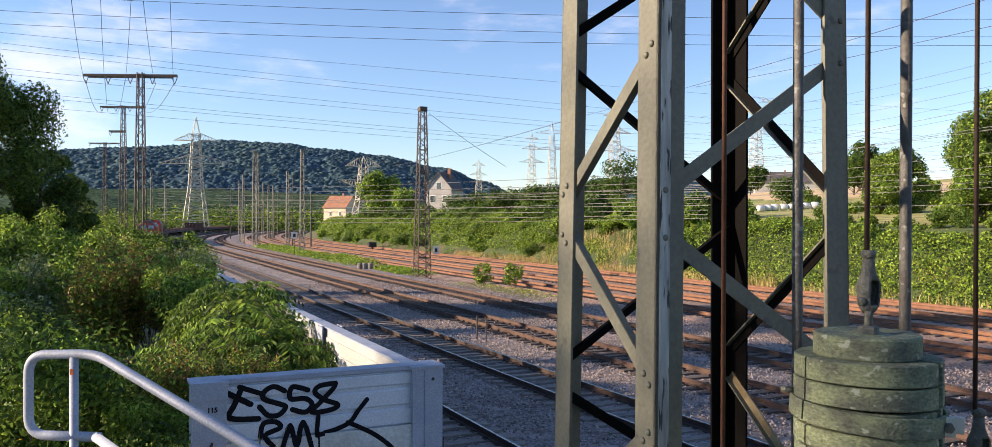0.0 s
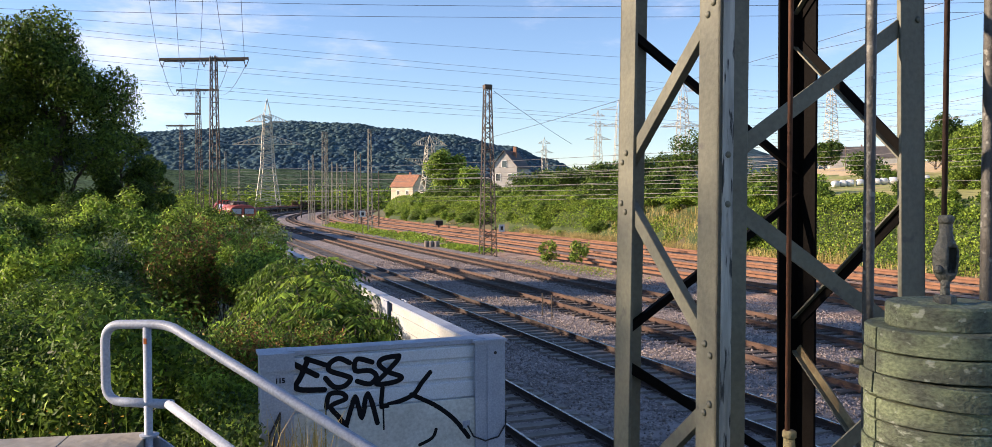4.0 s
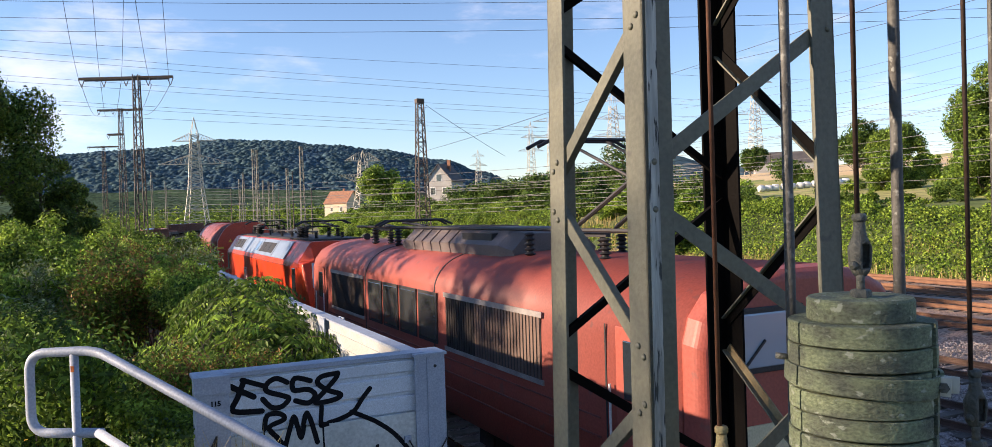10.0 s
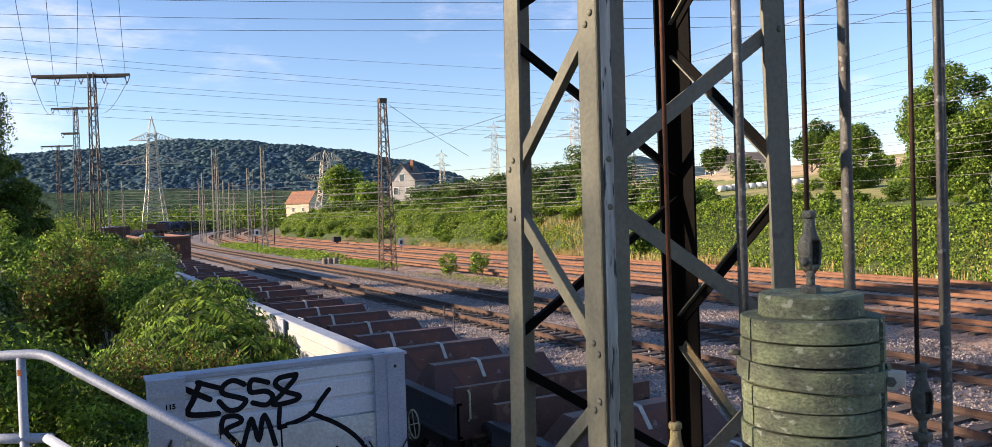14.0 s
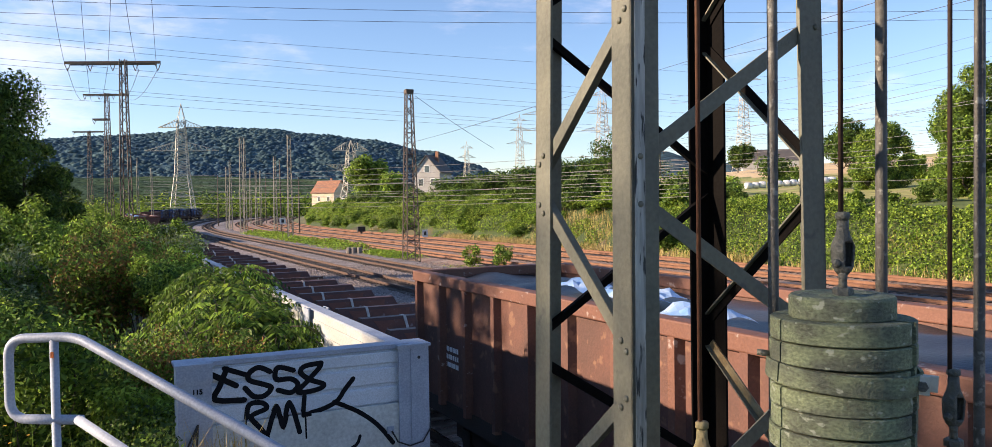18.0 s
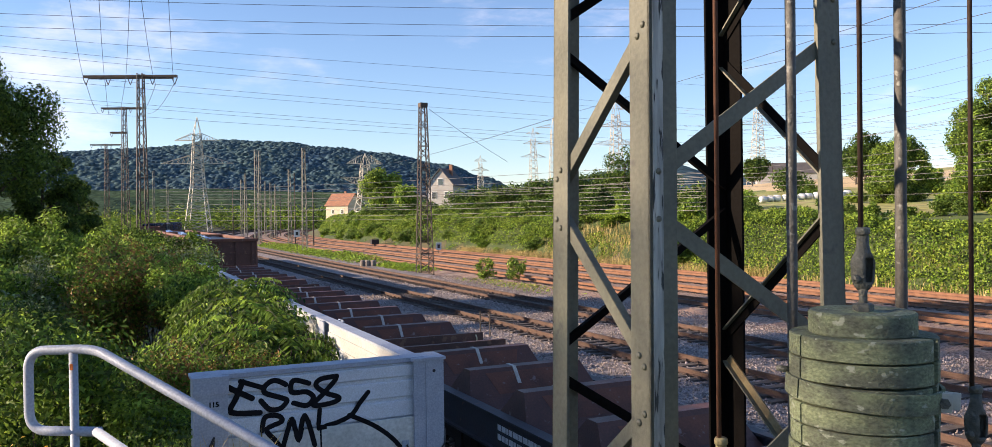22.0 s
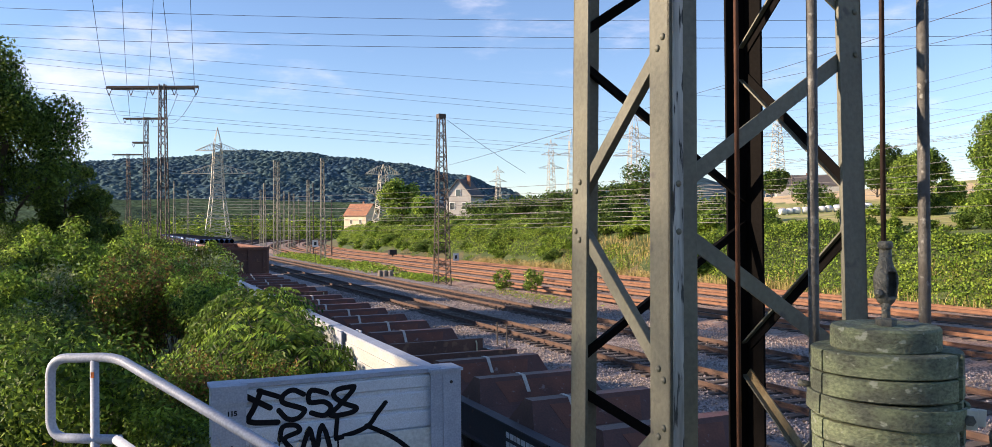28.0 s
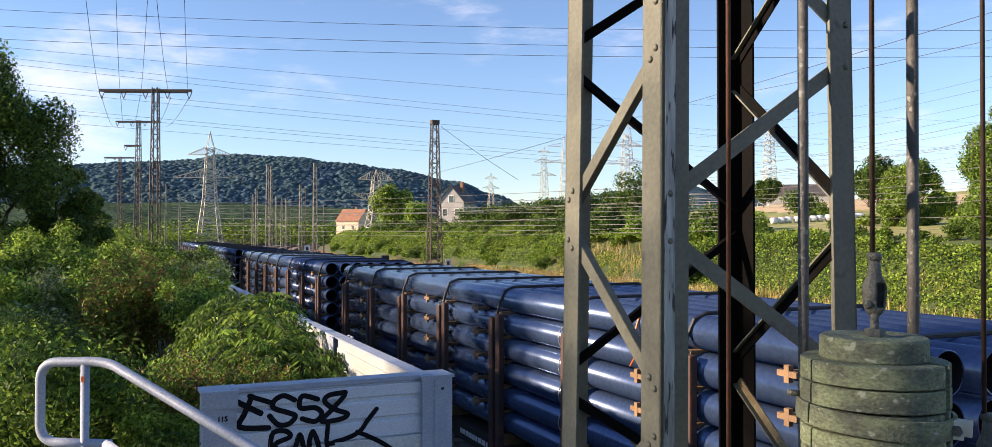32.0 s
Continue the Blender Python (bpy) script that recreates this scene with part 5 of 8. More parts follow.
def hood_wagon(L):
    wa = thing("hood_wagon", "red coil wagon with a rounded telescopic hood", "freight wagon")
    h = L / 2
    arc = [(1.48, 1.25), (1.48, 3.2), (1.43, 3.5), (1.12, 3.98), (0.86, 4.22), (0.4, 4.34)]
    sec = [(-1.48, 1.25)] + arc[0:1] + arc[1:] + [(-x, z) for x, z in arc[::-1][0:5]]
    n = 9
    sec = rounded(sec)
    hood = Shape().run(sec, [(-h + 0.25, 1, 1), (h - 0.25, 1, 1)])
    part("hood", hood, HOODRED, wa, "dark red tarpaulin hood", smooth=True)
    for k in range(n + 1):
        y = -h + 0.25 + k * (L - 0.5) / n
        rib = Shape().run([(x * 1.003, z * 1.0015) for x, z in sec], [(y - 0.03, 1, 1), (y + 0.03, 1, 1)])
        part("hood_rib", rib, HOODRED, wa)
    for e in (-1, 1):
        end = Shape()
        big = [(x * 1.02, z * (1.012 if z > 2 else 1)) for x, z in sec]
        end.run(big, [(e * (h - 0.28), 1, 1), (e * (h - 0.02), 1, 1)] if e > 0 else [(-h + 0.02, 1, 1), (-h + 0.28, 1, 1)])
        po = bevelled(part("end_wall", end, HOODEND, wa, "bright red end wall"), 0.03)
        rim = Shape()
        y = e * (h - 0.28)
        for (x0, z0), (x1, z1) in zip(big[1:], big[2:]):
            rim.beam((x0, y, z0), (x1, y, z1), 0.05, 0.03)
        part("rubber_edge", rim, DARK, po)
        for a in ((-1.4, 2.9, 1.4, 2.96), (-0.9, 1.9, 0.9, 1.95)):
            rb = Shape().box(a[0], min(e * h, e * (h - 0.03)), a[1], a[2], max(e * h, e * (h - 0.03)) + 0.03, a[3])
            part("end_rib", rb, HOODEND, po)
        for x in (0.0, 0.75, -0.75):
            rb = Shape().box(x - 0.04, e * h - 0.03, 1.3, x + 0.04, e * h + 0.03, 2.9 if x else 4.2)
            part("end_rib", rb, HOODEND, po)
        for x in (1.25, -1.25):
            hr = Shape().tube([(x, e * (h + 0.05), 1.35), (x, e * (h + 0.12), 1.45), (x, e * (h + 0.12), 2.0), (x, e * (h + 0.05), 2.1)], 0.02, 8)
            part("grab_rail", hr, CREAM, po)
        tri = Shape()
        tri.solid([(0.75, e * (h + 0.01), 3.35), (0.95, e * (h + 0.01), 3.35), (0.85, e * (h + 0.01), 3.52), (0.85, e * (h - 0.02), 3.4)], [(0, 1, 2), (0, 3, 1), (1, 3, 2), (2, 3, 0)])
        part("warning_sign", tri, YELLOW, po)
        stripe = Shape().box(1.2, e * h - 0.05, 3.02, 1.55, e * h + 0.02, 3.1)
        part("hazard_stripe", stripe, YELLOW, po)
    for sd in (1, -1):
        x0, x1 = min(1.485 * sd, 1.5 * sd), max(1.485 * sd, 1.5 * sd)
        if sd > 0:
            pl = Shape().tube([(1.483, h - 1.5, 2.55), (1.495, h - 1.5, 2.55)], 0.2, 24)
            ro = part("round_sign", pl, WHITE, wa)
            seg = Shape().tube([(1.493, h - 1.5, 2.55), (1.499, h - 1.5, 2.55)], 0.15, 5)
            part("sign_mark", seg, DARK, ro)
            pn = Shape()
            for a in ((h - 2.0, 1.5, h - 1.0, 1.52), (h - 2.0, 2.95, h - 1.0, 2.97), (h - 2.0, 1.5, h - 1.98, 2.97), (h - 1.02, 1.5, h - 1.0, 2.97)):
                pn.box(1.481, a[0], a[1], 1.493, a[2], a[3])
            part("hatch_edge", pn, FRAMEBLACK, wa)
            lt = Shape()
            for k, (a, b) in enumerate(((h - 1.25, 0.22), (h - 1.55, 0.22), (h - 1.85, 0.22))):
                lt.box(1.481, a - 0.03, 1.95, 1.492, a + 0.03, 2.2)
                lt.box(1.481, a - 0.1, 2.16, 1.492, a + 0.1, 2.21)
            part("lettering", lt, WHITE, wa)
            gf = Shape()
            rnd = random.Random(8)
            pts = [(h - 3.4 - 0.11 * k, 1.95 + 0.1 * math.sin(k * 0.31) + 0.06 * math.sin(k * 1.1) + rnd.uniform(-0.05, 0.05)) for k in range(52)]
            for yy, zz in pts:
                gf.v += [(1.487, yy, 1.28), (1.487, yy, zz)]
            for k in range(len(pts) - 1):
                gf.f.append((2 * k, 2 * k + 1, 2 * k + 3, 2 * k + 2))
                gf.m.append(0)
            part("graffiti", gf, mat("grey_spray", (0.035, 0.042, 0.062), 0.6), wa, "dark grey sprayed band")
            lg = Shape()
            for a in ((-h + 2.0, 1.9, -h + 3.1, 1.94), (-h + 2.0, 2.5, -h + 3.1, 2.54), (-h + 2.0, 1.9, -h + 2.04, 2.54), (-h + 3.06, 1.9, -h + 3.1, 2.54), (-h + 2.25, 2.05, -h + 2.33, 2.4), (-h + 2.75, 2.05, -h + 2.83, 2.4)):
                lg.box(1.481, a[0], a[1], 1.492, a[2], a[3])
            part("emblem", lg, WHITE, wa, "pale square emblem")
        sill = Shape().box(min(1.35 * sd, 1.5 * sd), -h, 0.95, max(1.35 * sd, 1.5 * sd), h, 1.26)
        part("sill", sill, FRAMEBLACK, wa)
        for k in range(3):
            st = Shape()
            for z in (0.45, 0.8):
                st.box(min(1.3 * sd, 1.5 * sd), h - 0.5, z, max(1.3 * sd, 1.5 * sd), h - 0.1, z + 0.04)
            if k == 0:
                part("step", st, FRAMEBLACK, wa)
    fl = Shape().box(-1.36, -h, 0.98, 1.36, h, 1.24)
    part("floor_frame", fl, FRAMEBLACK, wa)
    for y in (-h + 2.2, h - 2.2):
        bogie(wa, y)
    buffers(wa, h)
    return wa




def saddle_meshes(w=1.33):
    ridge = Shape()
    prof = [(-0.92, 1.18), (0.92, 1.18), (0.5, 1.42), (0.13, 1.86), (-0.13, 1.86), (-0.5, 1.42)]
    lean = {1.18: 0.0, 1.42: 0.05, 1.86: 0.2}
    ridge.solid([(e * (w - lean[z]), y, z) for e in (-1, 1) for y, z in prof], [(0, 1, 2, 3, 4, 5), (11, 10, 9, 8, 7, 6)] + [(i, i + 6, (i + 1) % 6 + 6, (i + 1) % 6) for i in range(6)])
    trough = Shape()
    for e in (-1, 1):
        trough.solid([(x, e * y, z) for x, y, z in ((-0.85, 0.19, 1.795), (0.85, 0.19, 1.795), (0.7, 0.47, 1.462), (-0.7, 0.47, 1.462), (-0.85, 0.182, 1.785), (0.85, 0.182, 1.785), (0.7, 0.462, 1.452), (-0.7, 0.462, 1.452))],
                     [(0, 1, 2, 3), (7, 6, 5, 4), (0, 4, 5, 1), (1, 5, 6, 2), (2, 6, 7, 3), (3, 7, 4, 0)])
    strap = Shape()
    strap.beam((0.25, 0.13, 1.866), (0.25, 0.36, 1.595), 0.07, 0.012)
    strap.beam((0.25, -0.13, 1.866), (0.25, 0.13, 1.866), 0.07, 0.012)
    strap.beam((0.25, -0.13, 1.866), (0.25, -0.36, 1.595), 0.07, 0.012)
    return ridge.mesh("saddle", SADDLERUST), trough.mesh("worn_face", TROUGHRUST), strap.mesh("wear_strip", CANVAS)


SADDLE, TROUGH, STRIP = saddle_meshes()


def coil_wagon(L):
    wa = thing("coil_wagon", "empty brown coil wagon with a row of transverse saddles", "freight wagon", group="coil wagons")
    h = L / 2
    n = max(3, round((L - 1.2) / 2.1))
    for k in range(n):
        y = (k - (n - 1) / 2) * 2.1
        sa = new("saddle", SADDLE)
        sa.parent, sa.location = wa, (0, y, 0)
        fl = new("worn_face", TROUGH)
        fl.parent = sa
        st = new("wear_strip", STRIP)
        st.parent, st.location = sa, (0.1 * ((k * 7) % 5 - 2), 0, 0)
    for sd in (1, -1):
        x0, x1 = min(1.36 * sd, 1.43 * sd), max(1.36 * sd, 1.43 * sd)
        a0, a1 = min(1.3 * sd, 1.5 * sd), max(1.3 * sd, 1.5 * sd)
        web = [(a0, 0.92), (a1, 0.92), (a1, 0.96), (x1, 0.96), (x1, 1.46), (a1, 1.46), (a1, 1.5), (a0, 1.5), (a0, 1.46), (x0, 1.46), (x0, 0.96), (a0, 0.96)]
        side = Shape().run(web, [(-h, 1, 1), (h, 1, 1)])
        part("side_sill", side, SILLDARK, wa)
    rim = Shape()
    for k in range(20):
        a, b = 2 * math.pi * k / 20, 2 * math.pi * (k + 1) / 20
        rim.tube([(1.5, h - 1.6 + 0.25 * math.cos(a), 0.85 + 0.25 * math.sin(a)), (1.5, h - 1.6 + 0.25 * math.cos(b), 0.85 + 0.25 * math.sin(b))], 0.016, 6, caps=False)
    for a in (0.3, 1.87, 3.44, 5.0):
        rim.tube([(1.5, h - 1.6, 0.85), (1.5, h - 1.6 + 0.25 * math.cos(a), 0.85 + 0.25 * math.sin(a))], 0.012, 6)
    part("brake_wheel", rim, CREAM, wa, "pale yellow brake wheel")
    panel_text(wa, "lettering", 1.432, -1.5, 1.22, 1.6, 0.3, None, 2)
    panel_text(wa, "lettering", 1.432, h - 4.0, 1.25, 0.9, 0.18, None, 3)
    for e in (-1, 1):
        en = Shape().box(-1.4, min(e * h, e * (h - 0.12)), 0.9, 1.4, max(e * h, e * (h - 0.12)), 1.75)
        part("end_wall", en, RUSTRED, wa)
        for x in (1.2, -1.2):
            gr = Shape().tube([(x, e * (h + 0.02), 1.2), (x, e * (h + 0.08), 1.25), (x, e * (h + 0.08), 1.65), (x, e * (h + 0.02), 1.7)], 0.018, 6)
            part("grab_rail", gr, CREAM, wa)
    fl = Shape().box(-1.3, -h + 0.1, 0.95, 1.3, h - 0.1, 1.17)
    part("floor", fl, RUSTRED, wa)
    for y in (-h + 2.3, h - 2.3):
        bogie(wa, y)
    buffers(wa, h)
    return wa


def gondola(L, load, seed):
    rnd = random.Random(seed)
    label = {"foil": "brown open wagon with ribbed sides, netted load and white film", "pipes": "worn brown open wagon carrying grey pipes"}[load]
    wa = thing("open_wagon", label, "freight wagon", group="open wagons")
    h, top, w = L / 2, 3.32, 1.45
    for sd in (1, -1):
        x0, x1 = min(w * sd, (w + 0.05) * sd), max(w * sd, (w + 0.05) * sd)
        side = Shape().box(x0 - 0.0, -h, 1.2, x1, h, top)
        po = part("side_wall", side, RUSTRED, wa)
        n = 14
        for k in range(n + 1):
            y = -h + 0.07 + k * (L - 0.14) / n
            rb = Shape()
            rb.solid([(a * sd, y + d, z) for z in (1.15, top - 0.1) for a, d in ((w + 0.04, -0.1), (w + 0.16, -0.055), (w + 0.16, 0.055), (w + 0.04, 0.1))],
                     [(3, 2, 1, 0), (4, 5, 6, 7), (0, 1, 5, 4), (1, 2, 6, 5), (2, 3, 7, 6), (3, 0, 4, 7)])
            part("side_rib", rb, RUSTRED if rnd.random() < 0.6 else RUSTLIGHT, po)
        rail = Shape().box(min((w - 0.05) * sd, (w + 0.18) * sd), -h - 0.05, top - 0.12, max((w - 0.05) * sd, (w + 0.18) * sd), h + 0.05, top + 0.06)
        bevelled(part("top_rail", rail, RUSTLIGHT, wa), 0.02)
        sill = Shape().box(min(1.3 * sd, 1.52 * sd), -h, 0.95, max(1.3 * sd, 1.52 * sd), h, 1.22)
        part("sill", sill, FRAMEBLACK, wa)
    for e in (-1, 1):
        en = Shape().box(-w, min(e * h, e * (h - 0.06)), 1.2, w, max(e * h, e * (h - 0.06)), top)
        po = part("end_wall", en, RUSTRED, wa)
        for x in (-1.3, -0.35, 0.6, 1.3):
            rb = Shape().box(x - 0.07, min(e * h, e * (h + 0.09)), 1.0, x + 0.07, max(e * h, e * (h + 0.09)), top - 0.1)
            part("end_rib", rb, RUSTRED, po)
        for z in (1.75, 2.4):
            rb = Shape().box(-w, min(e * h, e * (h + 0.05)), z, w, max(e * h, e * (h + 0.05)), z + 0.07)
            part("end_rib", rb, RUSTRED, po)
        rail = Shape().box(-w - 0.1, min(e * (h - 0.1), e * (h + 0.14)), top - 0.12, w + 0.1, max(e * (h - 0.1), e * (h + 0.14)), top + 0.06)
        bevelled(part("top_rail", rail, RUSTLIGHT, wa), 0.02)
        y = e * (h + 0.012)
        for x in {1: (0.93, 0.15, -0.75), 3: (0.7,)}.get(seed, ()):
            z = 2.72
            if x == 0.15:
                part("label_plate", Shape().box(x - 0.12, min(y, y - e * 0.02), z - 0.1, x + 0.12, max(y, y - e * 0.02) + 0.004, z + 0.14), WHITE, po, "white label plate")
                z = 2.68
            tri = Shape().solid([(x - 0.13, y + e * 0.008, z - 0.09), (x + 0.13, y + e * 0.008, z - 0.09), (x, y + e * 0.008, z + 0.13), (x, y - e * 0.03, z)], [(0, 1, 2), (0, 3, 1), (1, 3, 2), (2, 3, 0)])
            part("warning_sign", tri, YELLOW, po)
            if x != 0.15:
                bolt = Shape().box(x - 0.02, min(y, y + e * 0.014), z - 0.06, x + 0.02, max(y, y + e * 0.014), z + 0.06)
                part("sign_mark", bolt, DARK, po)
                plate = Shape().box(x - 0.1, min(y, y + e * 0.006), z - 0.36, x + 0.1, max(y, y + e * 0.006), z - 0.14)
                bevelled(part("warning_plate", plate, ORANGE, po), 0.03, 3)
        if seed == 6:
            for z in (2.86, 2.62):
                mark = Shape().tube([(0.62, y - e * 0.02, z), (0.62, y + e * 0.004, z)], 0.09, 14)
                part("chalk_mark", mark, WHITE, po, "pale chalked mark")
        if seed == 3:
            plate = Shape().box(-0.8, min(y, y - e * 0.02), 1.45, -0.25, max(y, y - e * 0.02) + 0.004, 1.72)
            part("label_plate", plate, PALESTEEL, po, "dusty label plate")
        gr = Shape().tube([(1.3, e * (h + 0.05), 1.5), (1.3, e * (h + 0.12), 1.55), (0.7, e * (h + 0.12), 1.55), (0.7, e * (h + 0.05), 1.5)], 0.016, 6)
        part("grab_rail", gr, CREAM, po)
    fl = Shape().box(-w, -h + 0.05, 1.0, w, h - 0.05, 1.22)
    part("floor", fl, FRAMEBLACK, wa)
    panel_text(wa, "lettering", w + 0.052, h - 1.1, 1.9, 0.7, 0.5, None, 4)
    panel_text(wa, "lettering", w + 0.052, -h + 1.4, 2.0, 0.6, 0.4, None, 3)
    x = w + 0.056
    if seed == 3:
        for y0, z, word, size, m in ((h - 4.5, 2.1, "KUSH", 0.36, YELLOW), (h - 4.5, 1.72, "THINK", 0.36, WHITE), (h - 5.9, 2.0, "BAR", 0.42, WHITE), (h - 5.9, 1.5, "QU", 0.42, WHITE), (h - 3.3, 1.8, "DWS", 0.3, WHITE), (-h + 4.5, 1.7, "TH", 0.4, WHITE)):
            cu = bpy.data.curves.new("tag", "FONT")
            cu.body, cu.size, cu.extrude, cu.offset, cu.shear = word, size, 0.002, 0.004, 0.25
            cu.materials.append(m)
            ob = new("tag", cu)
            ob.parent, ob.matrix_local = wa, pose(x, y0 - size * 0.3 * len(word), z, 90, 0, 90)
    if seed == 6:
        for y0 in (h - 1.9, h - 3.0, h - 4.1, h - 6.5):
            gf = Shape()
            crown = [(-0.3, 1.35), (-0.34, 2.1), (-0.2, 1.9), (-0.1, 2.2), (0.02, 1.92), (0.16, 2.18), (0.22, 1.9), (0.36, 2.05), (0.28, 1.4), (0.1, 1.3), (-0.05, 1.42)]
            for (a0, z0), (a1, z1) in zip(crown, crown[1:]):
                gf.beam((x, y0 + a0 + rnd.uniform(-0.03, 0.03), z0), (x, y0 + a1, z1), 0.012, 0.03)
            part("graffiti", gf, WHITE, wa, "pale sprayed crown")
            for a0, z0, a1, z1 in ((-0.12, 1.55, -0.1, 1.85), (0.06, 1.55, 0.08, 1.85), (-0.11, 1.7, 0.07, 1.7)):
                part("graffiti", Shape().beam((x, y0 + a0, z0), (x, y0 + a1, z1), 0.012, 0.03), WHITE, wa)
    if load == "foil":
        sh = Shape()
        nx, ny = 14, 60
        for i in range(ny + 1):
            for k in range(nx + 1):
                y, x = -h + 0.1 + (L - 0.2) * i / ny, -w + 0.05 + (2 * w - 0.1) * k / nx
                sh.v.append((x, y, top - 0.14 + 0.12 * noise.noise(Vector((x * 1.3, y * 0.9, seed))) + 0.05 * math.cos(x * 2)))
        for i in range(ny):
            for k in range(nx):
                a = i * (nx + 1) + k
                sh.f.append((a, a + 1, a + nx + 2, a + nx + 1))
                sh.m.append(0)
        part("net_cover", sh, TARP, wa, "dark sagging net over the load", smooth=True)
        for j in range(5 if seed == 1 else 2):
            y0, x0 = rnd.uniform(-h + 1, h - 1.5), rnd.uniform(0.2, 1.0)
            fo = Shape()
            for i in range(7):
                for k in range(7):
                    fo.v.append((x0 + (k - 3) * 0.11 + rnd.uniform(-0.03, 0.03), y0 + (i - 3) * 0.17, top - 0.02 + (0.22 - 0.02 * (abs(i - 3) + abs(k - 3)) ** 1.4) * rnd.uniform(0.4, 1.0)))
            for i in range(6):
                for k in range(6):
                    a = i * 7 + k
                    fo.f.append((a, a + 1, a + 8, a + 7))
                    fo.m.append(0)
            part("film", fo, BLUEFOIL, wa, "crumpled blue-white film")
    else:
        grey = mat("grey_pipe", (0.2, 0.26, 0.36), 0.4, 0.3)
        for x, y0, y1, z in ((0.98, -h + 0.9, h - 2.6, 2.98), (0.56, -h + 0.4, h - 4.5, 2.9), (0.1, -h + 0.6, h - 1.2, 2.34), (-0.35, -h + 0.5, h - 3.0, 2.34), (-0.8, -h + 1.0, h - 0.8, 2.3)):
            pi = Shape()
            tube_open(pi, x, y0, y1, z, 0.2)
            part("load_pipe", pi, grey, wa, "grey steel pipe", smooth=True)
        bed = Shape().box(-1.35, -h + 0.3, 1.22, 1.35, h - 0.3, 2.1)
        bed.box(0.36, -h + 0.4, 2.1, 1.2, h - 2.6, 2.7)
        part("load_bed", bed, RUSTRED, wa)
        for k in range(8):
            inner = Shape().box(-w, -h + 0.9 + k * 1.85, 1.3, -w + 0.06, -h + 1.05 + k * 1.85, top - 0.12)
            part("inner_rib", inner, RUSTLIGHT, wa)
    for y in (-h + 2.0, h - 2.0):
        bogie(wa, y)
    buffers(wa, h)
    return wa


def tube_open(sh, x, y0, y1, z, r, n=20, t=0.012, bore=0):
    k = len(sh.v)
    for y, rr in ((y0, r), (y1, r), (y1, r - t), (y0, r - t)):
        for i in range(n):
            a = 2 * math.pi * i / n
            sh.v.append((x + rr * math.cos(a), y, z + rr * math.sin(a)))
    for j in range(4):
        for i in range(n):
            a, b = k + j * n + i, k + j * n + (i + 1) % n
            c, d = k + ((j + 1) % 4) * n + (i + 1) % n, k + ((j + 1) % 4) * n + i
            sh.f.append((b, a, d, c))
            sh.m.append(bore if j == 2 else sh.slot)


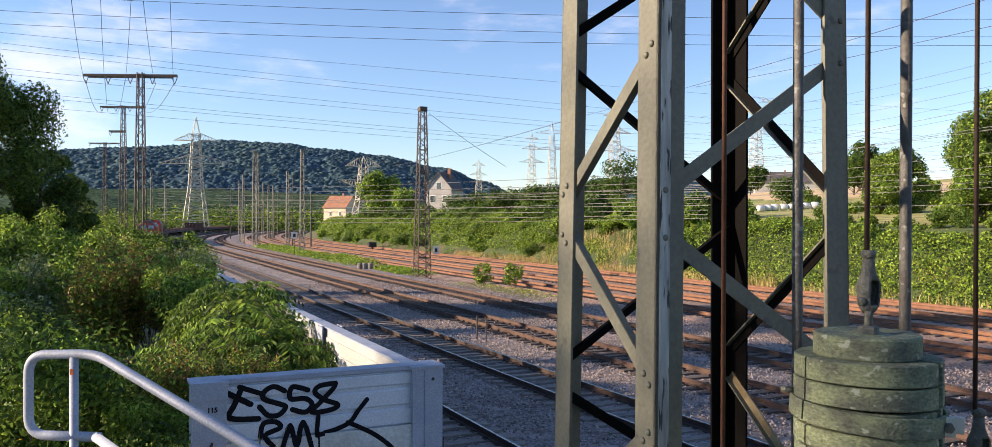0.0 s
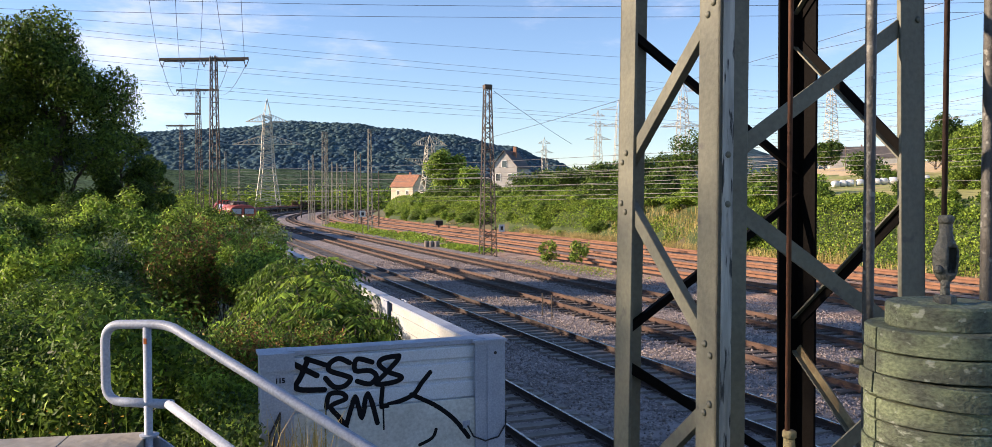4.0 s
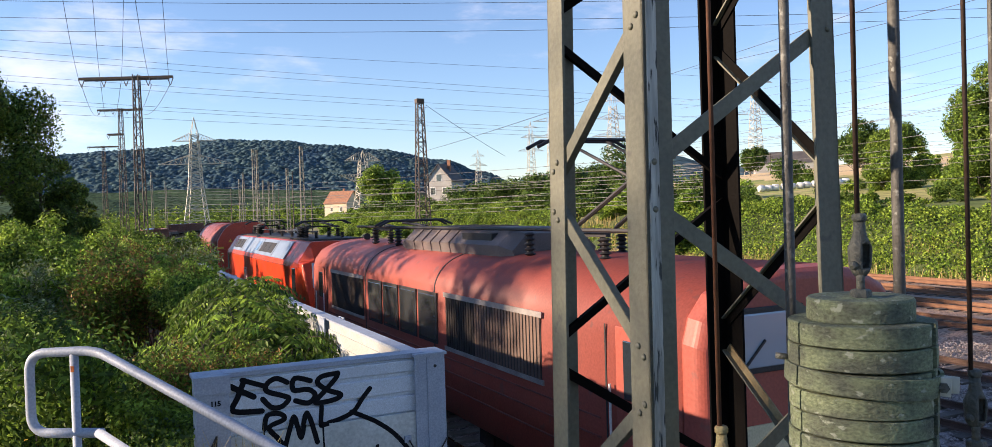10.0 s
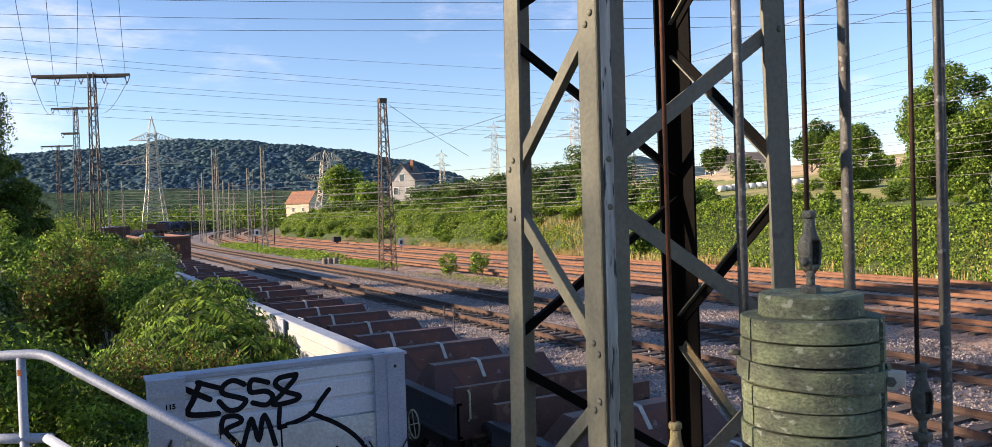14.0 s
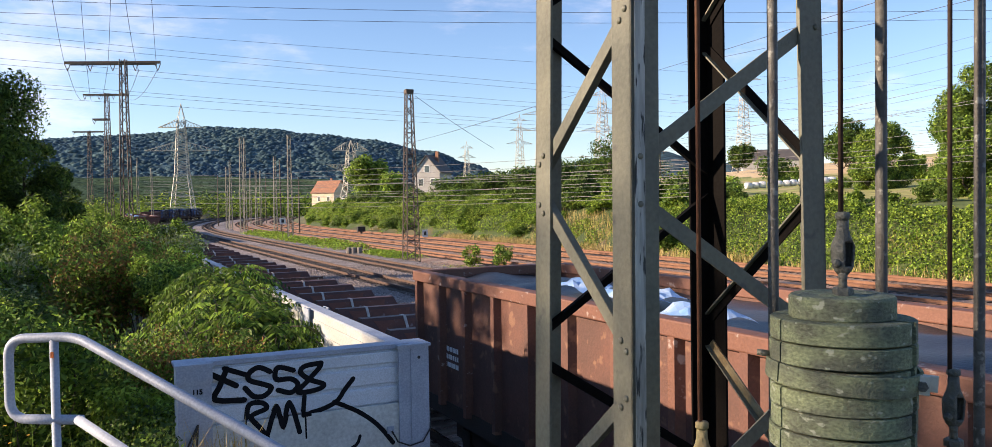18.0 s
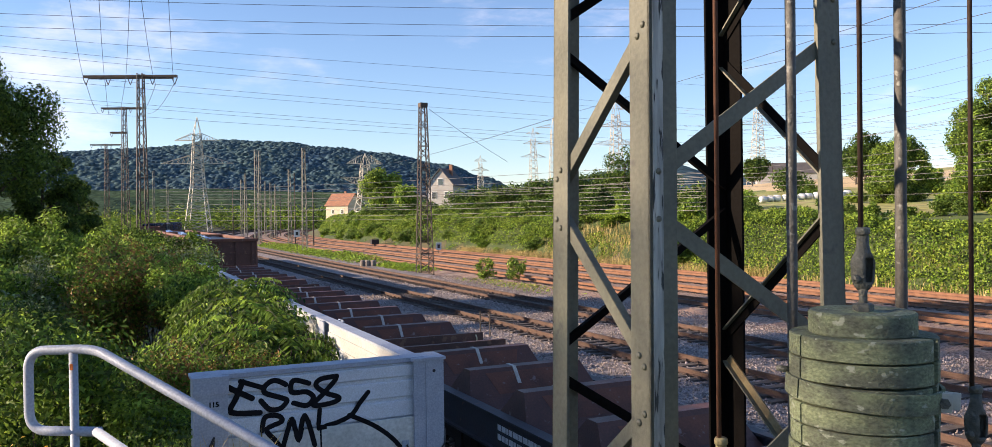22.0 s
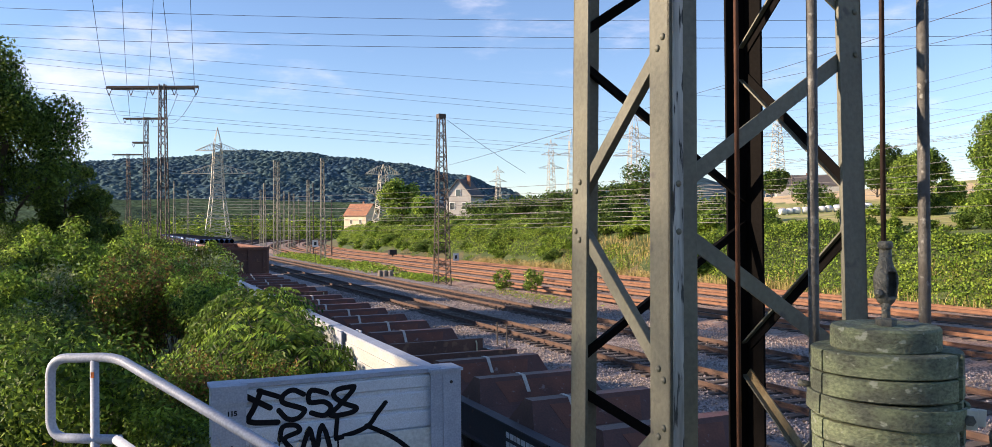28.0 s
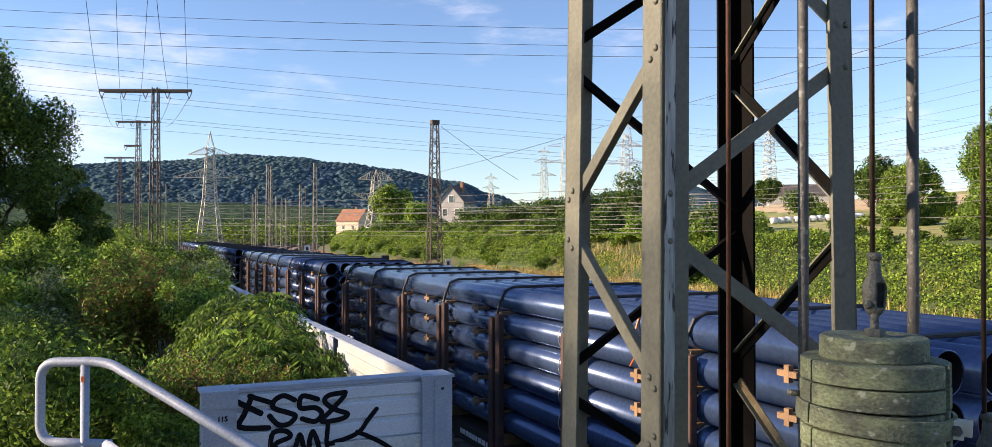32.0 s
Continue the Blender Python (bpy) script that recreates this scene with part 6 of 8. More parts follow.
def pipe_wagon(L, seed):
    rnd = random.Random(seed)
    wa = thing("pipe_wagon", "flat stake wagon stacked with glossy black coated pipes", "freight wagon", group="pipe wagons")
    h = L / 2
    fl = Shape().box(-1.35, -h, 0.95, 1.35, h, 1.24)
    part("floor", fl, FRAMEBLACK, wa)
    r, rows, cols, lift = 0.185, 6, 7, 0.39
    pm = Shape()
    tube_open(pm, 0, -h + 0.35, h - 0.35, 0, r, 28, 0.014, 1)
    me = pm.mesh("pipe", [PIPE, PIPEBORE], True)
    for j in range(rows):
        for k in range(cols):
            ob = new("pipe", me)
            ob.parent, ob.location = wa, ((k - (cols - 1) / 2) * 2 * r * 1.07, rnd.uniform(-0.12, 0.12), 1.6 + j * lift)
    ns = 8
    for k in range(ns):
        y = -h + 0.9 + k * (L - 1.8) / (ns - 1)
        for sd in (1, -1):
            for d in (-0.13, 0.13):
                st = Shape()
                st.box(min(1.42 * sd, 1.52 * sd), y + d - 0.075, 0.95, max(1.42 * sd, 1.52 * sd), y + d + 0.075, 3.28 + 0.06 * (d > 0))
                bevelled(part("stake", st, STAKE, wa), 0.02)
        for j in range(rows):
            bolster = Shape().box(-1.4, y - 0.06, 1.24 if j == 0 else 1.6 + j * lift - r - 0.05, 1.4, y + 0.06, 1.6 + j * lift - r)
            part("bolster", bolster, WOOD, wa, "wooden spacer between pipe rows")
        be = Shape()
        pts = [(1.47, y, 3.25), (1.42, y + 0.02, 3.5), (1.34, y + 0.05, 3.7), (1.19, y + 0.06, 3.76), (-1.19, y + 0.06, 3.76), (-1.34, y + 0.05, 3.7), (-1.47, y, 3.25)]
        be.tube(pts, 0.024, 6)
        part("lashing_strap", be, DARK, wa)
        if k % 3 != 1 and k < ns - 1:
            for j in range(rows - 1):
                z = 1.6 + (j + 0.5) * lift
                ch = Shape().box(1.2, y + 1.5, z - 0.03, 1.47, y + 1.56, z + 0.03)
                ch.box(1.43, y + 1.41, z - 0.028, 1.48, y + 1.65, z + 0.028)
                ch.box(1.43, y + 1.5, z - 0.08, 1.484, y + 1.56, z + 0.08)
                part("wooden_chock", ch, WOOD, wa, "weathered wooden chock")
        if k in (3, 5):
            for j in range(rows - 1):
                hoop = Shape()
                for i in range(10):
                    a0, a1 = -1.5 + i * 0.3, -1.5 + (i + 1) * 0.3
                    hoop.tube([(1.188 + (r + 0.008) * math.cos(a0), y - 0.5, 1.6 + j * lift + (r + 0.008) * math.sin(a0)), (1.188 + (r + 0.008) * math.cos(a1), y - 0.5, 1.6 + j * lift + (r + 0.008) * math.sin(a1))], 0.006, 5, None, False)
                part("tie_wire", hoop, ZINC, wa, "pale wire tie round a pipe")
    panel_text(wa, "lettering", 1.352, 0.0, 1.1, 1.2, 0.15)
    loop = Shape().tube([(1.36, h - 4.2, 3.68), (1.42, h - 4.22, 3.45), (1.45, h - 4.15, 3.2), (1.43, h - 4.3, 3.05)], 0.014, 6)
    part("orange_strap", loop, ORANGE, wa, "hanging orange strap")
    for y in (-h + 2.6, h - 2.6):
        bogie(wa, y)
    buffers(wa, h)
    return wa


def queue(ob, front, rear):
    TRAIN.append((ob, (front + rear) / 2, rear - front))
    return ob


queue(old_loco(17.2), 22.2, 39.4)
queue(new_loco(18.0), 40.7, 58.7)
queue(hood_wagon(10.9), 61.1, 72.0)
coil = coil_wagon(15.8)
queue(coil, 73.2, 89.0)


def more_coils(first, count, pitch):
    for k in range(count):
        ob = copy_thing(coil, Matrix.Identity(4))
        queue(ob, first + k * pitch, first + k * pitch + 15.8)


more_coils(73.2 + 17.05, 3, 17.05)
queue(gondola(14.8, "foil", 1), 141.5, 156.3)
more_coils(157.6, 6, 16.95)
g2 = gondola(14.9, "foil", 3)
queue(g2, 259.3, 274.2)
queue(copy_thing(g2, Matrix.Identity(4)), 275.5, 290.4)
queue(copy_thing(g2, Matrix.Identity(4)), 291.6, 306.5)
more_coils(308.0, 3, 17.7)
queue(gondola(14.9, "pipes", 6), 361.3, 376.2)
pw = pipe_wagon(18.4, 3)
queue(pw, 377.6, 396.0)
for k in range(3):
    queue(copy_thing(pw, Matrix.Identity(4)), 397.4 + k * 20.0, 415.8 + k * 20.0)


def gone(t):
    """How far the train has come since the ninth second."""
    return 15.5 * (t - 9) + 0.0325 * (t - 9) ** 2


def motions():
    """The train runs past the viewer along the nearest track."""
    for ob, middle, length in TRAIN:
        rows = []
        for k in range(33):
            s = middle - gone(float(k))
            a, b = at(s - length * 0.33, Q1), at(s + length * 0.33, Q1)
            way, p = (a - b).normalized(), (a + b) / 2
            rows.append((float(k), pose(p.x, p.y, 0, 0, 0, math.degrees(math.atan2(-way.x, way.y)))))
        walk(ob, rows)


# ---- plants ----
def leaf_cloud(name, centres, normals, size, seed, material, flat=0.0, shape=(1.0, 0.45), jitter=0.5):
    """Many small folded leaves at the given places."""
    rnd = np.random.default_rng(seed)
    k = len(centres)
    c = np.asarray(centres, float)
    n = np.asarray(normals, float) + rnd.normal(0, jitter, (k, 3))
    n[:, 2] += flat
    n /= np.linalg.norm(n, axis=1)[:, None] + 1e-9
    u = np.cross(n, rnd.normal(0, 1, (k, 3)))
    u /= np.linalg.norm(u, axis=1)[:, None] + 1e-9
    v = np.cross(n, u)
    ln = (size * (0.6 + 0.8 * rnd.random(k)))[:, None]
    a, b = u * ln * shape[0] * 0.5, v * ln * shape[1] * 0.5
    fold = n * ln * 0.08
    pts = np.stack([c - a, c - b + fold, c + a, c + b + fold], 1).reshape(-1, 3)
    f = (np.array([(0, 1, 2), (0, 2, 3)])[None] + 4 * np.arange(k)[:, None, None]).reshape(-1, 3)
    me = bpy.data.meshes.new(name)
    me.vertices.add(len(pts))
    me.vertices.foreach_set("co", pts.ravel())
    me.loops.add(f.size)
    me.loops.foreach_set("vertex_index", f.ravel())
    me.polygons.add(len(f))
    me.polygons.foreach_set("loop_start", np.arange(0, f.size, 3))
    mats = material if isinstance(material, (list, tuple)) else [material]
    for m in mats:
        me.materials.append(m)
    if len(mats) > 1:
        weight = rnd.random(k)
        pick = np.minimum((weight ** 1.6 * len(mats)).astype(int), len(mats) - 1)
        me.polygons.foreach_set("material_index", np.repeat(pick, 2))
    me.update(calc_edges=True)
    return me


def crown_points(blobs, count, seed, depth=0.35):
    """Places on and just inside a heap of uneven balls: (x, y, z, radius) each."""
    rnd = np.random.default_rng(seed)
    b = np.asarray(blobs, float)
    w = b[:, 3] ** 2
    i = rnd.choice(len(b), count, p=w / w.sum())
    d = rnd.normal(0, 1, (count, 3))
    d /= np.linalg.norm(d, axis=1)[:, None]
    r = b[i, 3] * (1.22 - (depth + 0.25) * rnd.random(count) ** 0.8)
    return b[i, :3] + d * r[:, None], d


def heap(n, rx, ry, rz, zc, r0, r1, seed, base=None):
    """Balls spread through an egg-shaped outline."""
    rnd = random.Random(seed)
    out = []
    while len(out) < n:
        x, y, z = rnd.uniform(-1, 1), rnd.uniform(-1, 1), rnd.uniform(-1, 1)
        d = math.sqrt(x * x + y * y + z * z)
        if 0.35 < d < 1:
            r = rnd.uniform(r0, r1)
            out.append((x * (rx - r * 0.6), y * (ry - r * 0.6), zc + z * (rz - r * 0.6), r))
    return out


def limb(sh, a, b, r0, r1, rnd, n=5, sway=0.12):
    a, b = Vector(a), Vector(b)
    pts = []
    for k in range(n + 1):
        t = k / n
        p = a.lerp(b, t)
        if 0 < k < n:
            p += Vector((rnd.uniform(-1, 1), rnd.uniform(-1, 1), rnd.uniform(-0.5, 0.5))) * sway * (b - a).length * 0.5
        pts.append(p)
    sh.tube(pts, r0, 7 if r0 > 0.05 else 4, r1)


def tree(label, height, width, seed, leaves, size, materials, trunk_h=0.3, name="tree", blobs=34):
    rnd = random.Random(seed)
    tr = thing(name, label, "tree")
    rz = height * (1 - trunk_h) / 2
    zc = height - rz
    hp = heap(blobs, width / 2, width / 2, rz, zc, width * 0.1, width * 0.19, seed)
    wood = Shape()
    limb(wood, (0, 0, -0.3), (0, 0, height * 0.72), height * 0.026, height * 0.006, rnd, 7, 0.05)
    part("trunk", wood, BARK, tr)
    br = Shape()
    for x, y, z, r in hp[::2]:
        z0 = max(height * trunk_h * 0.6, z - abs(x) * 0.9 - abs(y) * 0.9)
        limb(br, (0, 0, min(z0, height * 0.68)), (x, y, z), height * 0.009, height * 0.003, rnd)
    part("branchwork", br, BARK, tr)
    c, n = crown_points(hp, leaves, seed)
    cr = part("crown", leaf_cloud("crown", c, n, size, seed, materials), None, tr)
    tagged(cr, kind="stuff")
    return tr


def shrub(label, height, width, seed, leaves, size, materials, name="shrub", shape=(1.0, 0.45)):
    rnd = random.Random(seed)
    tr = thing(name, label, "shrub")
    hp = heap(12, width / 2, width / 2, height / 2, height / 2, width * 0.12, width * 0.24, seed)
    st = Shape()
    for x, y, z, r in hp:
        limb(st, (x * 0.2, y * 0.2, -0.2), (x, y, z), 0.014, 0.005, rnd, 4)
    part("branchwork", st, BARK, tr)
    c, n = crown_points(hp, leaves, seed, 0.6)
    fo = part("foliage", leaf_cloud("foliage", c, n, size, seed, materials, 0.12, shape, 0.75), None, tr)
    tagged(fo, kind="stuff")
    return tr


def frond_shrub(label, height, width, seed, fronds, materials):
    """A shrub of long feathered leaves that arch outwards."""
    rnd = random.Random(seed)
    tr = thing("feathered_shrub", label, "shrub")
    st, c, n = Shape(), [], []
    mids, ways = [], []
    for k in range(fronds):
        a, rad = rnd.uniform(0, 6.28), width / 2 * math.sqrt(rnd.random()) * 0.82
        z0 = height * math.sqrt(max(0.05, 1 - (rad / width * 1.95) ** 2)) * (0.45 + 0.55 * rnd.random() ** 0.5)
        root = Vector((rad * math.cos(a), rad * math.sin(a), z0))
        way = a + rnd.uniform(-0.8, 0.8)
        out = Vector((math.cos(way), math.sin(way), rnd.uniform(-0.1, 0.85))).normalized()
        ln = rnd.uniform(0.32, 0.52)
        droop = rnd.uniform(0.45, 0.95)
        pts = [root + out * ln * t + Vector((0, 0, -droop * ln * t * t)) for t in (0, 0.35, 0.7, 1.0)]
        if k % 2 == 0:
            st.tube(pts, 0.004, 3, 0.002, False)
        side = out.cross(Vector((0, 0, 1))).normalized()
        for j in range(9):
            t = 0.15 + 0.85 * j / 8
            p = root + out * ln * t + Vector((0, 0, -droop * ln * t * t))
            for d in (-1, 1):
                leaf_way = (side * d + out * 0.35 + Vector((0, 0, -0.5 - 0.5 * rnd.random()))).normalized()
                mids.append(p + leaf_way * 0.052)
                ways.append(leaf_way)
    for k in range(14):
        a, rad = rnd.uniform(0, 6.28), width / 2 * rnd.random()
        limb(st, (rad * 0.3 * math.cos(a), rad * 0.3 * math.sin(a), -0.3), (rad * math.cos(a), rad * math.sin(a), height * 0.85), 0.012, 0.005, rnd, 4)
    part("branchwork", st, BARK, tr)
    m = len(mids)
    rng = np.random.default_rng(seed)
    c, u = np.array(mids), np.array(ways)
    up = np.tile([0, 0, 0.6], (m, 1)) + rng.normal(0, 0.7, (m, 3))
    v = np.cross(u, up)
    v /= np.linalg.norm(v, axis=1)[:, None]
    droop = np.array([0, 0, -0.012])
    pts = np.stack([c - u * 0.04, c - v * 0.0155, c + u * 0.05 + droop, c + v * 0.0155], 1).reshape(-1, 3)
    f = (np.array([(0, 1, 2), (0, 2, 3)])[None] + 4 * np.arange(m)[:, None, None]).reshape(-1, 3)
    me = bpy.data.meshes.new("foliage")
    me.from_pydata(pts.tolist(), [], f.tolist())
    for mt in materials:
        me.materials.append(mt)
    blot = np.repeat(rng.random(fronds) ** 2.2 * len(materials), 18).astype(int)
    me.polygons.foreach_set("material_index", np.repeat(np.minimum(blot, len(materials) - 1), 2)[: len(f)])
    tagged(part("foliage", me, None, tr), kind="stuff")
    return tr


def grass_patch(name, label, places, height, material, seed, width=0.012):
    """Upright bent blades at places (x, y, z)."""
    rnd = np.random.default_rng(seed)
    p = np.asarray(places, float)
    k = len(p)
    a = rnd.random(k) * 6.28
    h = height * (0.5 + 0.8 * rnd.random(k))
    lean = np.stack([np.cos(a), np.sin(a), np.zeros(k)], 1) * (h * 0.6 * rnd.random(k))[:, None]
    side = np.stack([-np.sin(a), np.cos(a), np.zeros(k)], 1) * width * (0.6 + 0.8 * rnd.random(k))[:, None]
    up = np.stack([np.zeros(k), np.zeros(k), h], 1)
    pts = np.stack([p - side, p + side, p + up * 0.6 + lean * 0.4 + side * 0.7, p + up * 0.6 + lean * 0.4 - side * 0.7, p + up + lean], 1).reshape(-1, 3)
    o = 5 * np.arange(k)[:, None, None]
    f = (np.array([(0, 1, 2), (0, 2, 3), (3, 2, 4)])[None] + o).reshape(-1, 3)
    me = bpy.data.meshes.new(name)
    me.from_pydata(pts.tolist(), [], f.tolist())
    me.materials.append(material)
    return tagged(new(name, me), label, "grass", kind="stuff")


# thicket on the viewer's side of the barrier
def build_thicket():
    rnd = random.Random(11)
    kinds = [
        shrub("dense mid-green shrub in a roadside thicket", 2.0, 2.2, 21, 3600, 0.12, [LEAFMID, LEAFDARK, LEAFMID, LEAFLIGHT]),
        shrub("dense dark green shrub in a roadside thicket", 2.3, 2.4, 22, 3600, 0.11, [LEAFDARK, LEAFMID, LEAFDARK]),
        shrub("grey-green willow shrub in a roadside thicket", 2.2, 2.2, 23, 4200, 0.1, [LEAFGREY, LEAFMID, LEAFGREY], shape=(1.0, 0.36)),
        shrub("half-withered brown and green shrub", 2.2, 2.0, 24, 6500, 0.085, [LEAFMID, LEAFBROWN, LEAFLIGHT, LEAFBROWN]),
        shrub("light green leafy shrub in a roadside thicket", 1.8, 2.0, 25, 3600, 0.12, [LEAFLIGHT, LEAFMID, LEAFLIGHT]),
    ]
    fine = [
        shrub("low green shrub with fine leaves beside the stair", 2.0, 2.0, 26, 13000, 0.055, [LEAFDARK, LEAFMID, LEAFDARK, LEAFMID], shape=(1.0, 0.5)),
        shrub("loose yellow-green shrub with fine leaves beside the stair", 2.0, 2.0, 27, 12000, 0.06, [LEAFMID, LEAFDARK, LEAFMID, LEAFLIGHT], shape=(1.0, 0.42)),
    ]
    kinds += fine
    used = [False] * 7
    rows = []
    y = 6.3
    while y < 52:
        step = 1.15 + 0.035 * y
        x = -0.62 * y - 3.5
        while x < -0.36 * y + 1.1:
            px, py = x + rnd.uniform(-0.4, 0.4) * step, y + rnd.uniform(-0.4, 0.4) * step
            s, q = plan(px, py)
            if (q < 1.0 or (q < 3.1 and s > 21.5)) and not (s < 12.0 and q > 0.6) and not (-12.0 < px < -8.2 and 11.5 < py < 16.5) and (px * px + py * py > 36):
                rows.append((px, py, q))
            x += step
        y += step * 0.85
    for px, py, q in rows:
        i = rnd.choice((0, 4, 2, 0, 4, 1, 4))
        ratio = px / py
        if -0.5 < ratio < -0.35 and 15 < py < 40 and rnd.random() < 0.4:
            i = 3
        elif ratio < -0.52 and py < 22 and rnd.random() < 0.35:
            i = 2
        if py < 13.5:
            i = 5 + (rnd.random() < 0.45)
        top = 3.36 + 0.95 * noise.noise(Vector((px * 0.42, py * 0.42, 9))) + rnd.uniform(-0.38, 0.34) + min(0.35, 0.012 * py) - 0.28 * smooth_step(-1.4, 1.0, q) * (q < 1.0)
        if py > 15 and ratio > -0.52:
            top += 0.5 * smooth_step(15, 24, py)
        if ratio < -0.5:
            top += 0.8 * smooth_step(-0.5, -0.56, ratio) * smooth_step(12, 20, py)
        if py > 34:
            top -= 0.015 * (py - 34)
        h0 = (2.0, 2.3, 2.2, 2.2, 1.8, 2.0, 2.0)[i]
        p = pose(px, py, top - h0 * rnd.uniform(0.95, 1.05), 0, 0, rnd.uniform(0, 360))
        if not used[i]:
            kinds[i].matrix_basis, used[i] = p, True
        else:
            copy_thing(kinds[i], p)
    # the feathered shrubs behind the barrier's corner
    fr = frond_shrub("feathered green shrub with long drooping leaves", 1.6, 1.6, 31, 380, [LEAFMID, LEAFDARK, LEAFMID, LEAFLIGHT, LEAFMID, LEAFLIGHT])
    spots = [(at(s, q).x, at(s, q).y, z) for s, q, z in ((7.7, 1.1, 1.75), (8.2, 1.42, 1.95), (9.0, 1.55, 2.14), (9.9, 1.6, 2.2), (10.9, 1.58, 2.18), (12.0, 1.55, 2.12), (9.3, 0.8, 1.8))]
    for k, (x, y, z) in enumerate(spots):
        p = pose(x, y, z + 0.04 * ((k * 5) % 7 - 3), 8 * ((k * 3) % 5 - 2), 6 * (k % 3 - 1), 70 * k)
        if k == 0:
            fr.matrix_basis = p
        else:
            copy_thing(fr, p)
    # a dense fringe against the back of the barrier
    for k in range(22):
        sq = 14.6 + 0.8 * k
        p = at(sq, 1.5 + 0.1 * math.sin(k * 2.3))
        top = 3.74 + 0.14 * math.sin(k * 1.7) + 0.1 * rnd.random()
        i = (0, 4, 0, 4, 3, 4, 0)[k % 7]
        copy_thing(kinds[i], pose(p.x, p.y, top - (2.0, 2.3, 2.2, 2.2, 1.8)[i] * 0.62, 0, 0, 77 * k) @ Matrix.Scale(0.62, 4))
    # shrubs that stand out of the mass: kind, place, size
    for i, x, y, z, k in (
        (3, -2.61, 6.92, 2.68, 0.42),
        (4, -2.61, 6.52, 2.61, 0.40),
        (3, -2.19, 7.32, 2.65, 0.40),
        (4, -2.75, 6.42, 2.68, 0.35),
        (3, -8.86, 20.02, 1.55, 1.15),
        (3, -8.48, 18.02, 1.57, 1.10),
        (3, -7.92, 19.02, 1.68, 1.00),
        (3, -9.00, 23.02, 1.71, 1.00),
        (0, -10.55, 24.00, 1.78, 1.25),
        (4, -11.40, 25.20, 1.80, 1.35),
        (3, -9.85, 22.40, 1.72, 1.12),
        (2, -8.44, 14.02, 1.64, 1.00),
        (6, -7.69, 12.02, 1.73, 0.90),
        (5, -7.25, 12.52, 1.97, 0.80),
        (4, -11.16, 22.02, 2.03, 1.10),
        (4, -13.59, 25.02, 1.87, 1.30),
        (0, -13.83, 24.02, 1.53, 1.30),
    ):
        copy_thing(kinds[i], pose(x, y, z, 0, 0, 50 * x) @ Matrix.Scale(k, 4))
    # low weeds below the railing
    rng = np.random.default_rng(3)
    k = 46000
    x, y = rng.uniform(-5.5, -1.2, k), rng.uniform(4.6, 7.2, k)
    keep = (x < -1.75 - 0.2 * (y - 4.6)) & (y < 6.3 + 0.15 * -x)
    x, y = x[keep], y[keep]
    z = 2.35 + 0.85 * rng.random(len(x)) ** 0.6 * (0.6 + 0.3 * np.sin(x * 2.1 + y) + 0.2 * np.sin(x * 5.3) * np.cos(y * 4.7))
    me = leaf_cloud("weeds", np.stack([x, y, z], 1), np.tile([0, -0.5, 0.7], (len(x), 1)), 0.038, 5, [LEAFDARK, LEAFMID, LEAFDARK, LEAFMID, LEAFLIGHT], 0.1, (1.0, 0.6), 0.8)
    tagged(new("weeds", me), "low green weeds with small leaves beside the stair", "weeds", kind="stuff")
    grass_patch("grass", "long green grass stems beside the stair", np.stack([x[:420], y[:420], z[:420] * 0 + 2.3], 1), 0.85, LEAFMID, 6, 0.005)
    fl = leaf_cloud("yellow_flowers", np.stack([x[:70] * 0.35 - 2.4, y[:70] * 0.4 + 3.2, 2.98 + 0.15 * rng.random(70)], 1), np.tile([0, 0, 1.0], (70, 1)), 0.025, 7, YELLOW, 1.0, (1, 1))
    tagged(new("yellow_flowers", fl), "small yellow weed flowers", "flowers", kind="stuff")


build_thicket()
rng = np.random.default_rng(12)
grass_patch("dry_weeds", "dry straw-coloured weeds at the foot of the barrier", np.stack([rng.normal(-1.62, 0.12, 90), rng.normal(5.12, 0.1, 90), np.full(90, 2.85)], 1), 0.38, STRAW, 13, 0.004)


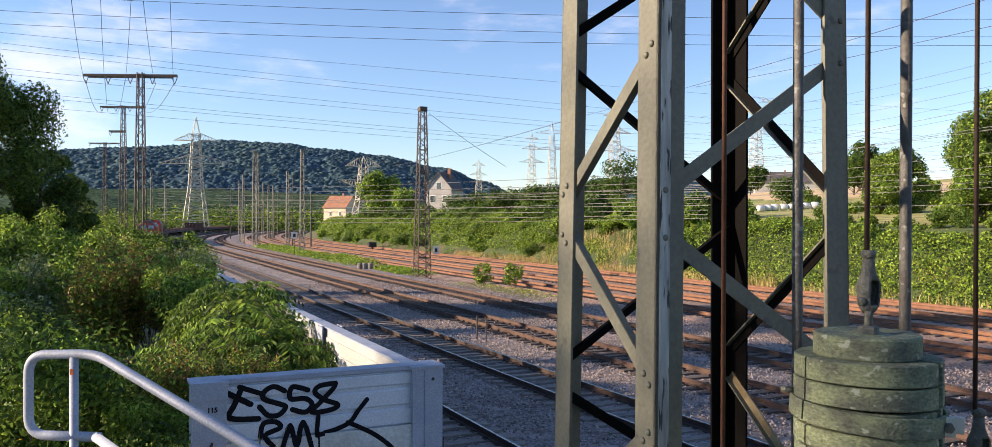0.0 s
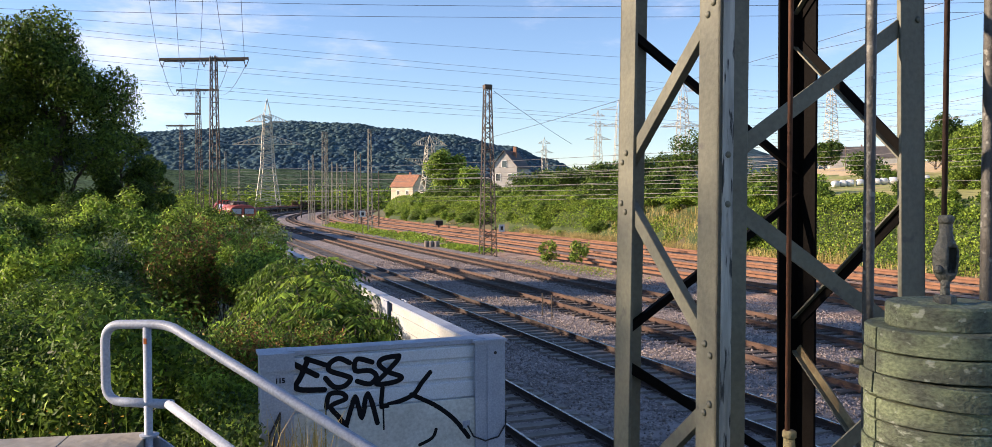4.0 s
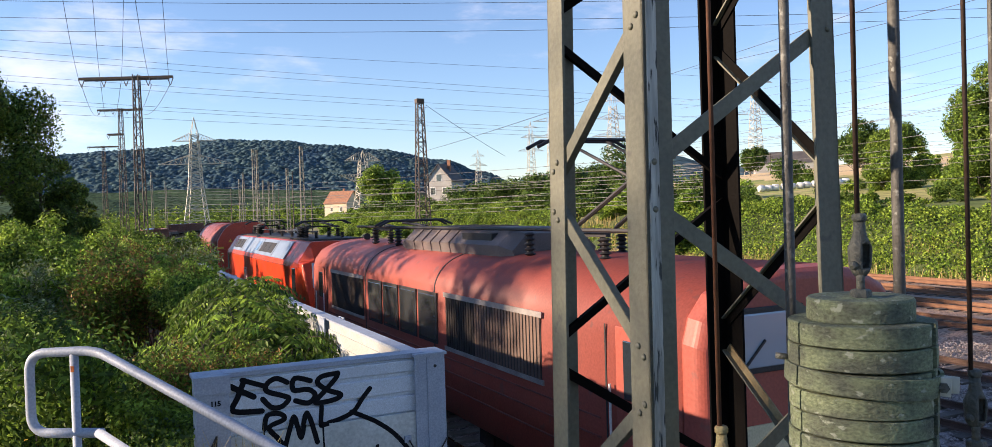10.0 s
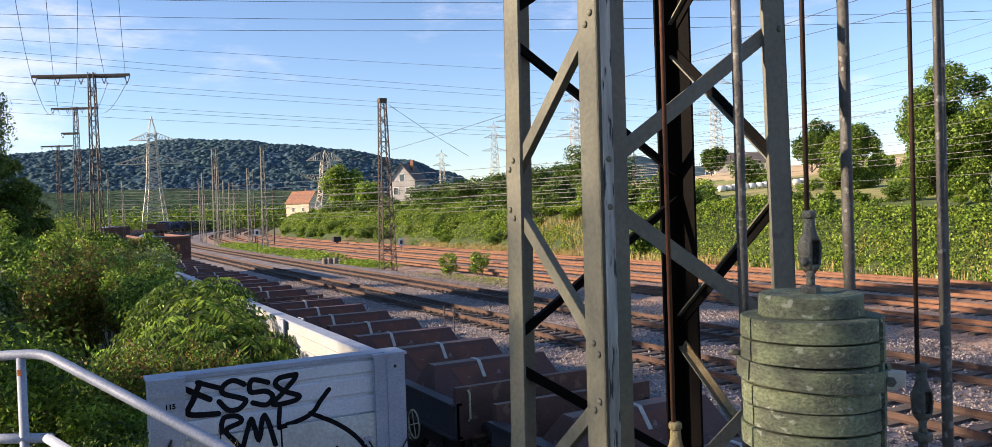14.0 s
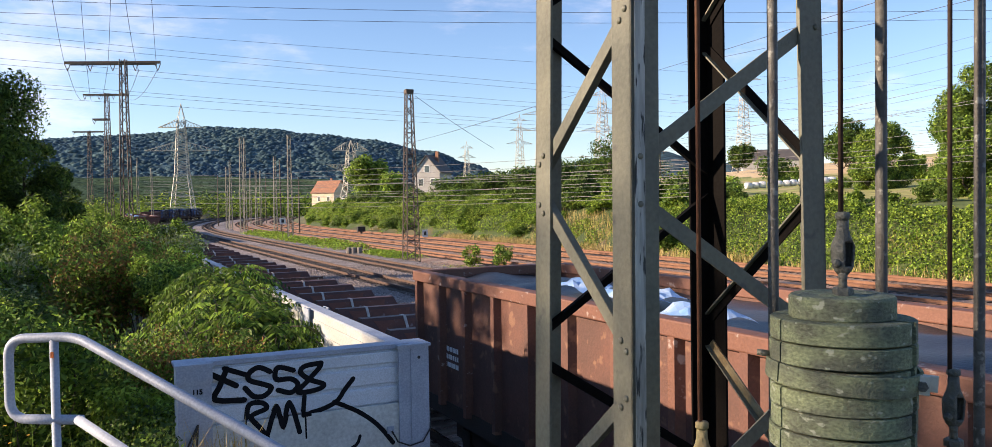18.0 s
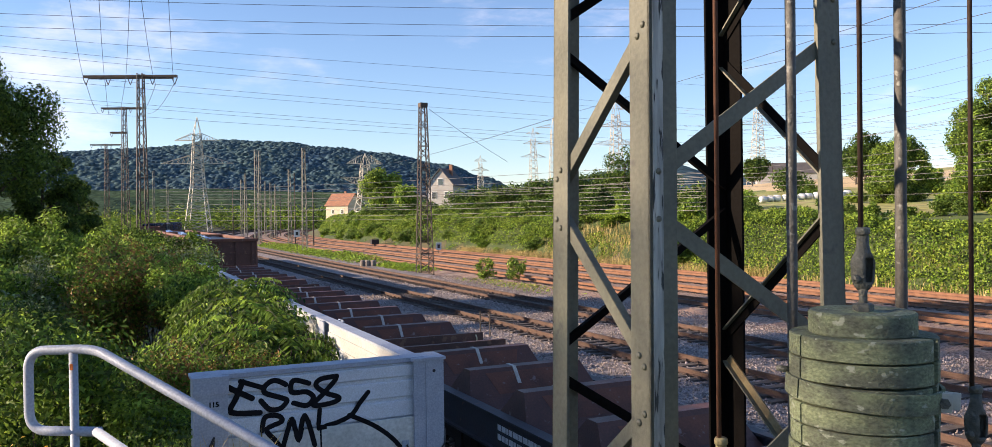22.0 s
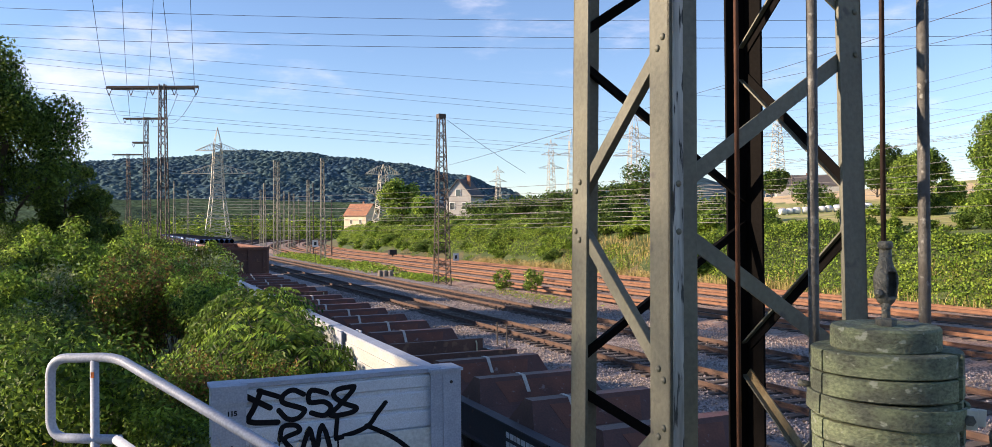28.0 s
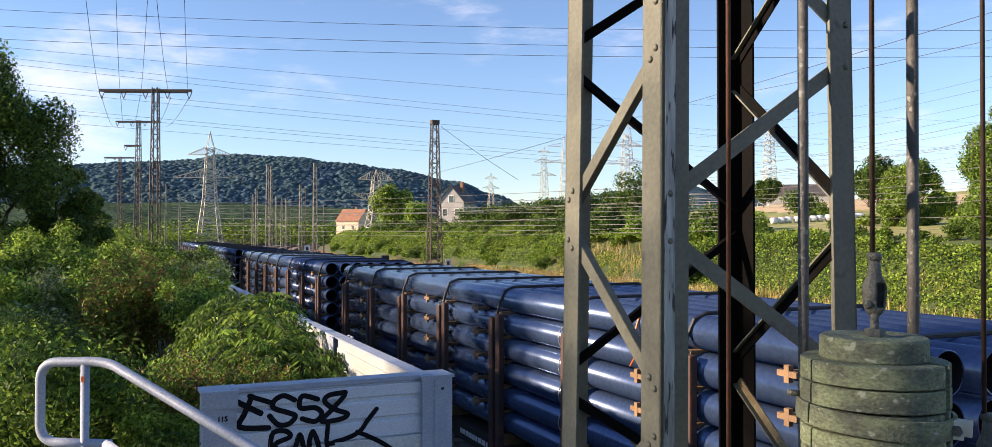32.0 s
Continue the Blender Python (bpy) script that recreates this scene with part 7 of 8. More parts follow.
# vines and dry grass on the far bank
def build_bank():
    rng = np.random.default_rng(8)
    k = 270000
    s = 12 + 230 * rng.random(k) ** 1.6
    q = 44.2 + 8.5 * rng.random(k)
    pts = np.empty((k, 3))
    for i in range(k):
        p = at(float(s[i]), float(q[i]))
        b = 0.5 + 0.5 * noise.noise(Vector((s[i] * 0.16, q[i] * 0.22, 0.5)))
        c = 0.5 + 0.5 * noise.noise(Vector((s[i] * 0.07, q[i] * 0.1, 7.5)))
        lump = noise.noise(Vector((s[i] * 0.75, q[i] * 0.75, 4.5))) + 0.6 * noise.noise(Vector((s[i] * 1.7, q[i] * 1.7, 2.5)))
        top = 4.6 * smooth_step(44.0, 48.5, q[i]) + 0.35
        if 66 < s[i] < 84 and q[i] < 48.5:
            top *= 0.55
        elif s[i] > 62 and q[i] < 45.6:
            top *= 0.5
        pts[i] = (p.x, p.y, -0.4 + top * (0.62 + 0.38 * b + 0.3 * c) + 0.42 * lump + 0.5 * (s[i] > 62) * smooth_step(46, 50, q[i]) - 0.45 * rng.random())
    n = np.tile(np.array([-ACROSS.x * 0.7, -ACROSS.y * 0.7, 0.7]), (k, 1))
    me = leaf_cloud("vines", pts, n, 0.165, 9, [VINE, LEAFMID, LEAFDARK, LEAFLIGHT], 0.0, (1.0, 0.75), 0.9)
    tagged(new("vines", me), "dense sunlit climbing vines over the railway bank", "vines", kind="stuff")
    places = []
    for i in range(26000):
        a, b = 12 + 125 * rng.random() ** 1.2, 43.2 + 2.4 * rng.random()
        d = noise.noise(Vector((a * 0.09, 1.7, 0)))
        if (a > 52 and a < 100 and rng.random() < 0.5) or d > 0.1 or (a < 52 and rng.random() < 0.1):
            p = at(float(a), float(b) + 0.6 * d)
            places.append((p.x, p.y, -0.4))
    for i in range(3800):
        a, b = rng.uniform(64, 86), rng.uniform(43.6, 49.0)
        if noise.noise(Vector((a * 0.12, b * 0.2, 3.0))) > -0.12:
            p = at(float(a), float(b))
            places.append((p.x, p.y, ground_height(p.x, p.y) - 0.1))
    for i in range(2400):
        a, b = rng.uniform(12, 60), rng.uniform(44.4, 47.6)
        if noise.noise(Vector((a * 0.3, b * 0.5, 6.0))) > 0.12:
            p = at(float(a), float(b))
            places.append((p.x, p.y, ground_height(p.x, p.y) + 0.1))
    grass_patch("dry_grass", "tall straw-coloured dry grass at the foot of the bank", places, 0.85, STRAW, 4, 0.016)


build_bank()


# rounded bushes over the bank and along its top
def build_bank_bushes():
    rnd = random.Random(77)
    kinds = [
        shrub("rounded sunlit green bush on the railway bank", 2.6, 3.2, 91, 1700, 0.3, [LEAFMID, VINE, LEAFLIGHT], "bank_bush", (1.0, 0.7)),
        shrub("rounded dark green bush on the railway bank", 3.0, 3.2, 92, 1700, 0.3, [LEAFMID, LEAFDARK, LEAFMID], "bank_bush", (1.0, 0.6)),
        shrub("loose yellow-green bush on the railway bank", 2.4, 3.0, 93, 1500, 0.3, [LEAFLIGHT, VINE, LEAFMID], "bank_bush", (1.0, 0.5)),
    ]
    used = [False] * 3
    spots = []
    s = 58.0
    while s < 205:
        for q0 in (45.8, 48.0, 50.3, 52.6):
            if 64 < s < 86 and q0 < 47 or rnd.random() < 0.16:
                continue
            spots.append((s + rnd.uniform(-1.4, 1.4), q0 + rnd.uniform(-0.9, 0.9), rnd.uniform(0.55, 1.05) + 0.2 * (q0 > 50)))
        s += 2.7 + 0.012 * s
    s = 13.0
    while s < 60:
        spots.append((s, rnd.uniform(50.4, 53.6), rnd.uniform(0.35, 0.6)))
        s += rnd.uniform(1.2, 2.6)
    for _ in range(46):
        spots.append((rnd.uniform(20, 170), 55 + 70 * rnd.random() ** 1.5, rnd.uniform(0.5, 1.25)))
    for s, q, k in spots:
        p = at(s, q)
        i = rnd.choice((0, 0, 1, 2, 0, 1)) if q < 54 else rnd.choice((1, 1, 0))
        m = pose(p.x, p.y, ground_height(p.x, p.y) - 0.25 * k, 0, 0, rnd.uniform(0, 360)) @ Matrix.Diagonal((k * rnd.uniform(0.9, 1.35), k, k * rnd.uniform(0.75, 1.1), 1.0))
        if used[i]:
            copy_thing(kinds[i], m)
        else:
            kinds[i].matrix_basis, used[i] = m, True


build_bank_bushes()


def verge(name, label, s0, s1, q0, q1, count, size, height, mats, seed):
    rng = np.random.default_rng(seed)
    pts = []
    while len(pts) < count:
        s, q = rng.uniform(s0, s1), rng.uniform(q0, q1)
        d = 0.5 + 0.5 * noise.noise(Vector((s * 0.22, q * 0.35, seed)))
        edge = min(1.0, (s - s0) / 6, (s1 - s) / 6, (q - q0) / 0.8, (q1 - q) / 0.8)
        if rng.random() < d * edge:
            p = at(float(s), float(q))
            pts.append((p.x, p.y, -0.25 + height * d * edge * rng.random()))
    me = leaf_cloud(name, pts, np.tile([0, 0, 1.0], (len(pts), 1)), size, seed, mats, 0.2)
    tagged(new(name, me), label, "weeds", kind="stuff")


verge("green_island", "bright green weeds on the island between tracks", 84, 150, 23.4, 28.5, 6500, 0.35, 1.0, [LEAFLIGHT, VINE, LEAFLIGHT], 41)
verge("track_weeds", "patchy yellow-green weeds among the ballast", 42, 60, 23.6, 26.8, 1300, 0.16, 0.45, [VINE, STRAW, LEAFLIGHT], 42)
verge("track_weeds", "green weeds round old concrete stumps", 68, 82, 23.8, 27.6, 2600, 0.28, 1.0, [LEAFLIGHT, VINE], 43)
verge("far_scrub", "sunlit yellow-green scrub beyond the curve", 170, 330, -45, 2, 24000, 1.1, 8.0, [LEAFMID, VINE, LEAFMID], 44)
verge("far_scrub", "sunlit yellow-green scrub beyond the curve", 330, 520, -60, 80, 22000, 1.8, 15.0, [LEAFMID, VINE, LEAFDARK], 45)
for s, q, h, sd in ((57.0, 26.3, 1.9, 51), (52.8, 26.8, 2.1, 52)):
    p = at(s, q, -0.3)
    shrub("small upright green shrub between the tracks", h, 1.7, sd, 900, 0.2, [LEAFMID, LEAFLIGHT]).matrix_basis = pose(p.x, p.y, p.z)


# ---- masts, pylons and wires ----
def lattice(sh, w0, w1, h, n, r, z0=0.0):
    """The zigzag bars of a square tapering tower."""
    for k in range(n):
        a, b = k / n, (k + 1) / n
        wa, wb = w0 + (w1 - w0) * a, w0 + (w1 - w0) * b
        for i in range(4):
            c0, c1 = ((-1, -1), (1, -1), (1, 1), (-1, 1))[i], ((1, -1), (1, 1), (-1, 1), (-1, -1))[i]
            p, q = (c0, c1) if k % 2 else (c1, c0)
            sh.beam((p[0] * wa / 2, p[1] * wa / 2, z0 + h * a), (q[0] * wb / 2, q[1] * wb / 2, z0 + h * b), r, r)
            if k % 3 == 0:
                sh.beam((c0[0] * wa / 2, c0[1] * wa / 2, z0 + h * a), (c1[0] * wa / 2, c1[1] * wa / 2, z0 + h * a), r, r)


def tower(th, w0, w1, h, n, r, material):
    for i, j in ((-1, -1), (1, -1), (1, 1), (-1, 1)):
        leg = Shape().beam((i * w0 / 2, j * w0 / 2, -0.6), (i * w1 / 2, j * w1 / 2, h), r * 1.7, r * 1.7)
        part("leg", leg, material, th)
    bars = Shape()
    lattice(bars, w0, w1, h, n, r)
    tagged(part("bracing", bars, material, th), kind="stuff")


def lattice_mast(label, x, y, z, h, w0, w1, n, r=0.05, rz=25.6, material=None):
    th = thing("catenary_mast", label, "catenary mast", pose(x, y, z, 0, 0, rz), group="catenary masts")
    tower(th, w0, w1, h, n, r, material or LATTICE)
    cap = Shape().box(-w1 * 0.65, -w1 * 0.65, h - (0.35 if h > 14 else 0.1), w1 * 0.65, w1 * 0.65, h)
    part("head", cap, material or LATTICE, th)
    return th


def pole(label, x, y, z, h, r=0.12, arm=0.0):
    th = thing("line_pole", label, "pole", pose(x, y, z, 0, 0, 25.6), group="line poles")
    part("shaft", Shape().tube([(0, 0, -0.5), (0, 0, h)], r, 8, r * 0.6), LATTICE, th)
    if arm:
        part("bracket", Shape().beam((0, 0, h * 0.8), (arm, 0, h * 0.8), 0.1, 0.1).beam((0, 0, h * 0.93), (arm, 0, h * 0.8), 0.06, 0.06), LATTICE, th)
    return th


def t_mast(label, x, y, z, h, arms, w0, w1, rz):
    """A traction power mast with level arms: (height, left, right, hangers) each."""
    th = thing("power_mast", label, "power mast", pose(x, y, z, 0, 0, rz), group="traction power masts")
    tower(th, w0, w1, h, int(h / 1.1), 0.065, LATTICE)
    for az, left, right, hang in arms:
        arm = Shape().beam((-left, 0, az), (right, 0, az), 0.26, 0.3)
        arm.beam((-left * 0.9, 0, az - 0.25), (right * 0.9, 0, az - 0.25), 0.2, 0.12)
        po = part("crossarm", arm, LATTICE, th)
        for k in range(hang):
            hx = -left + (left + right) * (k + 0.12) / (hang - 0.76) if hang > 1 else -left * 0.9
            ins = Shape()
            ins.tube([(hx - 0.35, 0, az - 0.1), (hx, 0, az - 1.0)], 0.05, 5)
            ins.tube([(hx + 0.35, 0, az - 0.1), (hx, 0, az - 1.0)], 0.05, 5)
            part("insulator", ins, LATTICE, po)
    return th


def pylon(label, x, y, z, h, w0, arms, rz, n=14, r=0.14):
    """A steel pylon with tapering cross-arms: (height, half length, depth) each."""
    th = thing("pylon", label, "pylon", pose(x, y, z, 0, 0, rz), group="power pylons")
    low, waist = h * 0.4, w0 * 0.52
    tower(th, w0, waist, low, n // 2, r, PYLON)
    for i, j in ((-1, -1), (1, -1), (1, 1), (-1, 1)):
        part("upper_leg", Shape().beam((i * waist / 2, j * waist / 2, low), (i * w0 * 0.14, j * w0 * 0.14, h * 0.86), r * 1.5, r * 1.5), PYLON, th)
    bars = Shape()
    lattice(bars, waist, w0 * 0.28, h * 0.86 - low, n, r, low)
    tagged(part("upper_bracing", bars, PYLON, th), kind="stuff")
    tip = Shape()
    for i, j in ((-1, -1), (1, -1), (1, 1), (-1, 1)):
        tip.beam((i * w0 * 0.14, j * w0 * 0.14, h * 0.86), (0, 0, h), r, r)
    part("tip", tip, PYLON, th)
    for az, half, dep in arms:
        for e in (-1, 1):
            arm = Shape()
            ww = w0 * 0.17
            for j in (-1, 1):
                arm.beam((e * ww, j * ww, az), (e * half, 0, az), r, r)
                arm.beam((e * ww, j * ww, az + dep), (e * half, 0, az), r, r)
                for k in range(1, 6):
                    t, u = k / 6, (k - 0.5) / 6
                    arm.beam((e * (ww + (half - ww) * t), j * ww * (1 - t), az), (e * (ww + (half - ww) * u), j * ww * (1 - u), az + dep * (1 - u)), r * 0.7, r * 0.7)
            part("crossarm", arm, PYLON, th)
    return th


def wire(ax, ay, az, bx, by, bz, sag=0.0, r=0.012, label="thin overhead wire crossing the yard"):
    a, b = Vector((ax, ay, az)), Vector((bx, by, bz))
    n = 14
    pts = [a.lerp(b, k / n) - Vector((0, 0, 4 * sag * (k / n) * (1 - k / n))) for k in range(n + 1)]
    return solo("overhead_wire", Shape().tube(pts, r, 4, None, False), WIRE, label, "wire", "overhead wires")


def house(label, x, y, z, w, d, h, roof, rz, wall, tiles, windows):
    """A gabled house; windows: (face, across, up) each."""
    th = thing("house", label, "house", pose(x, y, z, 0, 0, rz))
    body = Shape().box(-w / 2, -d / 2, -1.0, w / 2, d / 2, h)
    body.solid([(-w / 2, -d / 2, h), (w / 2, -d / 2, h), (0, -d / 2, h + roof), (-w / 2, d / 2, h), (w / 2, d / 2, h), (0, d / 2, h + roof)], [(0, 1, 2), (5, 4, 3), (0, 3, 4, 1), (1, 4, 5, 2), (2, 5, 3, 0)])
    part("wall", body, wall, th)
    for e in (-1, 1):
        sl = Shape()
        o = 0.35
        k = roof / (w / 2)
        c = [(0, -d / 2 - o, h + roof + 0.12), (0, d / 2 + o, h + roof + 0.12), (e * (w / 2 + o), d / 2 + o, h - o * k + 0.12), (e * (w / 2 + o), -d / 2 - o, h - o * k + 0.12)]
        sl.solid(c + [(a, b, f - 0.16) for a, b, f in c], [(0, 1, 2, 3), (7, 6, 5, 4), (0, 4, 5, 1), (1, 5, 6, 2), (2, 6, 7, 3), (3, 7, 4, 0)])
        part("roof", sl, tiles, th)
    ch = Shape().box(w * 0.12, -0.3, h + roof * 0.4, w * 0.12 + 0.6, 0.3, h + roof + 0.9)
    part("chimney", ch, TILE, th)
    for face, a, u in windows:
        fr, pn = Shape(), Shape()
        if face == "gable":
            fr.box(a - 0.6, -d / 2 - 0.05, u - 0.75, a + 0.6, -d / 2 + 0.02, u + 0.75)
            pn.box(a - 0.48, -d / 2 - 0.07, u - 0.63, a + 0.48, -d / 2 + 0.02, u + 0.63)
        else:
            fr.box(-w / 2 - 0.05, a - 0.6, u - 0.75, -w / 2 + 0.02, a + 0.6, u + 0.75)
            pn.box(-w / 2 - 0.07, a - 0.48, u - 0.63, -w / 2 + 0.02, a + 0.48, u + 0.63)
        wi = part("window", fr, WHITE, th)
        part("pane", pn, GLASS, wi)
    return th


def hill_point(dist, crest, seed, base, lump, b, t):
    """A place on a ridge: b is its bearing, t runs from the foot to the crest."""
    hgt = crest[-1][1]
    for (p, hp), (q, hq) in zip(crest, crest[1:]):
        if p <= b <= q:
            u = (b - p) / (q - p)
            hgt = hp + (hq - hp) * u * u * (3 - 2 * u)
    d = dist * (0.72 + 0.28 * t)
    up = base + (hgt - base) * math.sin(t * math.pi / 2) ** 1.2
    x, y = d * math.sin(radians(b)), d * math.cos(radians(b))
    up += lump * (2.5 * noise.noise(Vector((x * 0.009, y * 0.009, seed))) + 2.2 * noise.noise(Vector((x * 0.03, y * 0.03, seed))) + 1.5 * noise.noise(Vector((x * 0.07, y * 0.07, seed))))
    return x, y, up


def far_woods(dist, crest, seed, base, lump, count, r0, r1, material):
    """Uneven treetops over a ridge."""
    rng = np.random.default_rng(seed + 50)
    bm = bmesh.new()
    bmesh.ops.create_icosphere(bm, subdivisions=1, radius=1.0)
    ball = np.array([v.co[:] for v in bm.verts])
    faces = np.array([[v.index for v in f.verts] for f in bm.faces])
    bm.free()
    b = rng.uniform(crest[0][0], crest[-1][0], count)
    c = np.array([hill_point(dist, crest, seed, base, lump, float(b[i]), float(0.05 + 0.95 * rng.random() ** 0.8)) for i in range(count)])
    r = r0 + (r1 - r0) * rng.random(count) ** 1.5
    jit = 1 + 0.55 * (rng.random((count, len(ball), 1)) - 0.5)
    pts = c[:, None, :] + ball[None] * jit * r[:, None, None] * np.array([1.0, 1.0, 0.7]) - np.array([0.0, 0.0, 1.5])
    f = faces[None] + len(ball) * np.arange(count)[:, None, None]
    me = bpy.data.meshes.new("treetops")
    me.from_pydata(pts.reshape(-1, 3).tolist(), [], f.reshape(-1, 3).tolist())
    me.materials.append(material)
    me.polygons.foreach_set("use_smooth", [True] * len(me.polygons))
    tagged(new("treetops", me), "dense far treetops covering the wooded hill", "woods", kind="stuff")


def ridge(name, label, dist, crest, seed, material, base, rows=30, lump=1.0):
    """A wooded ridge: crest gives (bearing in degrees to the right, height) pairs."""
    sh = Shape()
    b0, b1 = crest[0][0], crest[-1][0]
    n = 760
    for i in range(n + 1):
        b = b0 + (b1 - b0) * i / n
        for k in range(rows + 1):
            sh.v.append(hill_point(dist, crest, seed, base, lump, b, k / rows))
    for i in range(n):
        for k in range(rows):
            a = i * (rows + 1) + k
            sh.f.append((a, a + rows + 1, a + rows + 2, a + 1))
            sh.m.append(0)
    return solo(name, sh, material, label, "hill", kind="structure")

HILL_CREST = ((-44.53, 73.5), (-37.01, 92.7), (-29.01, 108.2), (-25.90, 116.3), (-22.25, 121.6), (-18.39, 135.5), (-15.17, 134.4), (-11.43, 126.3), (-8.02, 116.2), (-3.68, 94.1), (-1.05, 71.3), (2.02, 40.3), (5.08, 17.2))
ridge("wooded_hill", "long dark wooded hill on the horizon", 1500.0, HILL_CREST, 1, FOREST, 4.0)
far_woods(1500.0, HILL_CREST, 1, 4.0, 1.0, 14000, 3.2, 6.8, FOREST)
ridge("wooded_hill", "low scrubby green slope beyond the yard", 800.0, ((-44.54, 16.0), (-27.66, 29.6), (-20.35, 31.1), (-14.36, 29.0), (-8.03, 25.3), (-3.68, 21.8), (0.70, 19.4), (5.08, 10.8)), 2, SLOPEGREEN, 2.0, 10, 0.7)
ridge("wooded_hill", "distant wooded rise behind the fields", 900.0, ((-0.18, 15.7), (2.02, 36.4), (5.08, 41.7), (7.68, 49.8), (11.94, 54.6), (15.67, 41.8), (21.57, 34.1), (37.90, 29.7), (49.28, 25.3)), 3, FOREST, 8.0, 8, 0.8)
t_mast("dark traction power mast with a long crossarm", -42.17, 98.00, -0.5, 22.46, ((22.11, 6.7, 4.3, 5),), 1.15, 0.6, 2.0)
t_mast("dark traction power mast with two crossarms", -76.68, 170.00, -0.5, 28.42, ((28.12, 4.7, 4.5, 4), (23.12, 2.9, 0.5, 1)), 1.4, 0.65, 2.0)
t_mast("distant traction power mast with one crossarm", -118.35, 250.00, -0.5, 28.23, ((27.93, 4.8, 4.6, 4),), 1.4, 0.65, 2.0)
pylon("pale steel pylon with two broad crossarms", -105.28, 290.00, -0.5, 40.9, 8.2, ((24.5, 12.4, 3.2), (32.6, 7.6, 2.6)), 8.0, 22, 0.16)
pylon("distant grey steel pylon", -12.82, 620.00, 4.0, 46.25, 8.0, ((34.25, 7.0, 2.0), (41.25, 5.0, 2.0)), 20.0)
pylon("distant grey steel pylon", 21.83, 500.00, 8.0, 49.50, 8.0, ((31.50, 8.5, 2.0), (39.50, 6.5, 2.0), (45.50, 4.5, 1.5)), 20.0)
pylon("distant grey steel pylon", 31.36, 460.00, 8.0, 50.91, 8.0, ((35.91, 9.0, 2.0), (44.91, 10.0, 2.0)), 10.0)
pylon("tall steel pylon with three crossarms", 47.51, 330.00, 8.0, 42.39, 8.5, ((24.39, 9.0, 2.0), (31.39, 7.0, 2.0), (38.39, 5.0, 1.6)), 15.0, 16)
pylon("tall steel pylon beyond the fields", 113.59, 360.00, 12.0, 42.55, 8.5, ((30.55, 12.0, 2.0), (44.55, 9.0, 2.0)), 15.0, 16)
pylon("grey steel branch pylon with raised horns", -38.43, 240.00, 2.0, 21.04, 7.0, ((18.04, 5.5, 2.5), (14.04, 7.5, -2.5)), 30.0, 12)
lattice_mast("tall dark tapering lattice catenary mast", -6.27, 70.50, -0.4, 14.66, 1.2, 0.5, 24, 0.05)
lattice_mast("slim lattice catenary mast down the line", -26.25, 112.00, -0.4, 14.49, 0.66, 0.35, 18, 0.045, 25.6, MASTPALE)
lattice_mast("slim lattice catenary mast down the line", -34.03, 135.00, -0.4, 12.91, 0.57, 0.30, 16, 0.045, 25.6, MASTPALE)
lattice_mast("slim lattice catenary mast down the line", -43.89, 150.00, -0.4, 17.46, 0.66, 0.35, 21, 0.045, 25.6, MASTPALE)
lattice_mast("slim lattice catenary mast down the line", -51.97, 170.00, -0.4, 14.30, 0.57, 0.30, 17, 0.045, 25.6, MASTPALE)
lattice_mast("slim lattice catenary mast down the line", -43.78, 152.00, -0.4, 17.39, 0.47, 0.25, 21, 0.045, 25.6, MASTPALE)
pole("slim dark pole down the line", -36.89, 150.00, -0.4, 13.21, 0.14)
pole("slim dark pole down the line", -31.32, 140.00, -0.4, 9.66, 0.14)
lattice_mast("slim lattice catenary mast down the line", -55.86, 180.00, -0.4, 13.46, 0.47, 0.25, 16, 0.045, 25.6, MASTPALE)
lattice_mast("slim lattice catenary mast down the line", -52.26, 190.00, -0.4, 13.20, 0.47, 0.25, 16, 0.045, 25.6, MASTPALE)
lattice_mast("slim lattice catenary mast down the line", -53.94, 200.00, -0.4, 13.32, 0.47, 0.25, 16, 0.045, 25.6, MASTPALE)
lattice_mast("slim lattice catenary mast down the line", -59.21, 210.00, -0.4, 14.38, 0.47, 0.25, 17, 0.045, 25.6, MASTPALE)
pole("slim dark pole down the line", -57.99, 220.00, -0.4, 12.80, 0.14)
lattice_mast("slim lattice catenary mast down the line", -75.99, 190.00, -0.4, 13.93, 0.47, 0.25, 17, 0.045, 25.6, MASTPALE)
lattice_mast("slim lattice catenary mast down the line", -70.85, 170.00, -0.4, 14.95, 0.47, 0.25, 18, 0.045, 25.6, MASTPALE)
pole("slim dark pole down the line", -64.21, 200.00, -0.4, 12.10, 0.14)
pole("dark wooden line pole by the fields", 38.48, 180.00, 8.23, 8.00, 0.2, 1.2)
pole("dark wooden line pole by the fields", 76.48, 230.00, 10.39, 8.00, 0.2, 1.2)
house("old house with cream walls and an orange tiled roof", -50.22, 269.00, 4.2, 7.0, 9.0, 4.4, 3.6, 62.0, CREAMWALL, TILE, (("side", -2.2, 2.2), ("side", 1.6, 2.2), ("gable", -1.6, 2.2), ("gable", 1.4, 2.2)))
house("grey-white gabled house with a dark roof", -10.0, 163.00, 4.4, 5.2, 6.5, 6.4, 3.0, -18.0, PLASTER, SLATE, (("gable", -1.3, 1.6), ("gable", 1.3, 1.6), ("gable", -1.3, 4.2), ("gable", 1.3, 4.2), ("gable", 0.0, 6.8)))
house("long dark-roofed farmhouse beyond the field", 115.80, 330.00, ground_height(115.80, 330.00), 9.0, 24.0, 3.2, 4.2, 78.0, PLASTER, SLATE, (("side", -6.0, 1.8), ("side", 0.0, 1.8), ("side", 6.0, 1.8)))
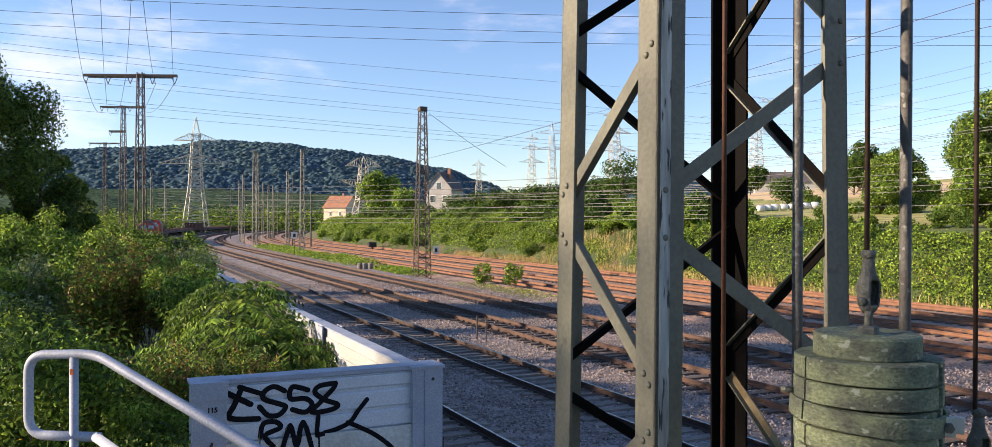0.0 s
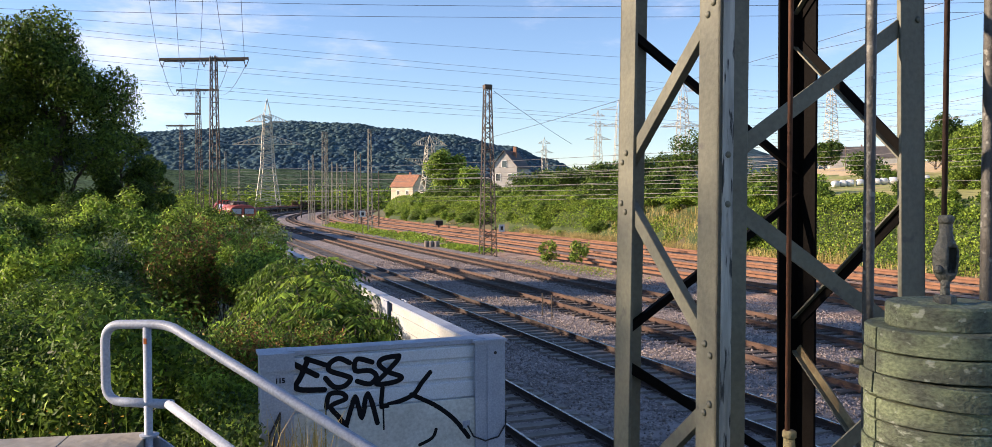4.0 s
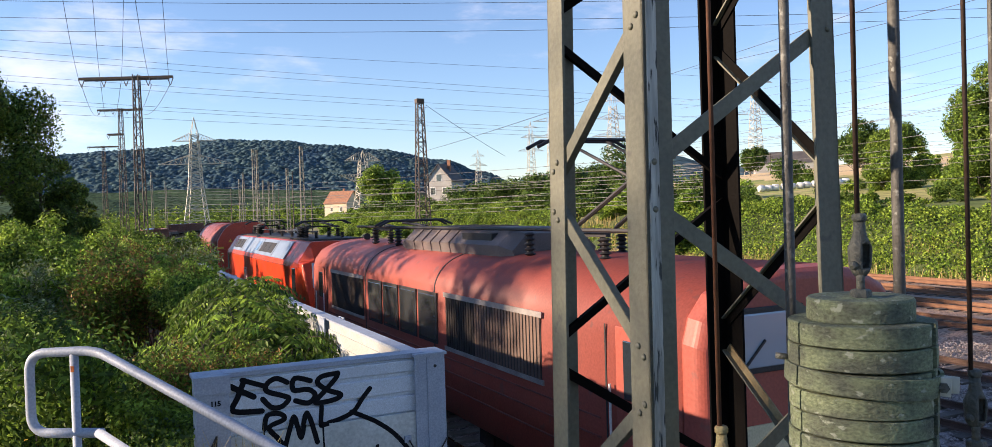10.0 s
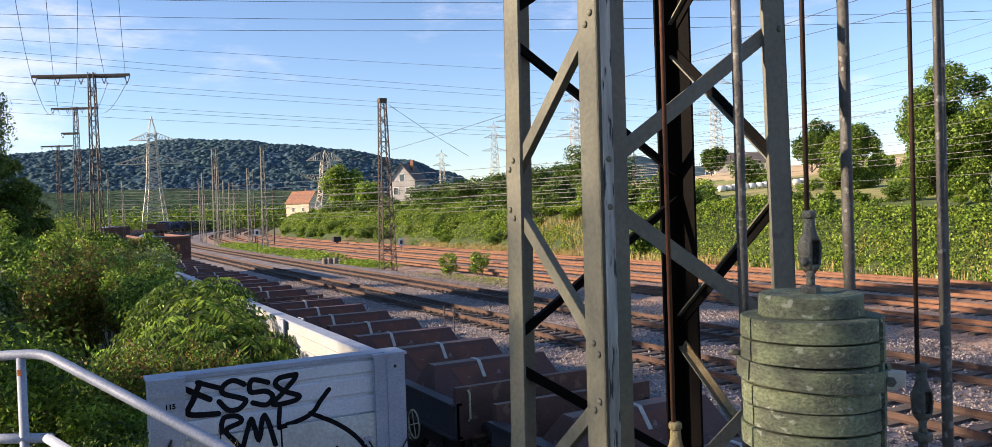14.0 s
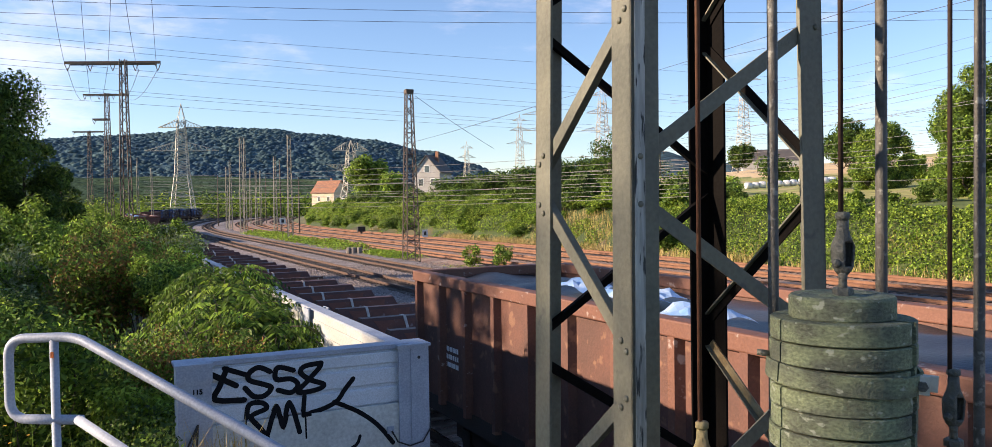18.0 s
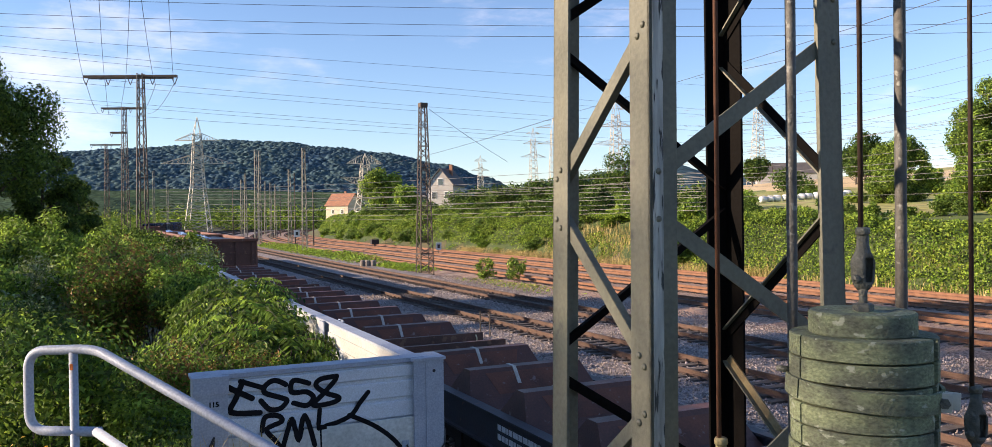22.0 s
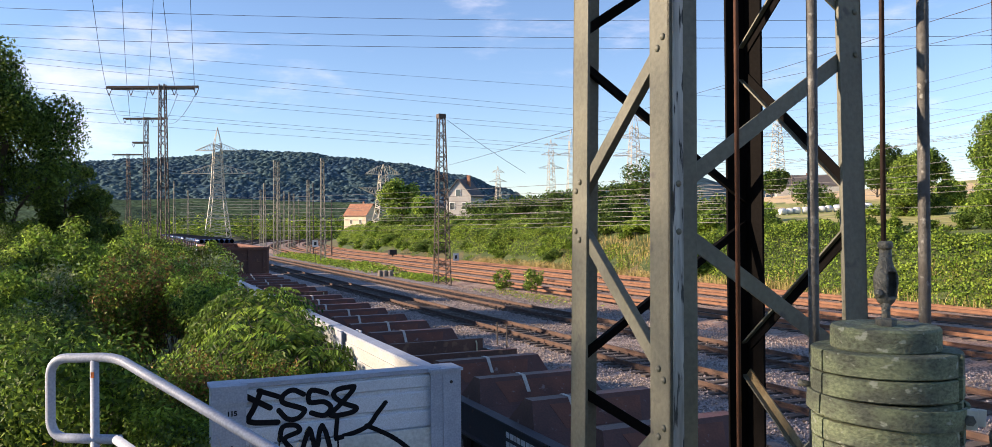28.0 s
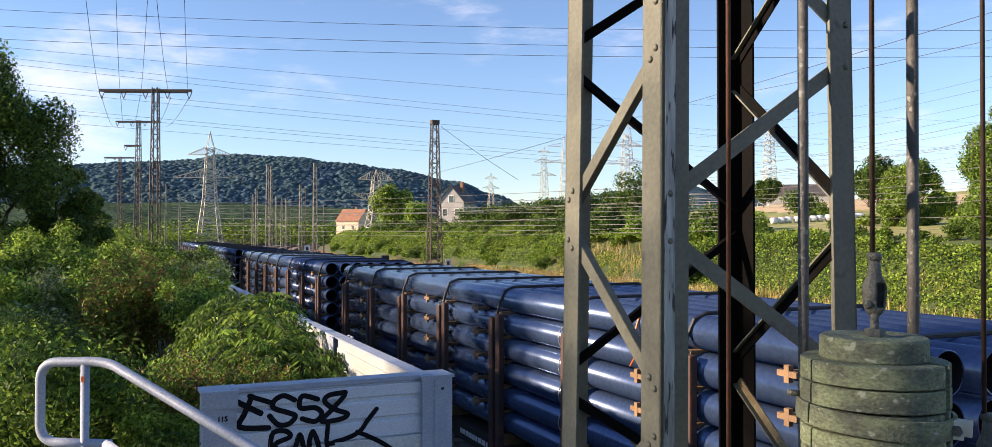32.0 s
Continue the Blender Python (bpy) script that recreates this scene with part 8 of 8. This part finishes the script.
tree("large dense dark broadleaf tree beside the thicket", 12.9, 7.6, 61, 44000, 0.200, [LEAFMID, LEAFDARK], 0.04).matrix_basis = pose(-25.9, 41.02, 2.30)
tree("large dense dark broadleaf tree beside the thicket", 12.6, 7.36, 62, 20000, 0.220, [LEAFMID, LEAFDARK], 0.04).matrix_basis = pose(-29.80, 40.02, 2.31)
tree("small dark tree at the edge of the thicket", 4.65, 2.99, 63, 9000, 0.200, [LEAFDARK, LEAFMID], 0.05).matrix_basis = pose(-26.38, 52.02, 2.95)
tree("dark broadleaf tree beside the thicket", 6.57, 3.71, 64, 14000, 0.200, [LEAFDARK, LEAFMID, LEAFDARK], 0.05).matrix_basis = pose(-24.25, 44.02, 2.50)
tree("rounded sunlit tree behind the bank", 12.72, 11.49, 65, 5000, 0.800, [LEAFMID, LEAFLIGHT], 0.05).matrix_basis = pose(-27.43, 200.00, 4.80)
tree("rounded sunlit tree behind the bank", 6.90, 6.21, 66, 3000, 0.700, [LEAFLIGHT, LEAFMID], 0.05).matrix_basis = pose(-19.86, 180.00, 4.79)
tree("dark green tree in the row above the bank", 4.60, 10.34, 70, 3600, 0.600, [LEAFDARK, LEAFMID], 0.05).matrix_basis = pose(-4.48, 150.00, 4.76)
tree("dark green tree in the row above the bank", 5.22, 10.00, 71, 3600, 0.600, [LEAFDARK, LEAFMID], 0.05).matrix_basis = pose(1.78, 145.00, 4.76)
tree("dark green tree in the row above the bank", 5.69, 9.66, 72, 3600, 0.600, [LEAFDARK, LEAFMID], 0.05).matrix_basis = pose(7.08, 140.00, 4.76)
tree("dark green tree in the row above the bank", 5.98, 8.97, 73, 3600, 0.600, [LEAFDARK, LEAFMID], 0.05).matrix_basis = pose(12.05, 130.00, 4.75)
tree("dark green tree in the row above the bank", 4.75, 4.60, 74, 3600, 0.600, [LEAFDARK, LEAFMID], 0.05).matrix_basis = pose(11.57, 100.00, 3.42)
tree("dark green tree in the row above the bank", 12.41, 11.03, 75, 3600, 0.600, [LEAFDARK, LEAFMID], 0.05).matrix_basis = pose(27.72, 180.00, 6.86)
tree("dark green tree in the row above the bank", 9.46, 13.10, 76, 3600, 0.600, [LEAFDARK, LEAFMID], 0.05).matrix_basis = pose(36.54, 190.00, 6.98)
tree("dark green tree in the row above the bank", 8.01, 11.65, 77, 3600, 0.600, [LEAFDARK, LEAFMID], 0.05).matrix_basis = pose(22.71, 190.00, 6.98)
tree("small rounded field tree", 6.77, 7.57, 80, 1500, 1.000, [LEAFDARK, LEAFMID], 0.10).matrix_basis = pose(82.27, 260.00, 14.95)
tree("broad sunlit green tree above the bank", 9.3, 6.4, 81, 38000, 0.240, [LEAFMID, LEAFLIGHT, LEAFDARK], 0.06).matrix_basis = pose(41.10, 85.00, 3.49)
tree("sunlit green tree above the bank", 5.31, 4.83, 82, 12000, 0.340, [LEAFMID, LEAFLIGHT], 0.06).matrix_basis = pose(54.31, 105.00, 5.09)
tree("green tree beyond the field", 6.97, 9.20, 83, 2500, 0.700, [LEAFDARK, LEAFMID], 0.08).matrix_basis = pose(86.14, 200.00, 13.46)
tree("big full-crowned green tree above the bank", 12.07, 8.08, 84, 52000, 0.250, [LEAFMID, LEAFLIGHT, LEAFDARK], 0.06).matrix_basis = pose(37.22, 62.00, 3.01)
tree("big full-crowned green tree above the bank", 12.24, 8.00, 85, 9000, 0.400, [LEAFMID, LEAFLIGHT], 0.08).matrix_basis = pose(41.33, 58.00, 3.09)
tree("dark green field shrub tree", 5.22, 8.05, 86, 1800, 0.600, [LEAFDARK, LEAFMID], 0.05).matrix_basis = pose(53.33, 150.00, 7.43)
tree("dark green tree beyond the field", 11.00, 8.00, 89, 3200, 0.600, [LEAFDARK, LEAFMID], 0.06).matrix_basis = pose(67.00, 150.00, 8.60)
tree("dark green tree beyond the field", 9.00, 9.50, 90, 3200, 0.650, [LEAFDARK, LEAFMID], 0.06).matrix_basis = pose(76.00, 175.00, 9.88)
tree("small yellow-green bush tree above the bank", 2.79, 3.64, 87, 1600, 0.350, [LEAFLIGHT, VINE], 0.05).matrix_basis = pose(28.14, 95.00, 4.51)
tree("small rounded field tree", 7.41, 8.28, 88, 1500, 0.900, [LEAFDARK, LEAFMID], 0.10).matrix_basis = pose(74.07, 240.00, 12.51)
tree("rounded green tree above the bank", 7.2, 6.4, 94, 22000, 0.24, [LEAFMID, LEAFLIGHT, LEAFDARK], 0.02).matrix_basis = pose(36.3, 60.5, 2.95)
wire(-59.35, 75.00, 24.28, 64.07, 75.00, 21.64, 1.20, 0.022, "high-voltage conductor crossing the sky")
wire(-59.36, 75.00, 23.02, 64.07, 75.00, 20.95, 1.20, 0.022, "high-voltage conductor crossing the sky")
wire(-59.34, 75.00, 25.77, 64.06, 75.00, 23.25, 1.20, 0.022, "high-voltage conductor crossing the sky")
wire(-124.46, 150.00, 40.36, 324.86, 380.00, 37.25, 4.00, 0.034, "high-voltage conductor crossing the sky")
wire(-124.46, 150.00, 39.21, 324.87, 380.00, 34.92, 4.00, 0.034, "high-voltage conductor crossing the sky")
wire(-124.48, 150.00, 35.54, 324.89, 380.00, 31.72, 4.00, 0.034, "high-voltage conductor crossing the sky")
wire(-124.48, 150.00, 34.39, 324.90, 380.00, 30.27, 4.00, 0.034, "high-voltage conductor crossing the sky")
wire(-124.50, 150.00, 31.18, 324.92, 380.00, 25.61, 4.00, 0.034, "high-voltage conductor crossing the sky")
wire(-124.50, 150.00, 30.49, 324.92, 380.00, 23.87, 4.00, 0.034, "high-voltage conductor crossing the sky")
wire(-124.51, 150.00, 28.20, 324.93, 380.00, 22.70, 3.00, 0.034, "high-voltage conductor crossing the sky")
wire(-124.45, 150.00, 41.50, 324.80, 380.00, 50.63, 3.00, 0.034, "high-voltage conductor crossing the sky")
wire(-48.70, 98.00, 20.71, -26.90, 52.00, 19.61, 1.00, 0.022, "traction feeder strung from the power mast")
wire(-46.38, 98.00, 20.63, -24.95, 52.00, 19.61, 1.00, 0.022, "traction feeder strung from the power mast")
wire(-44.05, 98.00, 20.56, -22.92, 52.00, 19.61, 1.00, 0.022, "traction feeder strung from the power mast")
wire(-40.37, 98.00, 20.48, -22.36, 52.00, 19.61, 1.00, 0.022, "traction feeder strung from the power mast")
wire(-38.20, 98.00, 20.41, -20.57, 52.00, 19.61, 1.00, 0.022, "traction feeder strung from the power mast")
wire(-48.70, 98.00, 21.01, -81.24, 170.00, 26.78, 1.50, 0.030, "traction feeder strung between power masts")
wire(-46.37, 98.00, 20.93, -79.68, 170.00, 26.78, 1.50, 0.030, "traction feeder strung between power masts")
wire(-44.05, 98.00, 20.86, -78.25, 170.00, 26.78, 1.50, 0.030, "traction feeder strung between power masts")
wire(-40.37, 98.00, 20.78, -74.08, 170.00, 26.78, 1.50, 0.030, "traction feeder strung between power masts")
wire(-38.20, 98.00, 20.71, -72.39, 170.00, 26.78, 1.50, 0.030, "traction feeder strung between power masts")
wire(-69.56, 170.00, 10.90, 15.45, 60.00, 8.24, 0.50, 0.022, "catenary wire over the tracks")
wire(-69.56, 170.00, 10.38, 15.45, 60.00, 7.50, 0.50, 0.022, "catenary wire over the tracks")
wire(-65.47, 160.00, 9.55, 15.45, 60.00, 6.95, 0.50, 0.022, "catenary wire over the tracks")
wire(-65.47, 160.00, 9.06, 15.45, 60.00, 6.35, 0.50, 0.022, "catenary wire over the tracks")
wire(-61.38, 150.00, 8.33, 14.16, 55.00, 6.59, 0.50, 0.022, "catenary wire over the tracks")
wire(-61.38, 150.00, 7.64, 14.16, 55.00, 5.66, 0.50, 0.022, "catenary wire over the tracks")
wire(-61.38, 150.00, 7.18, 14.16, 55.00, 7.01, 0.50, 0.022, "catenary wire over the tracks")
wire(-57.29, 140.00, 6.58, 15.45, 60.00, 5.39, 0.50, 0.022, "catenary wire over the tracks")
wire(-57.29, 140.00, 5.94, 15.45, 60.00, 6.21, 0.50, 0.022, "catenary wire over the tracks")
wire(-57.29, 140.00, 5.40, 15.45, 60.00, 5.11, 0.50, 0.022, "catenary wire over the tracks")
wire(-61.39, 150.00, 4.65, 15.45, 60.00, 4.83, 0.50, 0.022, "catenary wire over the tracks")
wire(13.11, 62.00, 8.35, 28.06, 40.00, 9.98, 0.25, 0.014, "catenary wire over the tracks")
wire(13.11, 62.00, 8.64, 28.06, 40.00, 9.74, 0.25, 0.014, "catenary wire over the tracks")
wire(13.11, 62.00, 7.55, 28.07, 40.00, 8.51, 0.25, 0.014, "catenary wire over the tracks")
wire(13.11, 62.00, 7.31, 28.07, 40.00, 7.71, 0.25, 0.014, "catenary wire over the tracks")
wire(13.11, 62.00, 7.12, 28.07, 40.00, 7.29, 0.25, 0.014, "catenary wire over the tracks")
wire(13.11, 62.00, 6.84, 28.07, 40.00, 6.86, 0.25, 0.014, "catenary wire over the tracks")
wire(13.11, 62.00, 6.55, 28.07, 40.00, 6.55, 0.25, 0.014, "catenary wire over the tracks")
wire(13.11, 62.00, 5.98, 28.08, 40.00, 5.63, 0.25, 0.014, "catenary wire over the tracks")
wire(13.11, 62.00, 8.92, 28.06, 40.00, 11.14, 0.25, 0.014, "catenary wire over the tracks")
wire(-15.08, 120.00, 12.37, 4.47, 55.00, 11.22, 0.20, 0.020, "catenary wire over the tracks")
wire(4.47, 55.00, 11.22, 14.41, 22.00, 10.98, 0.10, 0.011, "catenary wire over the tracks")
wire(10.89, 45.00, 11.92, 16.38, 25.00, 10.89, 0.10, 0.011, "catenary wire over the tracks")
wire(-5.68, 70.00, 13.66, 0.92, 75.00, 9.48, 0.10, 0.020, "stay wire from the mast head")
wire(58.95, 260.00, 34.72, 140.50, 190.00, 46.25, 3.00, 0.036, "high-voltage conductor crossing the sky")
wire(58.95, 260.00, 31.73, 140.51, 190.00, 42.61, 3.00, 0.036, "high-voltage conductor crossing the sky")
wire(58.95, 260.00, 28.75, 140.52, 190.00, 39.85, 3.00, 0.036, "high-voltage conductor crossing the sky")
wire(58.96, 260.00, 25.56, 140.54, 190.00, 36.36, 3.00, 0.036, "high-voltage conductor crossing the sky")
wire(58.94, 260.00, 36.71, 140.49, 190.00, 49.15, 3.00, 0.036, "high-voltage conductor crossing the sky")
wire(58.96, 260.00, 23.17, 140.55, 190.00, 33.17, 3.00, 0.036, "high-voltage conductor crossing the sky")
wire(58.96, 260.00, 20.39, 140.56, 190.00, 29.97, 3.00, 0.036, "high-voltage conductor crossing the sky")


def post_sign(x, y, z, w, h, pole_h, label, material):
    th = thing("trackside_sign", label, "sign", pose(x, y, z, 0, 0, 20.0))
    part("pole", Shape().tube([(0, 0.03, 0), (0, 0.03, pole_h)], 0.04, 8), LATTICE, th)
    part("plate", Shape().box(-w / 2, -0.01, pole_h - h, w / 2, 0.01, pole_h), material, th)
    part("symbol", Shape().box(-w * 0.22, -0.016, pole_h - h * 0.75, w * 0.22, -0.012, pole_h - h * 0.25), DARK, th)


post_sign(-27.30, 112.00, -0.3, 0.8, 0.9, 3.2, "white trackside sign plate on a pole", WHITE)
post_sign(-7.21, 100.00, -0.3, 0.7, 0.9, 1.7, "white trackside sign plate on a short post", WHITE)


def stump(x, y, label):
    solo("concrete_stump", Shape().lathe([(0.3, -0.4), (0.29, 0.0), (0.27, 0.5), (0.2, 0.56)], 12), SLEEPER, label, "concrete block", "concrete stumps", m=pose(x, y, -0.2))


stump(-13.27, 80.87, "weathered concrete stump among weeds")
stump(-12.83, 80.87, "weathered concrete stump among weeds")
stump(-12.28, 80.87, "weathered concrete stump among weeds")


def build_buffer_stop(x, y):
    th = thing("switch_lantern", "dark switch lantern box beside a siding", "signal", pose(x, y, -0.3, 0, 0, 25.6))
    part("box", Shape().box(-0.6, -0.4, 0.5, 0.6, 0.4, 1.3), DARK, th)
    part("post", Shape().tube([(0, 0, 0), (0, 0, 0.6)], 0.12, 8), DARK, th)


build_buffer_stop(-19.71, 131.87)
for x, y in ((-0.74, 33.50), (-0.35, 32.77)):
    solo("track_peg", Shape().tube([(0, 0, -0.3), (0, 0, 0.75)], 0.03, 6), LATTICE, "thin dark peg between the tracks", "peg", m=pose(x, y, 0))


# wrapped bales in a row on the meadow
def build_bales():
    rnd = random.Random(8)
    sh = Shape().lathe([(0.3, -0.5), (0.44, -0.47), (0.5, -0.36), (0.51, 0.0), (0.49, 0.37), (0.43, 0.47), (0.3, 0.5)], 14)
    first = solo("wrapped_bale", sh, FOIL, "white foil-wrapped bale lying in a meadow row", "bale", "wrapped bales", smooth=True)
    for k, x in enumerate((36.6, 37.7, 38.7, 39.9, 41.0, 42.1, 43.1, 44.3, 47.6, 48.7)):
        y = 114.0 + 0.08 * (x - 36) + rnd.uniform(-0.2, 0.2)
        m = pose(x, y, ground_height(x, y) + 0.46, 0, 90, rnd.uniform(-14, 14)) @ Matrix.Scale(rnd.uniform(0.9, 1.1), 4)
        if k:
            copy_thing(first, m)
        else:
            first.matrix_basis = m


build_bales()


# standing wagons beyond the curve
def standing_wagon(s, q, label):
    th = thing("standing_wagon", label, "freight wagon", on_track(s, q))
    part("body", Shape().box(-1.4, -6.5, 1.1, 1.4, 6.5, 2.6), RUSTRED, th)
    part("frame", Shape().box(-1.3, -6.9, 0.8, 1.3, 6.9, 1.1), FRAMEBLACK, th)
    for k in range(8):
        part("side_rib", Shape().box(1.4, -6.4 + k * 1.8, 1.1, 1.48, -6.2 + k * 1.8, 2.6).box(-1.48, -6.4 + k * 1.8, 1.1, -1.4, -6.2 + k * 1.8, 2.6), RUSTRED, th)
    for y in (-4.6, 4.6):
        bogie(th, y)


for k, q in ((0, -4.0), (1, -4.0), (2, -4.0)):
    standing_wagon(262 + k * 15, q, "brown freight wagon standing beyond the curve")


# trees outside the view that shade the tracks
for k, (x, y, h, low, count) in enumerate(((-26, 17, 15.5, 0.42, 3800), (-24, -13, 14.5, 0.12, 9000), (-24, -21, 14.5, 0.12, 9000), (-27.5, 25.0, 17.0, 0.48, 7000), (-28.5, 33.5, 18.0, 0.52, 8000))):
    tree("tall dark roadside tree", h, 8.5, 120 + k, count, 0.34, [LEAFDARK, LEAFMID], low).matrix_basis = pose(x, y, 1.0)
for k, (x, y, h, w, count) in enumerate(((-25, -2.0, 15.0, 7.5, 1500), (-25, 10.8, 15.0, 7.2, 5800), (-25.5, 2.6, 16.0, 4.6, 3400))):
    tree("tall thin-crowned roadside tree", h, w, 131 + k, count, 0.3, [LEAFMID, LEAFLIGHT], 0.12, blobs=18).matrix_basis = pose(x, y, 1.0)


motions()
